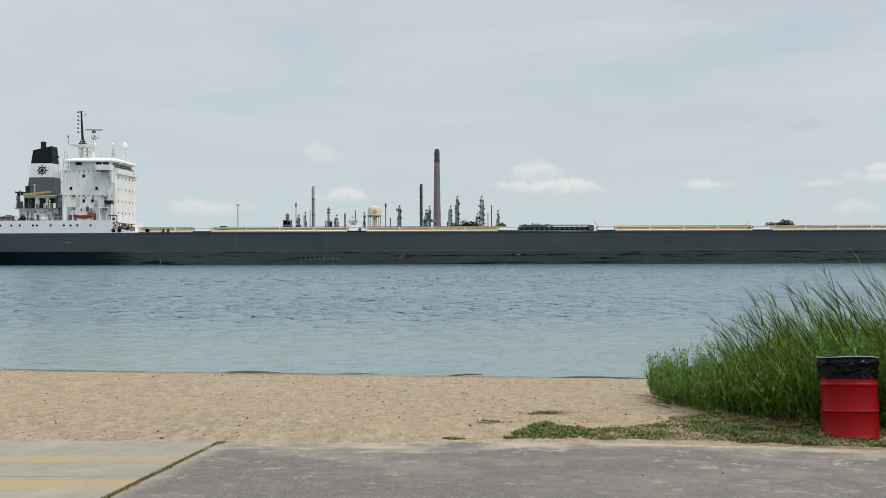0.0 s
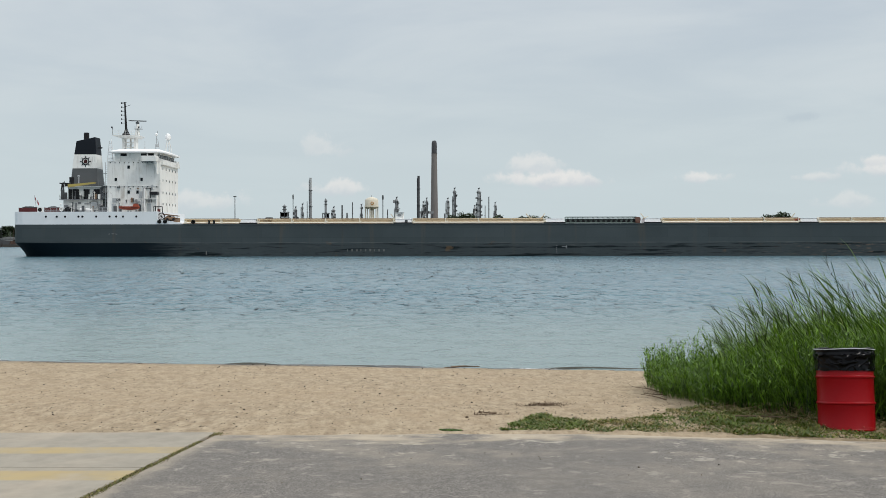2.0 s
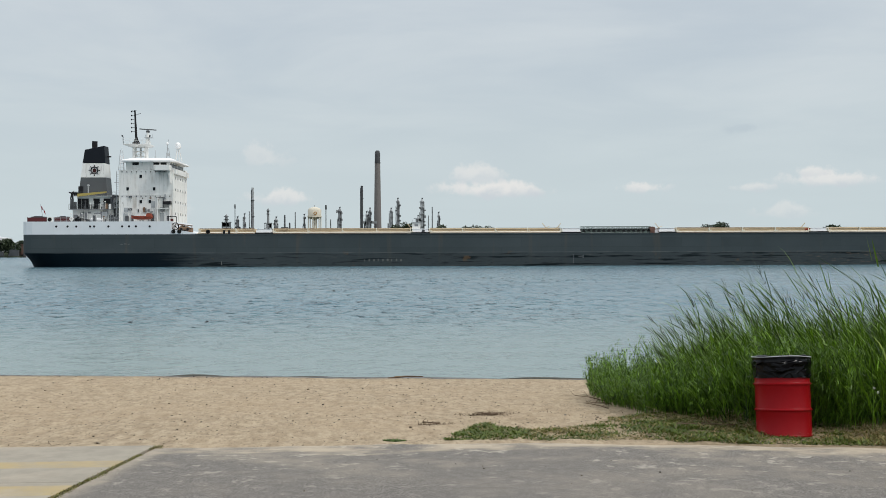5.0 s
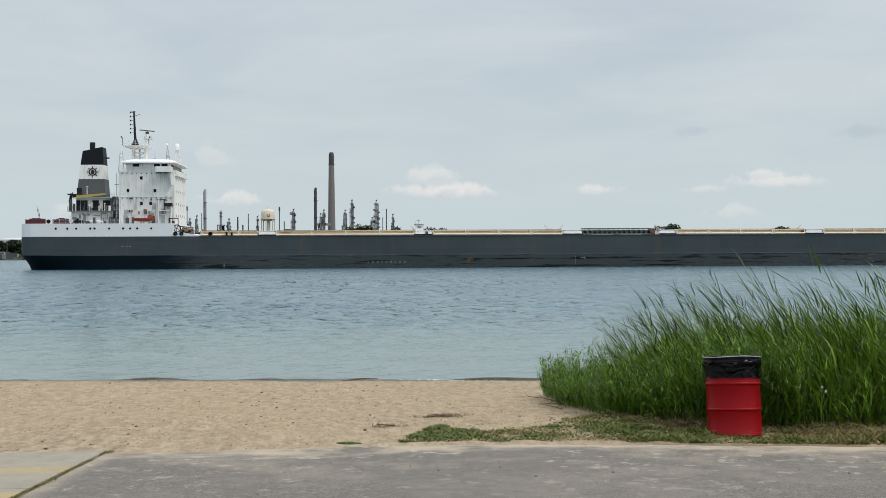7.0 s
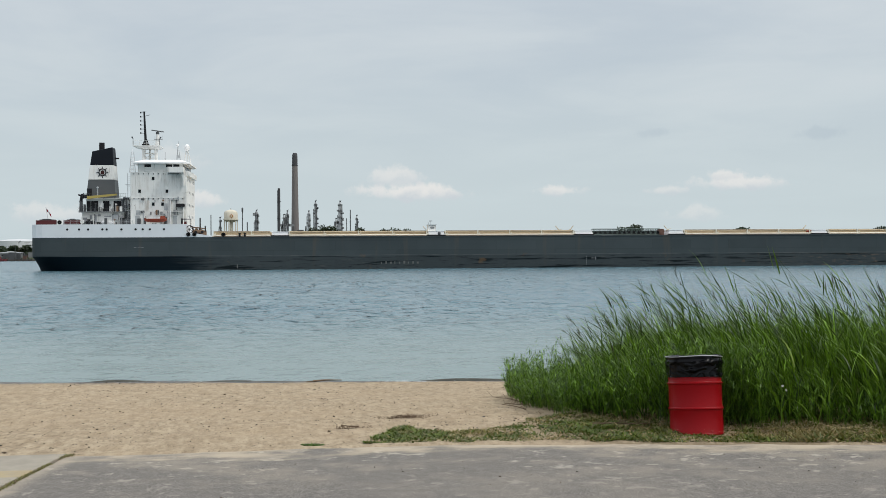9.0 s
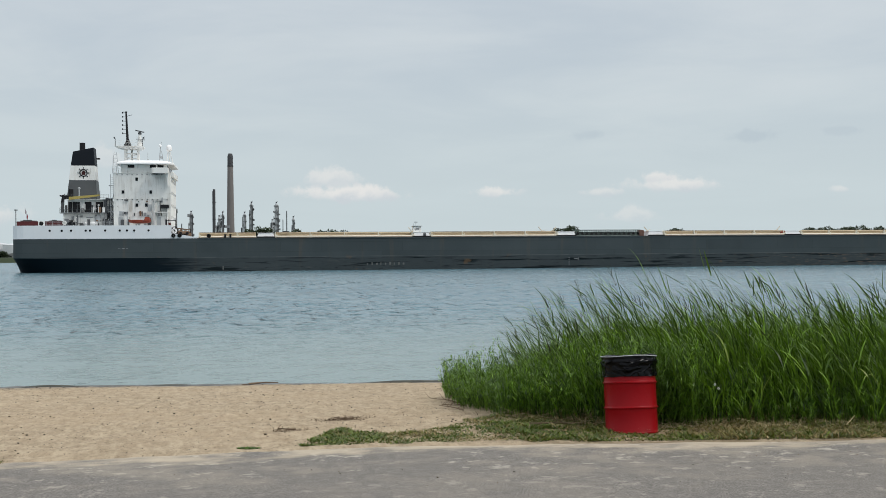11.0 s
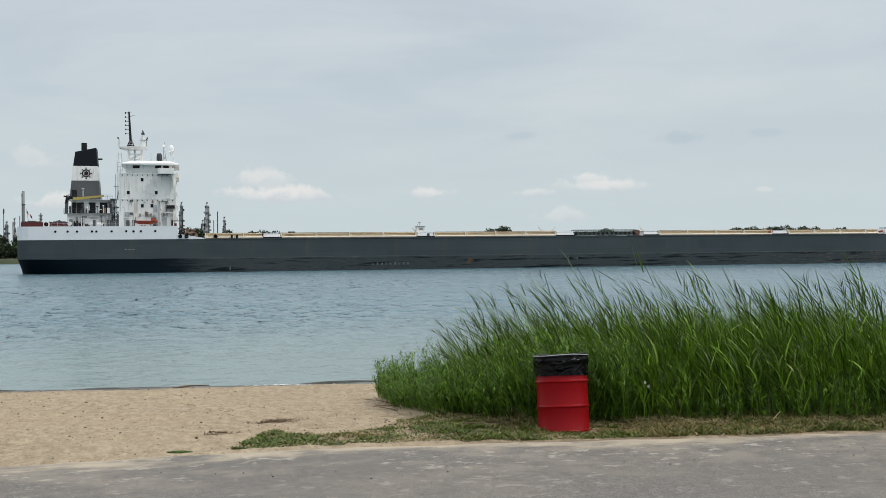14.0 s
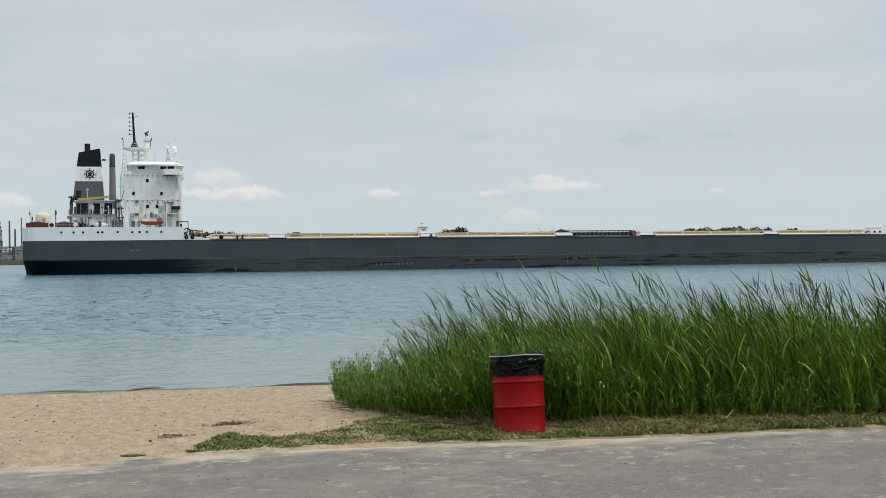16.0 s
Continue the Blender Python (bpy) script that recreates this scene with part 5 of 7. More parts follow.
    part("cabin_window", Geo().box(-1.3, -0.5, 1.56, 1.62, 8.9, 9.35), M["steel"], cab)
    part("cabin_door", Geo().box(0.35, 0.95, 0.86, 0.9, 7.5, 8.1), M["steel_dark"], cab)
    part("hose_box", Geo().box(-1.9, -1.5, 1.2, 1.5, 7.3, 8.0).box(-0.2, 0.15, 1.2, 1.5, 7.3, 7.9), M["deck"], cab)
    # unloading boom stowed along the deck
    g = Geo()
    x0, x1, ya, yb, za, zb = 36.2, 52.0, 2.0, 3.6, 7.45, 8.70
    for y in (ya, yb):
        for z in (za, zb):
            g.rod((x0, y, z), (x1, y, z), 0.09, n=5)
        n = 14
        for i in range(n):
            p, q = x0 + (x1 - x0) * i / n, x0 + (x1 - x0) * (i + 1) / n
            g.rod((p, y, za), ((p + q) / 2, y, zb), 0.055, n=4).rod(((p + q) / 2, y, zb), (q, y, za), 0.055, n=4).rod((p, y, za), (p, y, zb), 0.05, n=4)
    boom = part("unloading_boom", g, M["truss"], ship, "dark green lattice unloading boom stowed on deck")
    part("belt", Geo().box(x0, x1, ya + 0.3, yb - 0.3, 7.55, 8.3), M["black"], boom)
    for x in (37.2, 44.0, 50.4):
        part("boom_rest", Geo().box(x, x + 0.8, 1.9, 4, 7.26, 7.6), M["truss"], boom)
    part("boom_head", Geo().rod((52.3, 1.6, 8.1), (52.3, 3.8, 8.1), 0.6, n=12).box(51.8, 52.8, 1.7, 3.7, 7.3, 8.6), M["deck"], boom, "rust-red boom head")
    part("ladder_box", Geo().box(-31.0, -29.5, 2.0, 3, 8.3, 8.75), M["steel_dark"], ship)


def build_flag():
    st = part("flagstaff", Geo().rod((-86.5, 11.9, 10.0), (-87.2, 11.9, 14.3), 0.08, 0.06, 6), M["steel_light"], ship, "flagstaff on the stern")
    flag = new("flag")
    flag.parent = ship
    flag.matrix_basis = pose(-87.15, 11.9, 14.0)
    def cloth(x0, x1):
        P = np.array([[(x, 0.10 * math.sin(5.0 * x + 0.8 * v), -0.7 * v - 1.3 * x - 0.3 * x * x) for x in np.linspace(x0, x1, 5)] for v in np.linspace(0, 1, 5)])
        back = P.copy()
        back[..., 1] += 0.02
        g = Geo()
        for Q, flip in ((P, False), (back, True)):
            n = len(g.v)
            g.v.extend(map(tuple, Q.reshape(-1, 3)))
            for i in range(4):
                for j in range(4):
                    q = (n + i * 5 + j, n + i * 5 + j + 1, n + i * 5 + j + 6, n + i * 5 + j + 5)
                    g.f.append(q[::-1] if flip else q)
        return g
    for x0, x1, mat in ((0, 0.3, "flag_red"), (0.3, 0.62, "flag_white"), (0.62, 0.95, "flag_red")):
        part("flag_panel", cloth(x0, x1), M[mat], flag, smooth=60)
    return flag


def shifted(build, dx, dy, dz=0.0):
    """Runs one of the builders above and moves what it made on the ship."""
    before = set(ship.children)
    made = build()
    for ob in set(ship.children) - before:
        ob.location.x += dx
        ob.location.y += dy
        ob.location.z += dz
    return made


build_hull()
shifted(build_deckhouse, -0.6, 1.9)
shifted(build_mast, 0.0, -1.6, -0.3)
scanner = build_radar()
shifted(build_funnel, -0.8, 2.3)
shifted(build_engine_house, -0.55, 1.6)
shifted(build_lifeboat, -0.25, 0.5)
build_ramp_gear()
build_fittings()
build_deck_gear()
ensign = build_flag()

# ---- the beach: drum, reeds, turf and small litter ----
def gz(x, y):
    return float(ground_z(np.array([float(x)]), np.array([float(y)]))[0])


def blades(base, heading, lean, length, width, curl, segs=4, tip=0.0):
    """Arrays of tapering bent leaves as one vertex and face list. heading: way in which a leaf leans; lean: its angle from upright at the foot; curl: how far it bends on."""
    n = len(base)
    t = np.linspace(0, 1, segs + 1)
    ang = lean[:, None] + curl[:, None] * t[None] ** 1.5
    step = length[:, None] / segs
    dx = np.sin(ang) * step
    dz = np.cos(ang) * step
    r = np.concatenate([np.zeros((n, 1)), np.cumsum(dx[:, :-1], 1)], 1)
    z = np.concatenate([np.zeros((n, 1)), np.cumsum(dz[:, :-1], 1)], 1)
    hx, hy = np.cos(heading)[:, None], np.sin(heading)[:, None]
    cx, cy, cz = base[:, :1] + r * hx, base[:, 1:2] + r * hy, base[:, 2:] + z
    w = width[:, None] * 0.5 * np.minimum(1.0, 0.55 + 2.2 * t)[None] * (1.02 - (1 - tip) * t[None] ** 2.0)
    side = heading + np.pi / 2 + np.random.uniform(-0.9, 0.9, n)
    sx, sy = np.cos(side)[:, None] * w, np.sin(side)[:, None] * w
    L = np.stack([cx - sx, cy - sy, cz], -1)
    R = np.stack([cx + sx, cy + sy, cz], -1)
    V = np.stack([L, R], 2).reshape(n, -1, 3)
    k = 2 * (segs + 1)
    f = np.array([(2 * i, 2 * i + 1, 2 * i + 3, 2 * i + 2) for i in range(segs)])
    F = (f[None] + (np.arange(n) * k)[:, None, None]).reshape(-1, 4)
    return V.reshape(-1, 3), F


def along(base, heading, lean, length, curl, q):
    """The point at a share q of the way up bent leaves like those of blades()."""
    t = (np.arange(12) + 0.5) / 12 * q
    ang = lean[:, None] + curl[:, None] * t[None] ** 1.5
    r = np.sin(ang).sum(1) * length * q / 12
    z = np.cos(ang).sum(1) * length * q / 12
    return base + np.stack([r * np.cos(heading), r * np.sin(heading), z], 1)


def join(lists):
    V, F, n = [], [], 0
    for v, f in lists:
        V.append(v)
        F.append(f + n)
        n += len(v)
    return np.concatenate(V), np.concatenate(F)


def raw_mesh(name, lists, mats, owner=None):
    """One mesh from several blade lists, each with its own material."""
    V, F = join(lists)
    me = bpy.data.meshes.new(name)
    me.from_pydata(V, [], F)
    for m in mats:
        me.materials.append(m)
    if len(mats) > 1:
        me.polygons.foreach_set("material_index", np.concatenate([np.full(len(f), i, np.int32) for i, (v, f) in enumerate(lists)]))
    me.shade_smooth()
    me.update()
    return me


REED_FRONT = ((3.38, 15.2), (3.45, 13.8), (3.97, 13.1), (4.6, 12.75), (5.3, 12.5), (6.7, 12.1), (8.0, 11.65), (9.2, 11.4), (11.0, 11.1), (16.0, 10.9), (26.0, 10.9))


def reed_front(x):
    return np.interp(x, [p[0] for p in REED_FRONT], [p[1] for p in REED_FRONT])


def reed_height(x, y):
    """The bed is low and bushy at its tip and grows to two metres inside."""
    depth = np.clip(x - 3.5 - 0.20 * np.clip(y - 14.0, 0, 8), 0, None)
    front = np.clip((y - reed_front(x)) / 1.6, 0, 1)
    h = 0.36 + 1.00 * np.clip(depth / 1.8, 0, 1) ** 0.85
    right = np.clip((x - 9.6) / 2.5, 0, 1)
    return h * (0.66 + 0.34 * front) * (1 - 0.25 * right) * (1 + 0.10 * lumps(x, y, 1.1, 51))


def scatter_reeds(count, seed):
    rng = np.random.default_rng(seed)
    x = rng.uniform(3.4, 22, count * 4)
    y = rng.uniform(10.8, 23.5, count * 4)
    tip = np.interp(y, [13.5, 16.0, 18.8, 21.8, 24.0], [3.45, 3.45, 3.75, 4.25, 4.8])
    ok = (y > reed_front(x) + 0.10 * rng.normal(size=len(x))) & (x > tip + 0.3 * np.abs(rng.normal(size=len(x)))) & (y < 20.5 + 0.25 * (x - 3.5))
    # thinner far behind the front rows, where nothing shows
    back = y - reed_front(x)
    ok &= rng.uniform(size=len(x)) < np.clip(1.25 - back / 7.5, 0.16, 1)
    ok &= rng.uniform(size=len(x)) < np.where(x > 17, 0.5, 1)
    return x[ok][:count], y[ok][:count], rng


def build_reeds():
    bed = thing("reed_bed", pose(0, 0, 0), "dense stand of tall green reeds with brown flower heads, leaning in the wind", "reeds", kind="stuff")
    x, y, rng = scatter_reeds(7600, 61)
    cuts = [3.0, 4.6, 5.7, 6.8, 7.9, 9.0, 10.2, 11.6, 13.4, 16.0, 26.0]
    clumps = []
    for a, b in zip(cuts, cuts[1:]):
        s = (x >= a) & (x < b)
        px, py = x[s], y[s]
        n = len(px)
        cx, cy = px.mean(), py.mean()
        foot = np.stack([px - cx, py - cy, ground_z(px, py) - 1.0], 1)
        h = reed_height(px, py) * rng.uniform(0.72, 1.12, n)
        wild = np.pi + rng.normal(0, 0.9, n)
        lean = np.abs(rng.normal(0.17, 0.10, n))
        stems = blades(foot, wild, lean, h, rng.uniform(0.010, 0.016, n), rng.uniform(0.1, 0.5, n), 4)
        # leaves up each stem
        k = 9
        f = np.repeat(foot, k, 0)
        t = rng.uniform(0.03, 0.80, n * k)
        hh = np.repeat(h, k)
        ll, ww = np.repeat(lean, k), np.repeat(wild, k)
        up = t * hh
        off = up * np.sin(ll + 0.12 * t)
        f = f + np.stack([off * np.cos(ww), off * np.sin(ww), up * np.cos(ll)], 1)
        ldir = rng.uniform(0, 2 * np.pi, n * k)
        ldir = np.where(rng.uniform(size=n * k) < 0.78, rng.normal(np.pi, 0.70, n * k), ldir)
        leaves = blades(f, ldir, rng.uniform(0.1, 0.7, n * k), rng.uniform(0.30, 0.72, n * k) * np.clip(hh / 1.3, 0.55, 1.1), rng.uniform(0.008, 0.026, n * k), rng.uniform(0.4, 2.4, n * k), 5)
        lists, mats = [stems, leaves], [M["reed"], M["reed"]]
        # long dark stalks that stand over the canopy, bent over by the wind, with narrow leaves and feathery heads;
        # their backlit darkness is in the colour
        deep = (py - reed_front(px) > 0.35) & (px > 4.1) & (px > 0.272 * py) & (rng.uniform(size=n) < np.where(px < 6.5, 0.17, 0.15))
        m = deep.sum()
        if m:
            sf = foot[deep]
            sh = h[deep] * rng.uniform(0.98, 1.46, m) + 0.10
            sl, sd, sc = np.abs(rng.normal(0.10, 0.07, m)), np.pi + rng.normal(0, 0.35, m), rng.uniform(0.25, 1.05, m)
            lists.append(blades(sf, sd, sl, sh, rng.uniform(0.012, 0.018, m), sc, 6, 0.55))
            mats.append(M["stalk"])
            for q in (0.72, 0.79, 0.85, 0.91, 0.96):
                at = along(sf, sd, sl, sh, sc, q)
                some = rng.uniform(size=m) < 0.8
                w = some.sum()
                lists.append(blades(at[some], np.pi + rng.normal(0, 0.45, w), rng.uniform(0.35, 1.1, w), rng.uniform(0.24, 0.52, w), rng.uniform(0.014, 0.026, w), rng.uniform(-0.1, 0.9, w), 4))
                mats.append(M["stalk"])
            headed = rng.uniform(size=m) < 0.45
            w = headed.sum()
            for q in (0.88, 0.91, 0.94, 0.965, 0.985, 1.0):
                at = along(sf[headed], sd[headed], sl[headed], sh[headed], sc[headed], q)
                lists.append(blades(at, sd[headed] + rng.normal(0, 0.5, w), sl[headed] + sc[headed] + rng.normal(0.0, 0.25, w), rng.uniform(0.09, 0.20, w), rng.uniform(0.010, 0.016, w), rng.uniform(-0.2, 0.5, w), 3))
                mats.append(M["head"])
        c = part("reed_clump", raw_mesh("reed_clump", lists, mats), M["reed"], bed, kind="stuff")
        c.matrix_basis = pose(cx, cy, 1.0)
        clumps.append((c, cx, cy))
    return clumps


def build_willow():
    """Leafy low growth along the tip and foot of the bed."""
    rng = np.random.default_rng(71)
    ob = thing("leafy_undergrowth", pose(0, 0, 0), "bright green leafy shoots at the edge of the reeds", "undergrowth", kind="stuff")
    lists = []
    n = 2600
    u = rng.uniform(size=n)
    xs = np.where(u < 0.60, rng.uniform(3.3, 5.6, n), rng.uniform(4.8, 17.0, n))
    depth = np.abs(rng.normal(0, 0.7, n))
    ys = reed_front(xs) - 0.12 + depth
    tip = xs < 4.6
    ys = np.where(tip & (rng.uniform(size=n) < 0.8), rng.uniform(13.4, 20.0, n), ys)
    xs = np.where(tip & (ys > 13.6), np.interp(ys, [13.5, 16.0, 18.8, 21.8], [3.42, 3.38, 3.65, 4.2]) + np.abs(rng.normal(0, 0.5, n)), xs)
    h = np.where(xs < 5.6, rng.uniform(0.45, 1.0, n), rng.uniform(0.15, 0.55, n)) * np.clip(0.44 + (xs - 3.3) * 0.60, 0.40, 1.1)
    head = rng.uniform(0, 2 * np.pi, n)
    head = np.where(xs < 4.4, np.pi + rng.normal(0, 0.9, n), head)
    lean = rng.uniform(0.02, 0.5, n)
    foot = np.stack([xs, ys, ground_z(xs, ys)], 1)
    lists.append(blades(foot, head, lean, h, np.full(n, 0.012), rng.uniform(0, 0.3, n), 3))
    k = 24
    t = rng.uniform(0.12, 1.0, n * k)
    hh, ll, ww = np.repeat(h, k), np.repeat(lean, k), np.repeat(head, k)
    p = np.repeat(foot, k, 0) + np.stack([t * hh * np.sin(ll) * np.cos(ww), t * hh * np.sin(ll) * np.sin(ww), t * hh * np.cos(ll)], 1)
    lists.append(blades(p, rng.uniform(0, 6.28, n * k), rng.uniform(0.35, 1.25, n * k), rng.uniform(0.05, 0.12, n * k), rng.uniform(0.008, 0.017, n * k), rng.uniform(0.0, 0.8, n * k), 3))
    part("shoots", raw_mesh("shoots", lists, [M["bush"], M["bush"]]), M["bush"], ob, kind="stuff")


def build_turf():
    rng = np.random.default_rng(81)
    ob = thing("turf", pose(0, 0, 0), "patchy short green and dry grass between sand and path", "grass", kind="stuff")
    n = 250000
    x = 0.7 + 17 * rng.uniform(0, 1, n) ** 1.35
    e = edge_y(x)
    y = e + rng.uniform(0.05, 3.6, n)
    d = y - e
    wide = np.interp(x, [0.75, 1.0, 1.3, 1.6, 1.9, 2.5, 3.0, 3.5, 20], [0.15, 1.3, 2.3, 1.3, 1.05, 1.25, 2.1, 2.3, 2.3])
    low = np.interp(x, [0.75, 1.2, 1.7, 2.2, 2.8, 3.6, 5.0, 20], [0.10, 0.05, 0.12, 0.18, 0.20, 0.06, 0.04, 0.08])
    thick = lumps(x, y, 0.55, 82) + 0.6 * lumps(x, y, 0.2, 83) + np.where(x < 1.8, 1.0, np.where(x > 5.0, 1.6, np.where(x > 3.0, 1.25, 0.9)))
    ok = (d < wide + 0.25 * lumps(x, y, 0.4, 84)) & (d > low + 0.15 * lumps(x, y, 0.3, 85)) & (thick > rng.uniform(-0.3, 0.95, n))
    x, y = x[ok], y[ok]
    m = len(x)
    hgt = rng.uniform(0.015, 0.055, m) * (1 + 0.6 * lumps(x, y, 0.22, 88)) * np.where(x > 5.5, 1.9, np.where(x > 3.2, 1.4, 1.0))
    foot = np.stack([x, y, ground_z(x, y) - 0.004], 1)
    # green where it is thick, dry and brown elsewhere
    dry = (lumps(x, y, 0.7, 89) + 0.6 * lumps(x, y, 0.18, 90) + 0.5 * rng.normal(size=m) + np.where(x < 1.7, -0.9, np.where(x > 6.2, -0.3, -0.3))) > 0
    for mat, s in (("turf", ~dry), ("turf_dry", dry)):
        k = s.sum()
        part("grass_blades", raw_mesh("grass_blades", [blades(foot[s], rng.uniform(0, 6.28, k), rng.uniform(0.7, 1.5, k), hgt[s], rng.uniform(0.013, 0.030, k), rng.uniform(0, 0.9, k), 2)], [M[mat]]), M[mat], ob, kind="stuff")
    # dry cut straw along the foot of the reeds
    k = 5600
    sx = 3.0 + 15 * rng.uniform(0, 1, k) ** 0.8
    sy = reed_front(sx) - 0.05 - np.abs(rng.normal(0, 0.35, k))
    ok = sy > edge_y(sx) + 0.1
    sx, sy = sx[ok], sy[ok]
    k = len(sx)
    foot = np.stack([sx, sy, ground_z(sx, sy) + rng.uniform(0.005, 0.06, k)], 1)
    part("straw", raw_mesh("straw", [blades(foot, rng.uniform(0, 6.28, k), rng.uniform(1.35, 1.6, k), rng.uniform(0.08, 0.35, k), rng.uniform(0.005, 0.010, k), rng.normal(0, 0.15, k), 2)], [M["straw"]]), M["straw"], ob, kind="stuff")
    # longer bleached stalks lying along the foot of the reeds
    k = 110
    sx = rng.uniform(3.4, 15, k)
    sy = np.maximum(reed_front(sx) - np.abs(rng.normal(0.0, 0.28, k)), edge_y(sx) + 0.12)
    foot = np.stack([sx, sy, ground_z(sx, sy) + rng.uniform(0.02, 0.07, k)], 1)
    part("bleached_stalks", raw_mesh("bleached_stalks", [blades(foot, np.where(rng.uniform(size=k) < 0.5, 0.0, np.pi) + rng.normal(0, 0.5, k), rng.uniform(1.25, 1.6, k), rng.uniform(0.25, 0.75, k), rng.uniform(0.008, 0.014, k), rng.normal(0, 0.3, k), 3, 0.6)], [M["straw"]]), M["straw"], ob, kind="stuff")
    # little tufts standing on the bare sand
    tx, ty = [], []
    for cx, cy, r, c in ((1.5, 15.7, 0.2, 520), (1.62, 15.9, 0.1, 200), (0.63, 14.25, 0.14, 160), (2.9, 15.4, 0.4, 40), (3.2, 14.6, 0.3, 60), (-3.7, 12.2, 0.25, 14)):
        tx.append(rng.normal(cx, r, c))
        ty.append(rng.normal(cy, r * 0.25, c))
    tx, ty = np.concatenate(tx), np.concatenate(ty)
    k = len(tx)
    foot = np.stack([tx, ty, ground_z(tx, ty) - 0.004], 1)
    mx, my = 0.12 + 0.13 * np.sqrt(rng.uniform(0, 1, 900)) * np.cos(np.arange(900) * 2.4), 12.14 + 0.10 * np.sqrt(rng.uniform(0, 1, 900)) * np.sin(np.arange(900) * 2.4)
    part("grass_mat", raw_mesh("grass_mat", [blades(np.stack([mx, my, ground_z(mx, my) - 0.004], 1), rng.uniform(0, 6.28, 900), rng.uniform(0.7, 1.5, 900), rng.uniform(0.012, 0.04, 900), rng.uniform(0.008, 0.018, 900), rng.uniform(0, 0.8, 900), 2)], [M["stalk"]]), M["stalk"], ob, kind="stuff")
    part("grass_tufts", raw_mesh("grass_tufts", [blades(foot, rng.uniform(0, 6.28, k), rng.uniform(0.6, 1.5, k), rng.uniform(0.03, 0.09, k), rng.uniform(0.006, 0.012, k), rng.uniform(0, 0.8, k), 2)], [M["twig"]]), M["twig"], ob, kind="stuff")
    # the overgrown joint between slab and asphalt
    jy = rng.uniform(3.0, 11.95, 9000)
    jx = -2.50 - 0.165 * (11.8 - jy) + rng.normal(0, 0.026, len(jy)) * (1 + 0.9 * lumps(jy, jy * 0, 0.22, 86))
    keep = lumps(jy, jy * 0, 0.35, 87) > -0.5
    jx, jy = jx[keep], jy[keep]
    k = len(jx)
    foot = np.stack([jx, jy, np.full(k, 1.448)], 1)
    part("joint_grass", raw_mesh("joint_grass", [blades(foot, rng.uniform(0, 6.28, k), rng.uniform(0.7, 1.5, k), rng.uniform(0.012, 0.035, k), rng.uniform(0.008, 0.016, k), rng.uniform(0, 0.8, k), 2)], [M["moss"]]), M["moss"], ob, kind="stuff")


def build_litter():
    """Dark specks, shells and bits of bark strewn over the sand, with a wrack line at the water."""
    rng = np.random.default_rng(91)
    ob = thing("beach_litter", pose(0, 0, 0), "small dark bits of bark, weed and pebbles strewn over the sand", "litter", kind="stuff")
    n = 13000
    x = rng.uniform(-16, 8, n)
    y = edge_y(x) + (shore_y(x) - edge_y(x)) * rng.uniform(0.01, 0.98, n)
    w = 4200
    wx = rng.uniform(-20, 8, w)
    wy = shore_y(wx) - 0.45 - np.abs(rng.normal(0, 0.22, w)) + 0.25 * lumps(wx, wx * 0, 1.5, 92)
    keep = lumps(wx, wx * 0, 1.3, 93) > -0.1
    x, y = np.concatenate([x, wx[keep]]), np.concatenate([y, wy[keep]])
    ok = ((x < 3.2) | (y > 20.5)) & (lumps(x, y, 1.6, 94) + 0.7 * lumps(x, y, 0.6, 95) > rng.uniform(-1.1, 0.7, len(x)))
    x, y = x[ok], y[ok]
    # a few dead leaves and crumbs on the asphalt too
    ax = rng.uniform(-2.0, 8, 90)
    ay = rng.uniform(9.3, 11.0, 90)
    x, y = np.concatenate([x, ax]), np.concatenate([y, ay])
    z = np.where(y < edge_y(x) - 0.1, 1.454, ground_z(x, y))
    V, F = [], []
    s = rng.lognormal(-5.25, 0.58, len(x))
    s[-90:] = np.minimum(s[-90:], 0.009)
    a = rng.uniform(0, 6.28, len(x))
    st = rng.uniform(0.3, 1.0, len(x))
    for i in range(len(x)):
        k = len(V)
        ca, sa, q = math.cos(a[i]), math.sin(a[i]), min(s[i], 0.030)
        for u, v in ((-1, 0), (0, -st[i]), (1, 0), (0, st[i])):
            V.append((x[i] + q * (u * ca - v * sa), y[i] + q * (u * sa + v * ca), z[i] - 0.004))
        for u, v in ((-0.8, 0.1), (0.1, -0.8 * st[i]), (0.7, 0), (0, 0.8 * st[i])):
            V.append((x[i] + q * (u * ca - v * sa), y[i] + q * (u * sa + v * ca), z[i] + q * (0.45 + 0.4 * st[i] + 0.2 * u)))
        F += [(k, k + 1, k + 5, k + 4), (k + 1, k + 2, k + 6, k + 5), (k + 2, k + 3, k + 7, k + 6), (k + 3, k, k + 4, k + 7), (k + 4, k + 5, k + 6, k + 7)]
    me = bpy.data.meshes.new("bits")
    me.from_pydata(V, [], F)
    me.materials.append(M["debris"])
    part("bits", me, M["debris"], ob, kind="stuff")


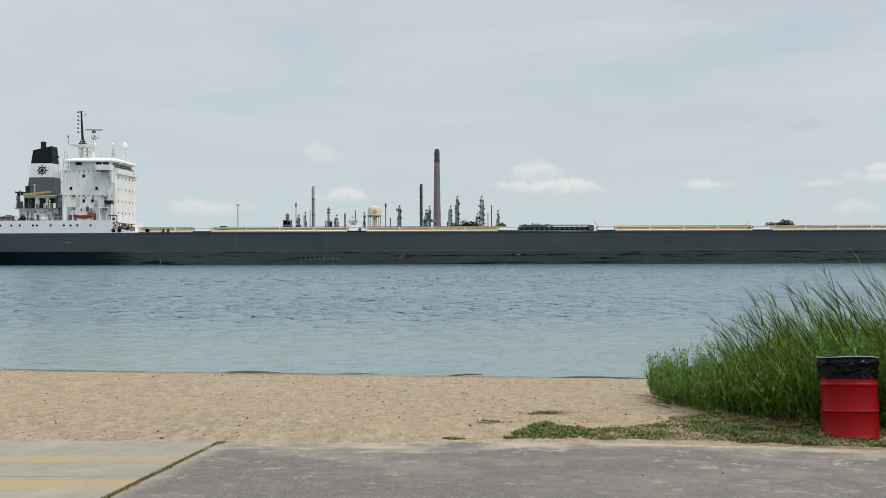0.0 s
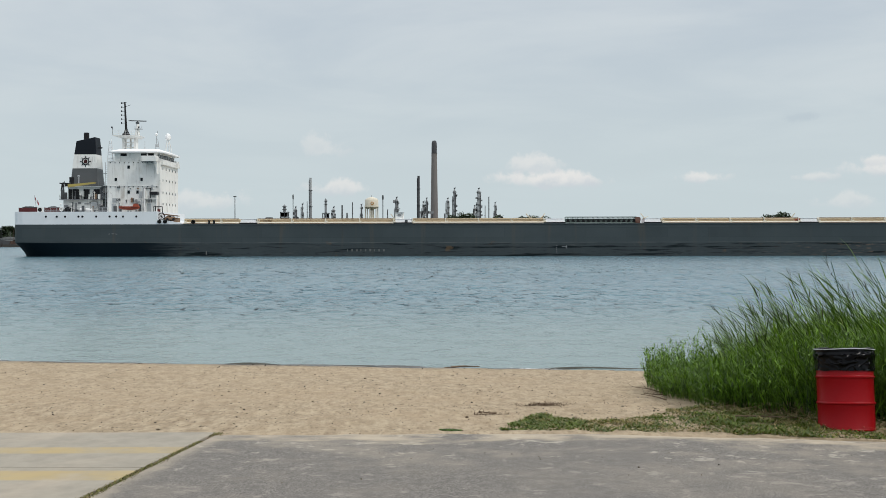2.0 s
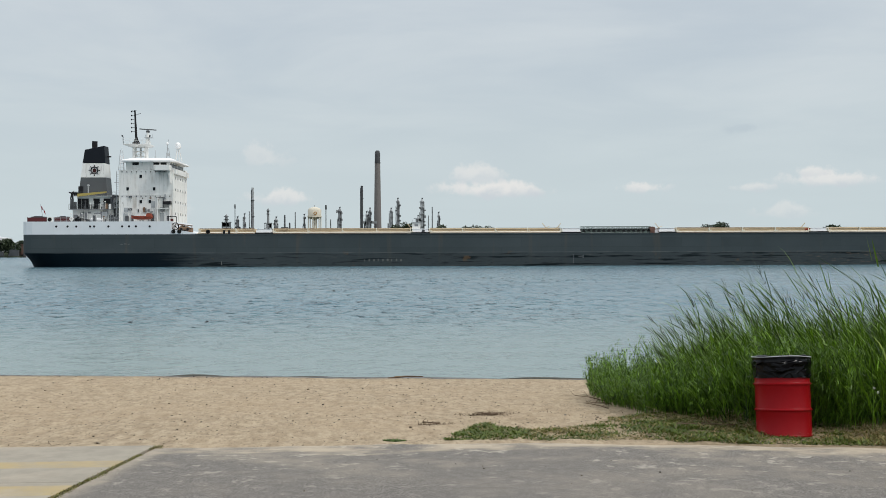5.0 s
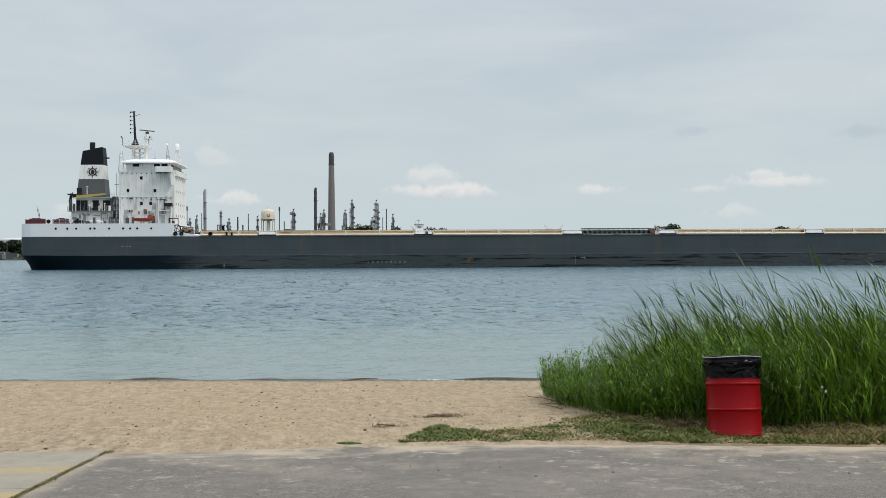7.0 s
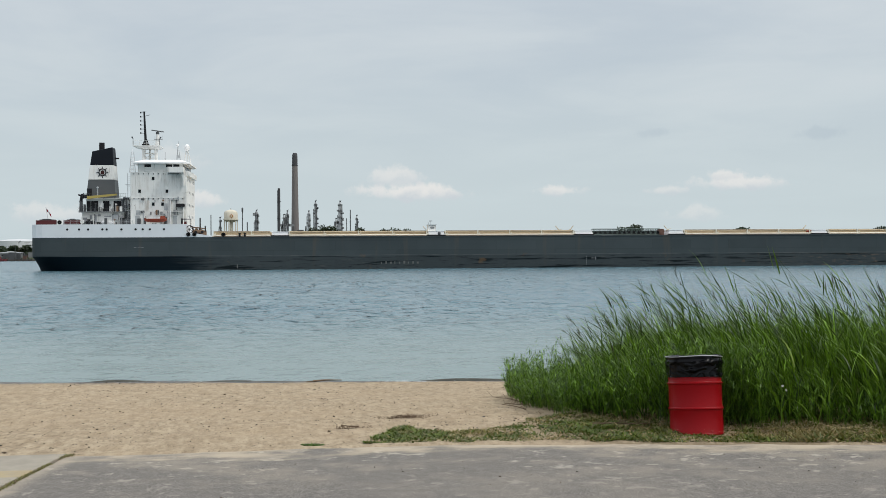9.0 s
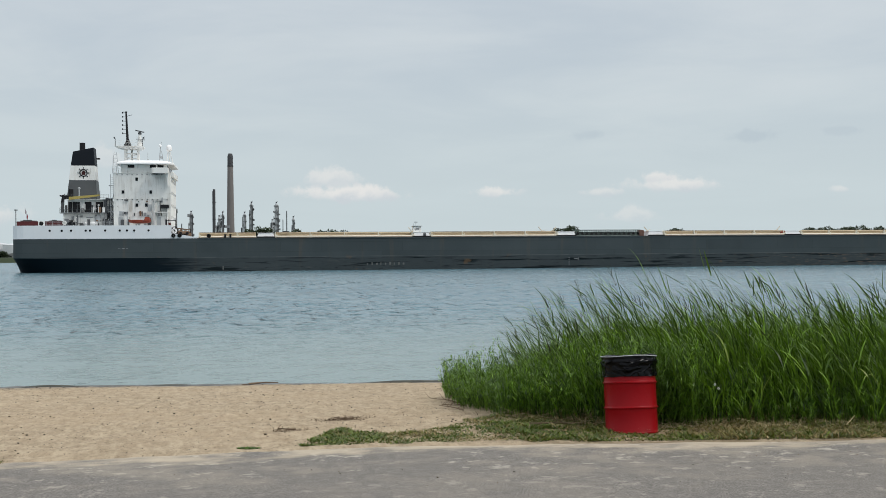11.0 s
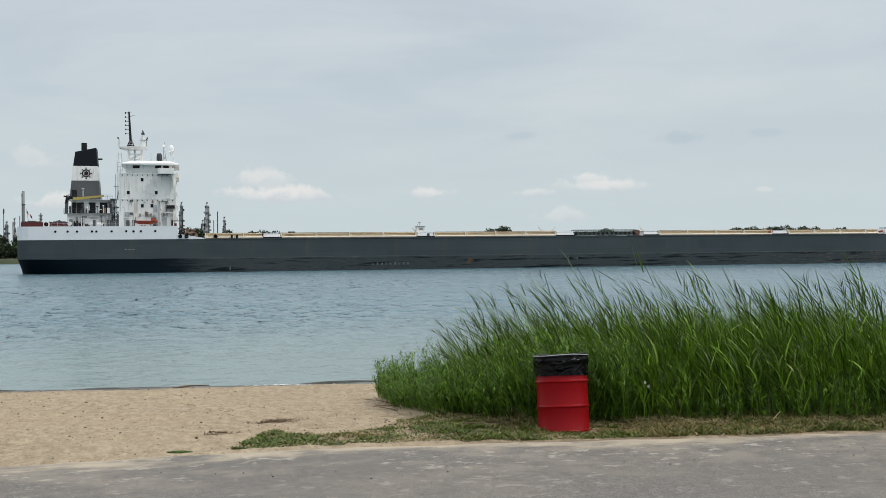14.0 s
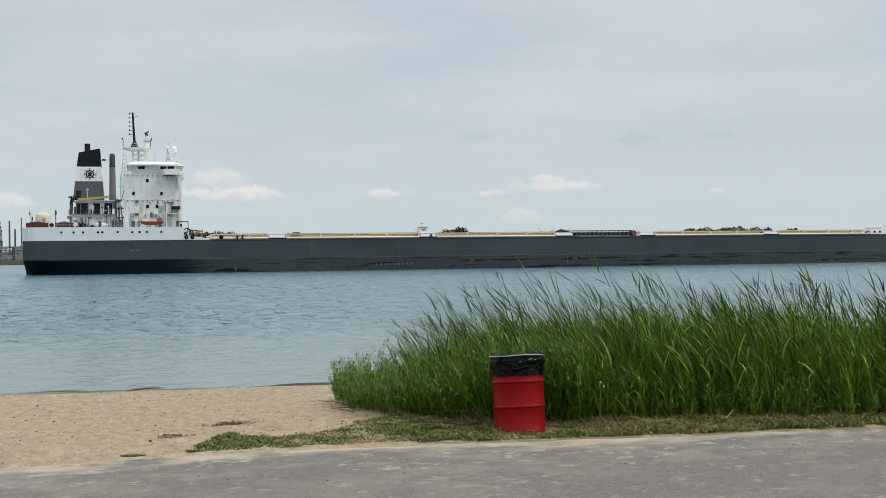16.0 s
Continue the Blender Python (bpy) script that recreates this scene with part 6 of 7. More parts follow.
def build_twigs():
    rng = random.Random(5)

    def branch(name, x, y, length, turn, label, n=7, rise=0.05):
        g = Geo()
        p = Vector((x, y, gz(x, y) + 0.02))
        d = Vector((math.cos(turn), math.sin(turn), rise))
        r = 0.012
        for k in range(n):
            q = p + d * length / n
            q.z = max(q.z, gz(q.x, q.y) + 0.01)
            g.rod(p, q, r, r * 0.85, 5)
            if k and rng.random() < 0.8:
                side = Vector((rng.uniform(-1, 1), rng.uniform(-1, 1), rng.uniform(0.05, 0.9))) * length * 0.25
                g.rod(q, q + side, r * 0.6, r * 0.25, 4)
                g.rod(q + side * 0.6, q + side * 0.6 + Vector((rng.uniform(-1, 1), rng.uniform(-1, 1), rng.uniform(0, 0.6))) * length * 0.12, r * 0.4, r * 0.2, 4)
            p, r = q, r * 0.86
            d = (d + Vector((rng.uniform(-0.3, 0.3), rng.uniform(-0.3, 0.3), rng.uniform(-0.08, 0.08)))).normalized()
        t = thing(name, pose(0, 0, 0), label, "driftwood")
        part("branch", g, M["twig"], t)
    branch("dead_branch", 3.65, 17.4, 0.55, 3.0, "bare dead branch lying on the sand by the reeds", rise=0.2)
    branch("dead_branch", 3.5, 16.4, 0.45, 3.5, "bare dead branch lying on the sand by the reeds", rise=0.12)
    branch("dead_branch", 3.2, 15.1, 0.4, 2.6, "bare dead branch lying on the sand by the reeds", rise=0.25)
    branch("driftwood_stick", 0.75, 14.27, 0.24, 3.1, "thin stick lying flat on the sand", 4, 0.0)
    branch("driftwood_stick", 1.68, 15.73, 0.3, 3.1, "thin stick lying flat on the sand", 4, 0.02)
    branch("bleached_stick", 3.5, 12.75, 0.75, -0.25, "pale bleached stick at the foot of the reeds", 5, 0.02)
    t = thing("driftwood_log", pose(0.3, 29.75, gz(0.3, 29.75) + 0.03, 0, 0, 6), "short dark driftwood log at the waterline", "driftwood")
    part("log", Geo().rod((0, 0, 0), (0.35, 0.05, 0.01), 0.026, 0.022, 7).rod((0.35, 0.05, 0.01), (0.8, 0.0, 0.0), 0.022, 0.012, 7).rod((0.2, 0, 0), (-0.2, -0.12, 0.0), 0.018, 0.010, 6), M["twig"], t, smooth=60)
    # white wild flowers among the reeds
    fx, fy = 5.70, 12.20
    f = thing("wild_flower", pose(fx, fy, gz(fx, fy)), "small white wild flowers on thin green stalks", "flower")
    part("stalk", Geo().rod((0, 0, 0), (0.015, 0, 0.50), 0.006, 0.004, 5).rod((0.01, 0, 0.3), (0.06, 0.02, 0.45), 0.004, 0.003, 5), M["bush"], f)
    for px, pz in ((0.015, 0.50), (0.06, 0.45)):
        g = Geo()
        for k in range(6):
            a = k * math.pi / 3
            g.ball((px + 0.011 * math.cos(a), -0.01, pz + 0.011 * math.sin(a)), 0.006, 6, 0.7)
        part("petals", g, M["petal"], f)


def build_drum():
    x, y = 4.655, 12.22
    d = thing("oil_drum_bin", pose(x, y, gz(x, y) - 0.036, -6.6, 0.2, 0), "red steel oil drum bin with a black bag liner", "litter bin")
    r = 0.310
    prof = [(r - 0.012, 0.0), (r + 0.006, 0.004), (r + 0.008, 0.018), (r, 0.028)]
    for h in (0.300, 0.588):
        prof += [(r, h - 0.020), (r + 0.003, h - 0.013), (r + 0.015, h - 0.005), (r + 0.015, h + 0.005), (r + 0.003, h + 0.013), (r, h + 0.020)]
    prof += [(r, 0.845), (r + 0.008, 0.855), (r + 0.008, 0.872), (r - 0.006, 0.876), (r - 0.014, 0.866), (r - 0.014, 0.06)]
    for j, (q, h) in enumerate(prof):
        prof[j] = (q, h * 1.03)
    part("barrel", Geo().lathe(prof, n=56), M["drum"], d, "red painted ribbed steel barrel, scuffed", smooth=45)
    # liner folded over the rim: wrinkled skirt
    rng = np.random.default_rng(7)
    nt, nh = 120, 22
    th = np.linspace(0, 2 * np.pi, nt + 1)[:-1]
    V, F = [], []
    prof = [(r - 0.03, 0.70), (r - 0.026, 0.80), (r - 0.012, 0.886), (r + 0.006, 0.905), (r + 0.022, 0.893)]
    for i in range(nh - 5):
        s = i / (nh - 6)
        prof.append((r + 0.012 + 0.012 * math.exp(-((s - 0.22) / 0.07) ** 2) + 0.012 * math.exp(-(s / 0.08) ** 2) + 0.008 * math.sin(s * 5), 0.880 - s * 0.225))
    for j, (rr, h) in enumerate(prof):
        s = max(0, (0.88 - h) / 0.25) if j >= len(prof) - (nh - 5) else 0
        wr = 0.013 * np.array(lumps(th * 5 + h * 16, np.full(nt, h * 22), 1.0, 95)) + 0.012 * np.array(lumps(th * 11 + h * 42, np.full(nt, h * 16), 1.0, 96))
        hang = 0.007 * lumps(th * 3, th * 0, 1.0, 97) * s
        for i in range(nt):
            q = rr + (wr[i] * min(1, 0.15 + s * 1.4) if s > 0 else 0.0)
            if s > 0.1:
                q = max(q, r + 0.014)
            V.append((q * math.cos(th[i]), q * math.sin(th[i]), h * 1.03 + hang[i] + (0.006 * wr[i] / 0.01 if j in (3, 4) else 0)))
    for j in range(len(prof) - 1):
        for i in range(nt):
            F.append((j * nt + i, j * nt + (i + 1) % nt, (j + 1) * nt + (i + 1) % nt, (j + 1) * nt + i)[::-1])
    me = bpy.data.meshes.new("liner")
    me.from_pydata(V, [], F)
    me.shade_smooth()
    part("liner", me, M["bag"], d, "wrinkled black plastic bag folded over the rim")
    # rolled edge around the rim, pale because the sky's highlight is in its colour
    g = Geo()
    for i in range(60):
        a, b = 2 * math.pi * i / 60, 2 * math.pi * (i + 1) / 60
        za, zb = 0.919 + 0.005 * math.sin(3 * a), 0.919 + 0.005 * math.sin(3 * b)
        g.rod(((r + 0.024) * math.cos(a), (r + 0.024) * math.sin(a), za), ((r + 0.024) * math.cos(b), (r + 0.024) * math.sin(b), zb), 0.0055, n=5)
    part("rim_highlight", g, M["rim_highlight"], d, "rolled edge of the bag, its bright highlight put into a pale colour")


def build_shore_waves():
    """Small rolling wavelets that reach the sand."""
    made = []
    for x0, x1, off in ((-8.5, -1.5, 0.02), (-2.0, 6.5, 0.05), (-20.0, -8.0, 0.03)):
        xs = np.linspace(x0, x1, 120)
        cx = (x0 + x1) / 2
        vs = np.linspace(-0.28, 0.36, 17)
        fade = np.clip(0.45 + 0.85 * lumps(xs, xs * 0, 1.9, 103 + int(10 * off)), 0.06, 1) * np.sin(np.linspace(0, np.pi, 120)) ** 0.5
        X = np.repeat(xs[None] - cx, 17, 0)
        base = shore_y(xs) - shore_y(np.array([cx]))
        Y = base[None] + vs[:, None] + 0.10 * lumps(xs, xs * 0, 1.1, 98)[None]
        Z = (0.115 if off < 0.5 else 0.06) * np.exp(-((vs[:, None] + 0.08) / np.where(vs[:, None] < -0.08, 0.05, 0.16)) ** 2) * fade[None] - 0.016
        w = thing("shore_wave", pose(cx, float(shore_y(np.array([cx]))[0]) + off, 0), "low dark wavelet running up the sand", "wave")
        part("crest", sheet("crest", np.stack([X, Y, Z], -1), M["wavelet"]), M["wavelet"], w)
        rng = np.random.default_rng(int(off * 100))
        g = Geo()
        for i in range(90 if off < 0.5 else 0):
            k = int(np.clip(62 + rng.normal(0, 9 if x1 - x0 < 10 else 5), 4, 116))
            g.ball((xs[k] - cx + rng.normal(0, 0.06), float(base[k]) - 0.16 + 0.10 * float(lumps(np.array([xs[k]]), np.array([0.0]), 1.1, 98)[0]) + rng.normal(0, 0.05), 0.004), rng.uniform(0.012, 0.034), 6, 0.35)
        if g.v:
            part("foam", g, M["foam"], w, "thin white foam")
        made.append((w, cx, float(shore_y(np.array([cx]))[0]) + off))
    return made


reed_clumps = build_reeds()
build_willow()
build_turf()
build_litter()
build_twigs()
build_drum()
shore_waves = build_shore_waves()

# ---- the far bank: refinery, tanks, trees and sheds ----
def away(bearing, reach):
    """A place on the far bank by bearing (degrees clockwise from the y axis) and distance."""
    a = radians(bearing)
    return reach * math.sin(a), reach * math.cos(a)


def top_at(height, reach):
    return 3.6 + reach * math.tan(radians(height))


FOOT = 1.6


def tower(bearing, height, width, reach, seed):
    """A process column with platforms, ladder and pipes."""
    rng = random.Random(seed)
    x, y = away(bearing, reach)
    h, r = top_at(height, reach) - FOOT, width / 2
    t = thing("process_column", pose(x, y, FOOT), "grey steel refinery column with ring platforms and pipes", "refinery column", "refinery columns")
    step = r * rng.uniform(0.75, 1.0)
    part("shell", Geo().lathe([(r, 0), (r, h * 0.55), (step, h * 0.58), (step, h * 0.95), (step * 0.6, h * 0.985), (0.1, h)], n=14), M["steel_light" if width > 4.4 else rng.choice(["steel", "steel", "steel_light"])], t, smooth=40)
    n = max(2, int(h / 7.5))
    for k in range(n):
        z = h * (k + 1) / (n + 0.6)
        w = (r if z < h * 0.56 else step) + 1.0
        part("platform", Geo().lathe([(w, 0), (w, 0.35), (w - 0.9, 0.35), (w - 0.9, 0)], (0, 0, z), 12).lathe([(w, 1.1), (w, 1.3), (w - 0.1, 1.3), (w - 0.1, 1.1)], (0, 0, z), 12), M["steel"], t)
    s = rng.choice((-1, 1))
    part("riser_pipe", Geo().rod((s * (r + 0.5), 0, 0), (s * (r + 0.5), 0, h * rng.uniform(0.7, 0.98)), 0.4, n=6).rod((s * (r + 0.5), 0, h * 0.7), (0, 0, h * 0.75), 0.35, n=6), M["steel_dark"], t)
    part("ladder", Geo().box(-s * r - 0.7, -s * r + 0.2, -r - 0.8, -r - 0.3, h * 0.1, h * 0.93), M["steel_dark"], t)
    g = Geo()
    for k in range(int(h / 5)):
        z, q = h * rng.uniform(0.15, 0.9), r * rng.uniform(0.3, 0.7)
        side = rng.choice((-1, 1)) * (r + q * 0.4)
        g.box(side - q, side + q, -r, r * 0.3, z, z + rng.uniform(1.2, 3.4))
    part("side_gear", g, M["steel" if width > 4.4 else rng.choice(("steel_dark", "steel"))], t)
    part("top_gear", Geo().box(-0.8, 0.9, -0.5, 0.6, h - 0.2, h + 1.4).rod((0.8, 0, h), (1.4, 0, h + 2.4), 0.15, n=5), M["steel_dark"], t)


def frame_tower(bearing, height, width, reach, seed, solid):
    """A squat open-framed structure packed with vessels, with a column rising from it."""
    rng = random.Random(seed)
    x, y = away(bearing, reach)
    h, r = top_at(height, reach) - FOOT, width / 2
    low = h * (0.80 if not solid else 0.66)
    t = thing("process_structure", pose(x, y, FOOT), "framed refinery structure packed with pipes and vessels", "refinery plant", "process structures")
    for xx in (-r, 0, r):
        part("column", Geo().box(xx - 0.35, xx + 0.35, -0.4, 0.4, 0, low), M["steel_dark"], t)
    n = max(3, int(low / 5))
    for k in range(n):
        z = low * (k + 1) / n
        part("deck", Geo().box(-r - 0.8, r + 0.8, -0.8, 5, z - 0.5, z).box(-r - 0.8, r + 0.8, -0.9, -0.75, z + 0.9, z + 1.1), M["steel_dark"], t)
        for q in range(4 if solid else 8):
            c = rng.uniform(-r * 0.8, r * 0.8)
            part("vessel", Geo().box(c - 1.3, c + 1.3, 0.2, 3, z - low / n + 0.2, z - 0.8), M["steel_light" if solid else rng.choice(("steel", "steel_dark"))], t)
    part("shell", Geo().lathe([(r * 0.36, low), (r * 0.34, h * 0.96), (0.2, h)], n=12), M["steel"], t, smooth=40)
    for z in (0.86, 0.93):
        part("platform", Geo().lathe([(r * 0.62, 0), (r * 0.62, 0.6), (r * 0.3, 0.6), (r * 0.3, 0)], (0, 0, max(h * z, low + 0.5)), 12), M["steel_dark"], t)


def pole(bearing, height, width, reach):
    x, y = away(bearing, reach)
    h = top_at(height, reach) - FOOT
    t = thing("flare_pole", pose(x, y, FOOT), "slim grey steel vent stack", "vent stack", "vent stacks")
    part("pipe", Geo().rod((0, 0, 0), (0, 0, h), width / 2, width * 0.42, 10), M["steel_dark"], t, smooth=40)
    part("collar", Geo().lathe([(width * 0.75, 0), (width * 0.75, 0.6)], (0, 0, h * 0.72), 10), M["steel"], t)


def flare(bearing, height, width, reach):
    x, y = away(bearing, reach)
    h = top_at(height, reach) - FOOT
    t = thing("flare_stack", pose(x, y, FOOT), "dark steel flare stack on splayed legs", "flare stack", "flare stacks")
    part("pipe", Geo().rod((0, 0, 0), (0, 0, h - 2), width * 0.38, width * 0.3, 10), M["steel_dark"], t, smooth=40)
    part("tip", Geo().lathe([(width * 0.4, h - 6), (width * 0.62, h - 4.5), (width * 0.62, h - 1), (width * 0.4, h)], n=10), M["steel_dark"], t, smooth=40)
    for k in range(3):
        a = k * 2.094 + 0.5
        part("leg", Geo().rod((8.5 * math.cos(a), 8.5 * math.sin(a), 0), (0.4 * math.cos(a), 0.4 * math.sin(a), h * 0.48), 0.45, n=6), M["steel_dark"], t)


def chimney(bearing, height, width, reach, tall_band):
    """Slim steel chimney with a banded top."""
    x, y = away(bearing, reach)
    h, r = top_at(height, reach) - FOOT, width / 2
    t = thing("steel_chimney", pose(x, y, FOOT), "slim steel chimney with a darker banded top", "chimney", "steel chimneys")
    part("shaft", Geo().lathe([(r, 0), (r * 0.95, h * 0.8)], n=14), M["steel"] if tall_band else M["steel_dark"], t, smooth=40)
    part("upper_shaft", Geo().lathe([(r * 0.95, h * 0.8), (r * 0.92, h), (r * 0.7, h), (r * 0.7, h - 2)], n=14), M["steel_light"] if tall_band else M["stack_dark"], t, smooth=40)
    for z in (0.3, 0.55, 0.8):
        part("platform", Geo().lathe([(r + 0.9, 0), (r + 0.9, 0.5), (r - 0.1, 0.5), (r - 0.1, 0)], (0, 0, h * z), 12), M["steel_dark"], t)
    part("ladder", Geo().box(-r - 0.5, -r + 0.1, -0.4, 0.4, 3, h * 0.97), M["steel_dark"], t)


def great_chimney():
    reach = 1400.0
    x, y = away(-0.31, reach)
    h = top_at(5.30, reach) - FOOT
    t = thing("great_chimney", pose(x, y, FOOT), "tall tapered brown-grey concrete chimney with a dark top", "chimney")
    r0, r1 = 5.35, 3.3
    rr = lambda z: r0 + (r1 - r0) * z / h
    part("shaft", Geo().lathe([(rr(0) + 0.6, 0), (rr(h * 0.2) + 0.1, h * 0.2), (rr(h * 0.5), h * 0.5), (rr(h * 0.873), h * 0.873)], n=28), M["brick_stack"], t, smooth=40)
    part("dark_top", Geo().lathe([(rr(h * 0.873), h * 0.873), (rr(h * 0.97) + 0.1, h * 0.97), (rr(h) - 0.4, h * 0.992), (rr(h) - 1.1, h), (rr(h) - 1.3, h - 3)], n=28), M["stack_dark"], t, "dark painted chimney top", smooth=40)
    for z in (0.875,):
        part("gallery", Geo().lathe([(rr(h * z) + 0.5, 0), (rr(h * z) + 0.5, 0.7), (rr(h * z) - 0.1, 0.7), (rr(h * z) - 0.1, 0)], (0, 0, h * z), 24), M["stack_dark"], t)


def water_tower():
    reach = 1150.0
    x, y = away(-3.66, reach)
    h = top_at(2.31, reach) - FOOT
    t = thing("water_tower", pose(x, y, FOOT), "cream domed water tower on legs with a round orange emblem", "water tower")
    r = 7.2
    part("tank", Geo().lathe([(1.5, h - 13.4), (r * 0.8, h - 12.6), (r, h - 11.0), (r, h - 3.6), (r * 0.8, h - 1.7), (r * 0.42, h - 0.7), (0.6, h)], n=28), M["tank"], t, "cream steel tank with a domed roof", smooth=40)
    part("riser", Geo().rod((0, 0, 0), (0, 0, h - 12.5), 1.3, n=12), M["tank"], t, smooth=40)
    for k in range(6):
        a = k * math.pi / 3 + 0.3
        part("leg", Geo().rod((r * 0.98 * math.cos(a), r * 0.98 * math.sin(a), 0), (r * 0.95 * math.cos(a), r * 0.95 * math.sin(a), h - 9.5), 0.55, n=8), M["tank"], t)
    part("balcony", Geo().lathe([(r + 0.7, 0), (r + 0.7, 0.9), (r - 0.1, 0.9), (r - 0.1, 0)], (0, 0, h - 11.2), 24), M["tank"], t)
    e = Geo().lathe([(1.75, 0.3), (1.75, -0.3)], (1.1, -r - 0.1, h - 7.2), 16, "y")
    part("emblem", e, M["emblem"], t, "plain round orange emblem")
    part("emblem_ring", Geo().lathe([(1.0, 0.3), (1.0, -0.4)], (1.1, -r - 0.1, h - 7.2), 12, "y"), M["tank"], t)
    part("beacon", Geo().rod((0, 0, h), (0, 0, h + 1.6), 0.25, n=6), M["steel"], t)


def drum_tank(bearing, top, reach, width, label, mat, dome=0.12):
    x, y = away(bearing, reach)
    h = max(3.0, top_at(top, reach) - FOOT)
    t = thing("storage_tank", pose(x, y, FOOT), label, "storage tank", "storage tanks")
    r = width / 2
    part("wall", Geo().lathe([(r, 0), (r, h * (1 - dome)), (r - 0.3, h * (1 - dome) + 0.15)], n=40), M[mat], t, smooth=40)
    part("roof", Geo().lathe([(r, h * (1 - dome)), (r * 0.6, h * (1 - dome * 0.35)), (0.5, h)], n=40), M[mat], t, smooth=50)
    part("stair", Geo().rod((-r * 0.6, -r * 0.82, 0), (r * 0.3, -r * 0.98, h * (1 - dome)), 0.35, n=5), M["steel"], t)


def far_tree(bearing, top, reach, width, seed):
    """Trunk with limbs and a ragged crown of leaf clumps."""
    rng = np.random.default_rng(seed)
    x, y = away(bearing, reach)
    h = top_at(top, reach) - FOOT
    t = thing("tree", pose(x, y, FOOT), "dark green broadleaf tree on the far bank", "tree", "far trees")
    g = Geo().rod((0, 0, 0), (0.2, 0, h * 0.45), 0.035 * h, 0.022 * h, 8)
    blobs = []
    for k in range(14):
        a, u = rng.uniform(0, 6.28), rng.uniform(0.3, 0.95)
        p = np.array([math.cos(a) * width * 0.34 * rng.uniform(0.3, 1), math.sin(a) * width * 0.3 * rng.uniform(0.3, 1), h * (0.16 + 0.66 * u)])
        blobs.append((p, width * rng.uniform(0.17, 0.30) * (1.15 - 0.35 * u)))
        g.rod((0.1, 0, h * 0.3), tuple(p), 0.012 * h, 0.005 * h, 5)
    blobs.append((np.array([0, 0, h * 0.80]), width * 0.20))
    part("trunk", g, M["bark"], t)
    P = []
    for p, r in blobs:
        n = 150
        d = rng.normal(size=(n, 3))
        d /= np.linalg.norm(d, axis=1)[:, None]
        P.append(p + d * (r * rng.uniform(0.45, 1.08, n) ** 0.5)[:, None] * np.array([1, 1, 0.85]))
    P = np.concatenate(P)
    P[:, 2] = np.clip(P[:, 2], 0.6, h - 0.5)
    n = len(P)
    s = min(1.0, h / 12)
    part("crown", raw_mesh("crown", [blades(P, rng.uniform(0, 6.28, n), rng.uniform(0.2, 1.5, n), rng.uniform(0.9, 1.9, n) * s, rng.uniform(0.9, 1.7, n) * s, rng.uniform(0, 0.8, n), 2)], [M["tree"]]), M["tree"], t)


def pipe_racks():
    """Low plant at the feet of the columns: racks, vessels, small sheds."""
    rng = random.Random(17)
    for k in range(26):
        b = -10.2 + k * 0.62 + rng.uniform(-0.2, 0.2)
        reach = rng.uniform(1080, 1250)
        x, y = away(b, reach)
        w, h = rng.uniform(8, 16), rng.uniform(7, 17)
        t = thing("plant_frame", pose(x, y, FOOT), "grey steel plant frame with pipes and vessels", "refinery plant", "plant frames")
        for i in range(3):
            for yy in (0, 5):
                xx = -w / 2 + w * i / 2
                part("column", Geo().box(xx - 0.3, xx + 0.3, yy - 0.3, yy + 0.3, 0, h), M["steel"], t)
        for j in range(3):
            z = h * (j + 1) / 3
            part("deck", Geo().box(-w / 2 - 0.5, w / 2 + 0.5, -0.5, 5.5, z - 0.5, z), M["steel_dark"], t)
        part("vessel", Geo().rod((-w * 0.4, 1.5, h * 0.45), (w * 0.3, 1.5, h * 0.45), h * 0.10, n=12), M["steel_light"], t, smooth=40)
        part("pipe_run", Geo().rod((-w * 0.7, 0.2, h * 0.78), (w * 0.7, 0.2, h * 0.78), 0.5, n=6).rod((-w * 0.7, 0.2, h * 0.22), (w * 0.7, 0.2, h * 0.22), 0.6, n=6), M["steel_light"], t)


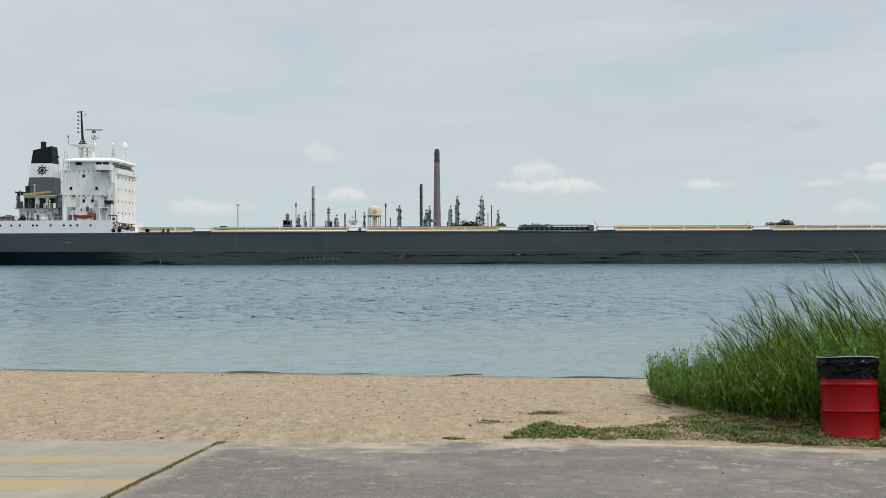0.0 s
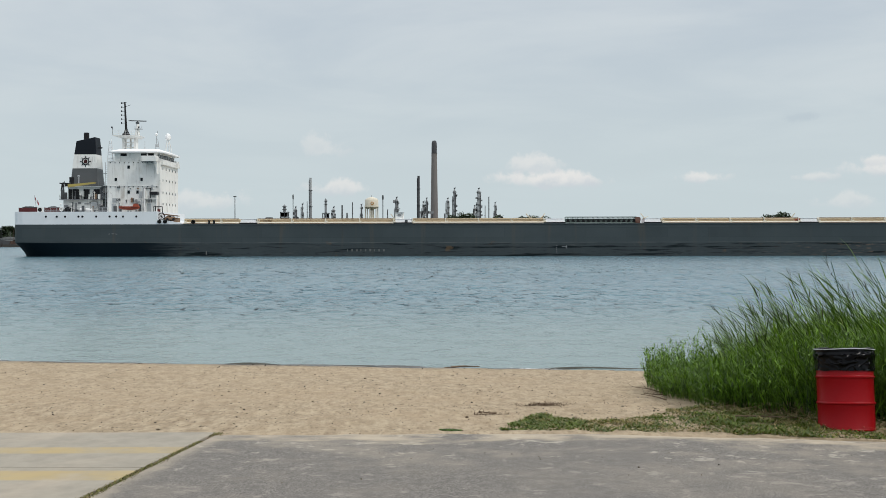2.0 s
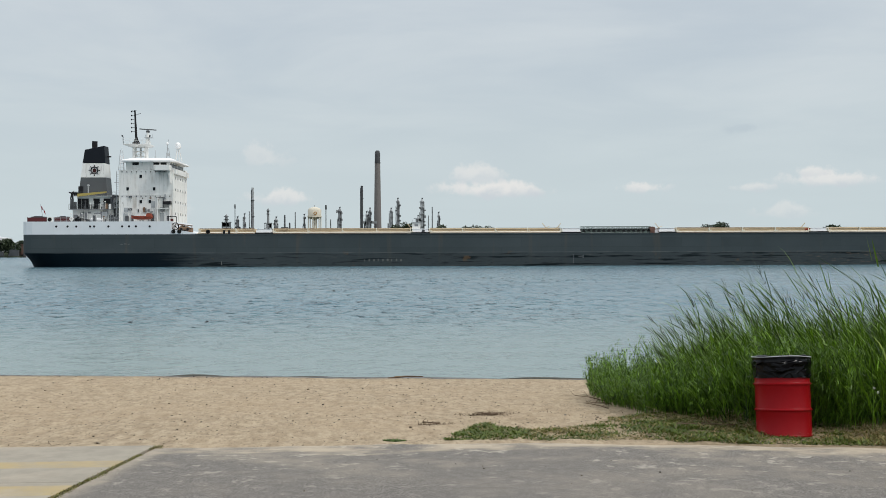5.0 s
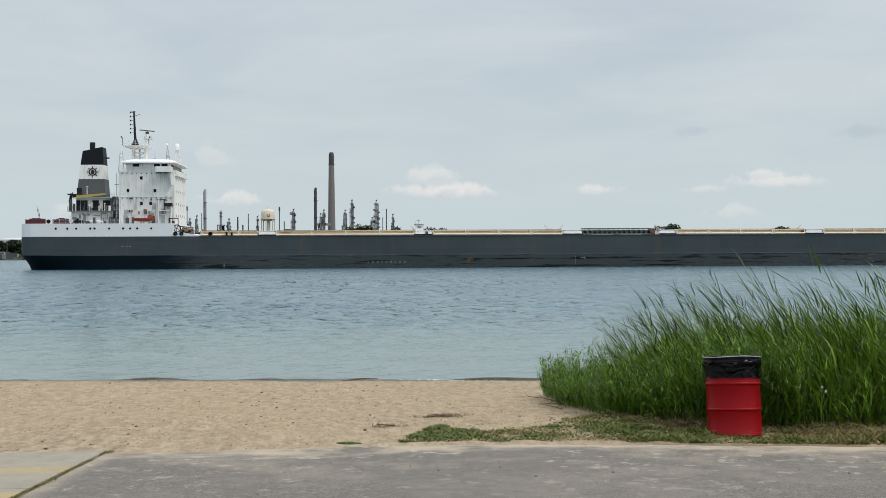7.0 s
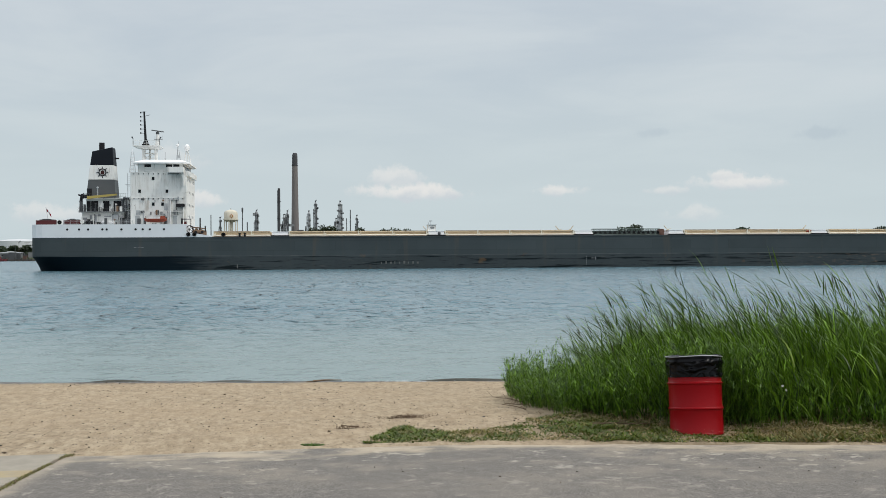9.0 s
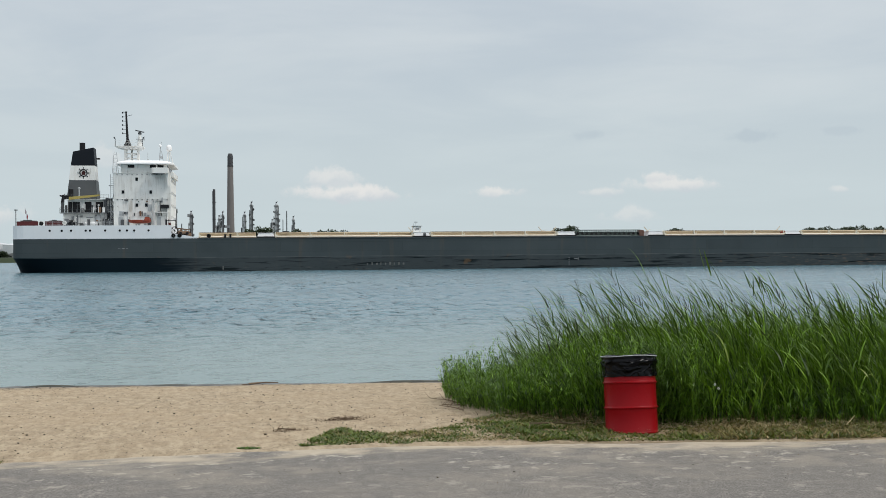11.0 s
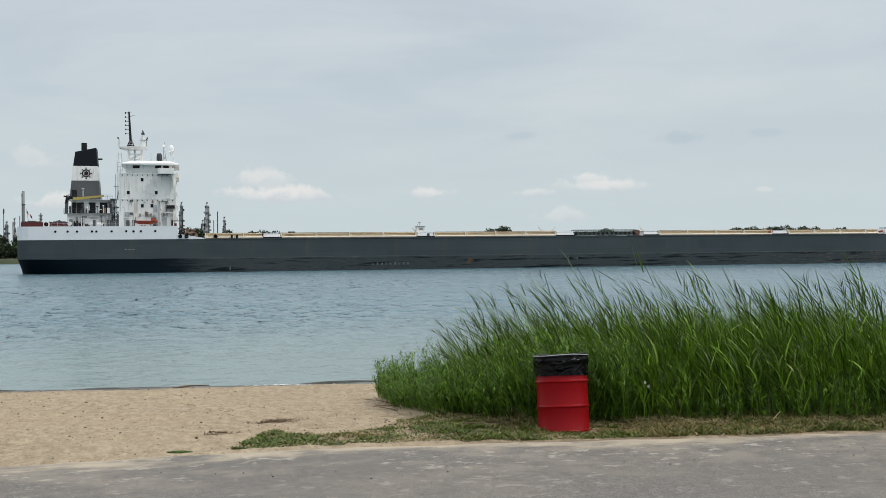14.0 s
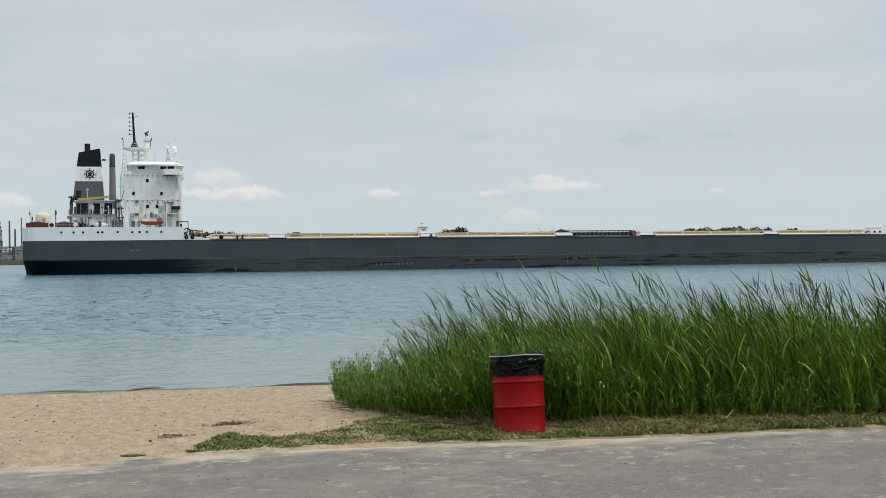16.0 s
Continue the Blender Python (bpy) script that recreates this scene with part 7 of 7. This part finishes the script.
def build_refinery():
    k = 1892.0
    cols = ((-7.69, 1.73, 6.0), (-7.33, 1.89, 3.4), (-5.68, 1.73, 5.3), (-4.21, 1.86, 3.4), (-2.33, 2.24, 6.6), (-0.90, 2.01, 4.0), (-0.72, 2.21, 4.7),
            (0.41, 2.20, 5.6), (0.77, 2.73, 5.4), (2.07, 2.72, 7.4), (1.85, 1.80, 4.7), (2.95, 1.96, 4.0))
    for i, (b, e, w) in enumerate(cols):
        tower(b, e, w / k * 1300 * 0.95, 1260 + 23 * (i % 4), 200 + i)
    for b, e, w in ((-7.08, 2.06, 1.4), (-5.23, 1.87, 3.0), (-4.97, 1.46, 3.0), (-4.68, 2.03, 1.8), (-2.81, 1.64, 2.0), (2.41, 1.84, 1.5), (2.61, 2.30, 2.0), (0.25, 1.42, 2.6)):
        pole(b, e, w / k * 1300, 1300)
    flare(-7.82, 2.43, 1.4, 1330)
    flare(-3.06, 2.41, 1.7, 1330)
    chimney(-6.90, 3.31, 3.2, 1350, True)
    chimney(-1.15, 3.43, 3.3, 1350, False)
    great_chimney()
    water_tower()
    frame_tower(-8.27, 1.90, 9.4, 1255, 310, False)
    frame_tower(-6.10, 2.23, 7.4, 1240, 311, True)
    # duct between the dark chimney and the great one
    x0, y0 = away(-1.1, 1380)
    x1, y1 = away(-0.35, 1380)
    t = thing("flue_duct", pose(0, 0, FOOT), "grey steel flue duct on trestles beside the chimney", "duct")
    part("duct", Geo().box(x0, x1, y0 - 1.5, y0 + 1.5, 36, 39).box(x0 + 2, x1, y0 - 1.2, y0 + 1.2, 22, 24), M["steel"], t)
    for f in (0.1, 0.5, 0.9):
        x = x0 + (x1 - x0) * f
        part("trestle", Geo().box(x - 0.6, x + 0.6, y0 - 1, y0 + 1, 0, 36), M["steel_dark"], t)
    pipe_racks()
    # lamp mast
    x, y = away(-10.85, 900)
    h = top_at(2.33, 900) - FOOT
    t = thing("lamp_mast", pose(x, y, FOOT), "tall slim steel lamp mast", "lamp mast")
    part("post", Geo().rod((0, 0, 0), (0, 0, h), 0.45, 0.28, 8), M["steel_dark"], t)
    part("lamp_ring", Geo().lathe([(1.3, 0), (1.3, 0.7), (0.3, 0.7), (0.3, 0)], (0, 0, h - 0.8), 10), M["steel_dark"], t)
    x, y = away(-13.7, 680)
    t = thing("lamp_post", pose(x, y, FOOT), "steel lamp post with two arms by the dock", "lamp post")
    part("post", Geo().rod((0, 0, 0), (0, 0, 9.0), 0.2, 0.14, 6), M["steel_dark"], t)
    part("arm", Geo().box(-1.6, 1.6, -0.1, 0.1, 8.9, 9.15), M["steel_dark"], t)


def build_far_bank():
    white = "white storage tank behind the far bank"
    for b, top, reach, w in ((-20.1, 0.76, 1000, 46), (-22.3, 0.55, 1060, 40), (-17.3, 0.58, 1050, 44), (-15.9, 0.80, 1020, 40), (-14.05, 0.79, 960, 36), (-12.2, 0.72, 980, 34), (-10.7, 0.66, 960, 26), (-23.9, 0.7, 1000, 40)):
        drum_tank(b, top, reach, w, white, "tank_white")
    # trees on the bank where gaps beside the ship show them, and tops over the deck
    k = 300
    for b, top, reach, w in ((-22.6, 0.70, 690, 12), (-21.9, 0.72, 690, 11), (-21.3, 0.45, 700, 9), (-18.3, 0.5, 690, 11), (-17.6, 0.55, 700, 12), (-16.9, 0.62, 690, 12), (-16.3, 0.66, 680, 12), (-15.8, 0.45, 690, 9), (-15.2, 0.42, 690, 10),
                              (-14.6, 0.32, 700, 9), (-14.95, 0.44, 690, 10), (-14.25, 0.46, 690, 9), (-13.75, 0.48, 690, 10), (-12.7, 0.42, 690, 9), (-13.2, 0.4, 690, 8), (-12.1, 0.40, 690, 10), (-11.5, 0.25, 690, 8), (-9.9, 0.34, 690, 9), (-9.2, 0.4, 690, 10), (-8.5, 0.3, 690, 8), (-6.9, 0.75, 690, 12), (-19.4, 0.55, 660, 9), (-20.5, 0.6, 662, 9), (-19.95, 0.5, 662, 8), (-18.9, 0.6, 664, 10), (-8.1, 0.52, 676, 11), (-7.7, 0.64, 676, 12), (-7.3, 0.60, 676, 11), (-8.5, 0.48, 664, 9)):
        far_tree(b, top, reach, w, k)
        k += 1
    for b, top, reach, w in ((0.65, 1.45, 860, 19), (1.1, 1.56, 860, 21), (1.55, 1.50, 860, 19), (3.15, 1.40, 860, 18), (4.35, 1.30, 860, 19), (4.9, 1.36, 860, 21), (5.6, 1.28, 860, 22), (17.2, 1.33, 860, 19), (17.75, 1.50, 860, 19),
                              (23.1, 1.24, 860, 19), (29.9, 1.15, 860, 22), (30.7, 1.19, 860, 22), (31.5, 1.17, 860, 22), (32.3, 1.21, 860, 24), (33.1, 1.18, 860, 22), (33.7, 1.14, 860, 19), (35.0, 1.1, 860, 19), (-7.0, 1.26, 860, 13), (-6.6, 1.22, 860, 13), (-8.0, 1.2, 860, 14)):
        far_tree(b, top, reach, w, k)
        k += 1
    # docks, sheds and boats at the water's edge
    for b0, b1, z1 in ((-23.4, -20.9, 1.5), (-20.7, -19.6, 1.0), (-18.2, -17.0, 0.9), (-15.6, -13.4, 1.0), (-10.2, -5.2, 0.9)):
        xa, ya = away(b0, 646)
        xb, yb = away(b1, 646)
        t = thing("dock", pose(0, 0, 0), "dark timber dock wall at the far water's edge", "dock", "docks")
        part("dock_wall", Geo().add([(xa, ya - 3, -1), (xb, yb - 3, -1), (xb, yb + 6, -1), (xa, ya + 6, -1), (xa, ya - 3, z1), (xb, yb - 3, z1), (xb, yb + 6, z1), (xa, ya + 6, z1)], [(0, 1, 5, 4), (1, 2, 6, 5), (2, 3, 7, 6), (3, 0, 4, 7), (4, 5, 6, 7)]), M["dock"], t)
        n = 7
        for i in range(n):
            f = (i + 0.5) / n
            x, y = xa + (xb - xa) * f, ya + (yb - ya) * f - 3.2
            part("pile", Geo().rod((x, y, -1), (x, y, z1 + 1.0), 0.28, n=7), M["dock"], t)

    def shed(bearing, reach, w, d, h, mat, label, roof="shed_grey"):
        x, y = away(bearing, reach)
        t = thing("shed", pose(x, y, FOOT, 0, 0, -bearing), label, "shed", "waterside sheds")
        part("wall", Geo().box(-w / 2, w / 2, 0, d, 0, h), M[mat], t, bevel=0.05)
        part("roof", Geo().side([(-w / 2 - 0.4, h), (w / 2 + 0.4, h), (w / 2 + 0.4, h + 0.3), (0, h + 1.2), (-w / 2 - 0.4, h + 0.3)], -0.4, d + 0.4), M[roof], t)
        for i in range(max(2, int(w / 4))):
            xx = -w / 2 + w * (i + 0.5) / max(2, int(w / 4))
            wn = part("window", Geo().box(xx - 0.7, xx + 0.7, -0.06, 0.04, h * 0.45, h * 0.75), M["steel_dark"], t)
            part("pane", Geo().box(xx - 0.55, xx + 0.55, -0.09, -0.05, h * 0.5, h * 0.7), M["glass"], wn)
    shed(-17.65, 664, 16, 8, 5.6, "shed_brown", "long brown steel shed beside the dock", "shed_brown")
    shed(-20.7, 668, 5, 6, 6.6, "shed_brown", "dark brown narrow building by the dock", "shed_brown")
    shed(-20.2, 662, 9, 6, 3.4, "shed_grey", "low grey waterside shed")
    shed(-14.45, 664, 13, 7, 2.9, "shed_grey", "low grey waterside shed with a pale roof", "tank_white")
    shed(-21.9, 672, 10, 6, 3.2, "shed_grey", "low grey waterside shed")
    shed(-10.9, 690, 10, 6, 3.0, "shed_grey", "low grey waterside shed")

    def boat(bearing, reach, l, hull, label):
        x, y = away(bearing, reach)
        t = thing("moored_boat", pose(x, y, 0, 0, 0, -bearing), label, "boat", "moored boats")
        w = l * 0.3
        lo = [(-l * 0.48, -w * 0.3), (l * 0.3, -w * 0.3), (l * 0.44, 0), (l * 0.3, w * 0.3), (-l * 0.48, w * 0.3)]
        hi = [(-l / 2, -w / 2), (l * 0.3, -w / 2), (l / 2, 0), (l * 0.3, w / 2), (-l / 2, w / 2)]
        part("hull", Geo().prism(lo, hi, -0.3, 1.3), M[hull], t)
        part("cabin", Geo().prism([(-l * 0.25, -w * 0.32), (l * 0.15, -w * 0.32), (l * 0.15, w * 0.32), (-l * 0.25, w * 0.32)], [(-l * 0.22, -w * 0.28), (l * 0.08, -w * 0.28), (l * 0.08, w * 0.28), (-l * 0.22, w * 0.28)], 1.3, 2.9), M[hull], t)
        part("mast", Geo().rod((-l * 0.1, 0, 2.9), (-l * 0.1, 0, 4.6), 0.08, n=5), M["steel_light"], t)
    boat(-15.0, 636, 9, "boat_red", "red workboat moored at the dock")
    boat(-20.75, 636, 5, "shed_grey", "small grey boat moored at the dock")
    boat(-21.15, 636, 6, "steel_light", "small pale boat moored at the dock")
    boat(-17.9, 636, 5, "steel_light", "small white boat moored at the dock")


def plant_clutter():
    """Dense low plant seen only as grey tangle: one joined mass."""
    rng = random.Random(23)
    t = thing("plant_clutter", pose(0, 0, FOOT), "dense grey tangle of low refinery pipes and vessels", "refinery plant", kind="stuff")
    g, d = Geo(), Geo()
    for k in range(420):
        x, y = away(rng.uniform(-10.5, 3.5), rng.uniform(1000, 1180))
        w, h = rng.uniform(0.8, 4.5), rng.uniform(3, 15) * rng.choice((0.6, 1, 1))
        q = g if k % 2 else d
        if k % 3:
            q.box(x - w / 2, x + w / 2, y, y + 2, 0, h)
        else:
            z = rng.uniform(3, 13)
            q.rod((x - 3 * w, y, z), (x + 3 * w, y, z), 0.5, n=5)
    part("pale_gear", g, M["steel"], t, kind="stuff")
    part("dark_gear", d, M["steel_dark"], t, kind="stuff")


def dockside_clutter():
    """Small sheds, stacks, masts and floats crowded along the far water's edge: one joined mass."""
    rng = random.Random(37)
    t = thing("dockside_clutter", pose(0, 0, 0), "jumble of small sheds, stacks and masts along the far dock", "dockside", kind="stuff")
    g = {k: Geo() for k in ("steel_dark", "shed_grey", "tank_white", "shed_brown")}
    for k in range(150):
        b = rng.choice((rng.uniform(-23.6, -18.6), rng.uniform(-18.4, -13.2)))
        x, y = away(b, rng.uniform(648, 672))
        w, h = rng.uniform(0.6, 4.0), rng.uniform(0.8, 3.4)
        q = g[rng.choice(("steel_dark", "steel_dark", "steel_dark", "shed_grey", "shed_brown", "shed_brown") + (("tank_white",) if k % 4 == 0 else ()))]
        q.box(x - w / 2, x + w / 2, y, y + 2, 0.6, FOOT + h)
        if k % 5 == 0:
            q.rod((x, y, FOOT), (x, y, FOOT + rng.uniform(5, 10)), 0.14, 0.08, 5)
    for name, geo in g.items():
        part("dock_gear", geo, M[name], t, kind="stuff")


def far_woods():
    """Scrub and small trees in an unbroken ragged belt along the bank."""
    rng = np.random.default_rng(29)
    n = 13000
    b = rng.uniform(-24.5, -5.0, n)
    reach = 676 + 10 * rng.uniform(size=n)
    tall = np.clip(3.6 + 3.2 * lumps(b * 30, b * 0, 14, 201) + 1.8 * lumps(b * 30, b * 0, 4, 202), 0.8, 8)
    tall = np.where((b > -11.6) & (b < -8.3) | (b > -6.5), tall * 0.3, tall)
    P = np.stack([reach * np.sin(np.radians(b)), reach * np.cos(np.radians(b)), 1.2 + tall * rng.uniform(0, 1, n) ** 0.8], 1)
    t = thing("far_woods", pose(0, 0, 0), "ragged belt of dark green scrub along the far bank", "woods", kind="stuff")
    part("leaf_clumps", raw_mesh("leaf_clumps", [blades(P, rng.uniform(0, 6.28, n), rng.uniform(0.2, 1.5, n), rng.uniform(0.6, 1.4, n), rng.uniform(0.6, 1.3, n), rng.uniform(0, 0.8, n), 2)], [M["tree"]]), M["tree"], t, kind="stuff")


far_woods()
build_refinery()
plant_clutter()
build_far_bank()
dockside_clutter()

# ---- what moves ----
def motions():
    # the ship, steaming to the right at a steady speed
    u = Vector((math.cos(radians(SHIP_TURN)), math.sin(radians(SHIP_TURN)), 0))
    rows = []
    for t, s in ((0, -19.19), (2, -8.22), (4, 2.73), (6, 13.66), (8, 24.58), (10, 35.48), (12, 46.37), (14, 57.26), (16, 68.16)):
        p = u * s
        rows.append((t, pose(p.x, SHIP_Y + p.y, 0, 0, 0, SHIP_TURN)))
    walk(ship, rows)
    # radar scanner, a turn in just under two seconds
    walk(scanner, [(k * 0.4, pose(-62.3, BEAM / 2 - 1.6, 31.4, 0, 0, 7.0 + 74.36 * k)) for k in range(41)])
    # ensign flutters on its staff
    walk(ensign, [(k * 0.4, pose(-87.15, 11.9, 14.0, 0, 14 * math.sin(1.9 * k), 20 * math.sin(1.3 * k + 0.5))) for k in range(41)])
    # the river's ripples drift towards the beach and downstream
    walk(river, [(t, pose(0.22 * t, -0.34 * t, 0)) for t in (0, 4, 8, 12, 16)])
    for i, (w, x, y) in enumerate(shore_waves):
        rows = []
        for k in range(33):
            t = k * 0.5
            s = math.sin(2 * math.pi * t / (4.6 + 0.5 * i) + 1.4 * i)
            rows.append((t, pose(x + 0.05 * t, y - 0.30 * s, 0.012 * s)))
        walk(w, rows)
    # reeds sway, each clump in its own time
    for i, (c, x, y) in enumerate(reed_clumps):
        rows = []
        for k in range(41):
            t = k * 0.4
            a = 1.5 * math.sin(2 * math.pi * t / 2.3 + 0.9 * i) + 0.7 * math.sin(2 * math.pi * t / 1.37 + 2.1 * i)
            rows.append((t, pose(x, y, 1.0, 0.4 * a, -a, 0)))
        walk(c, rows)


motions()
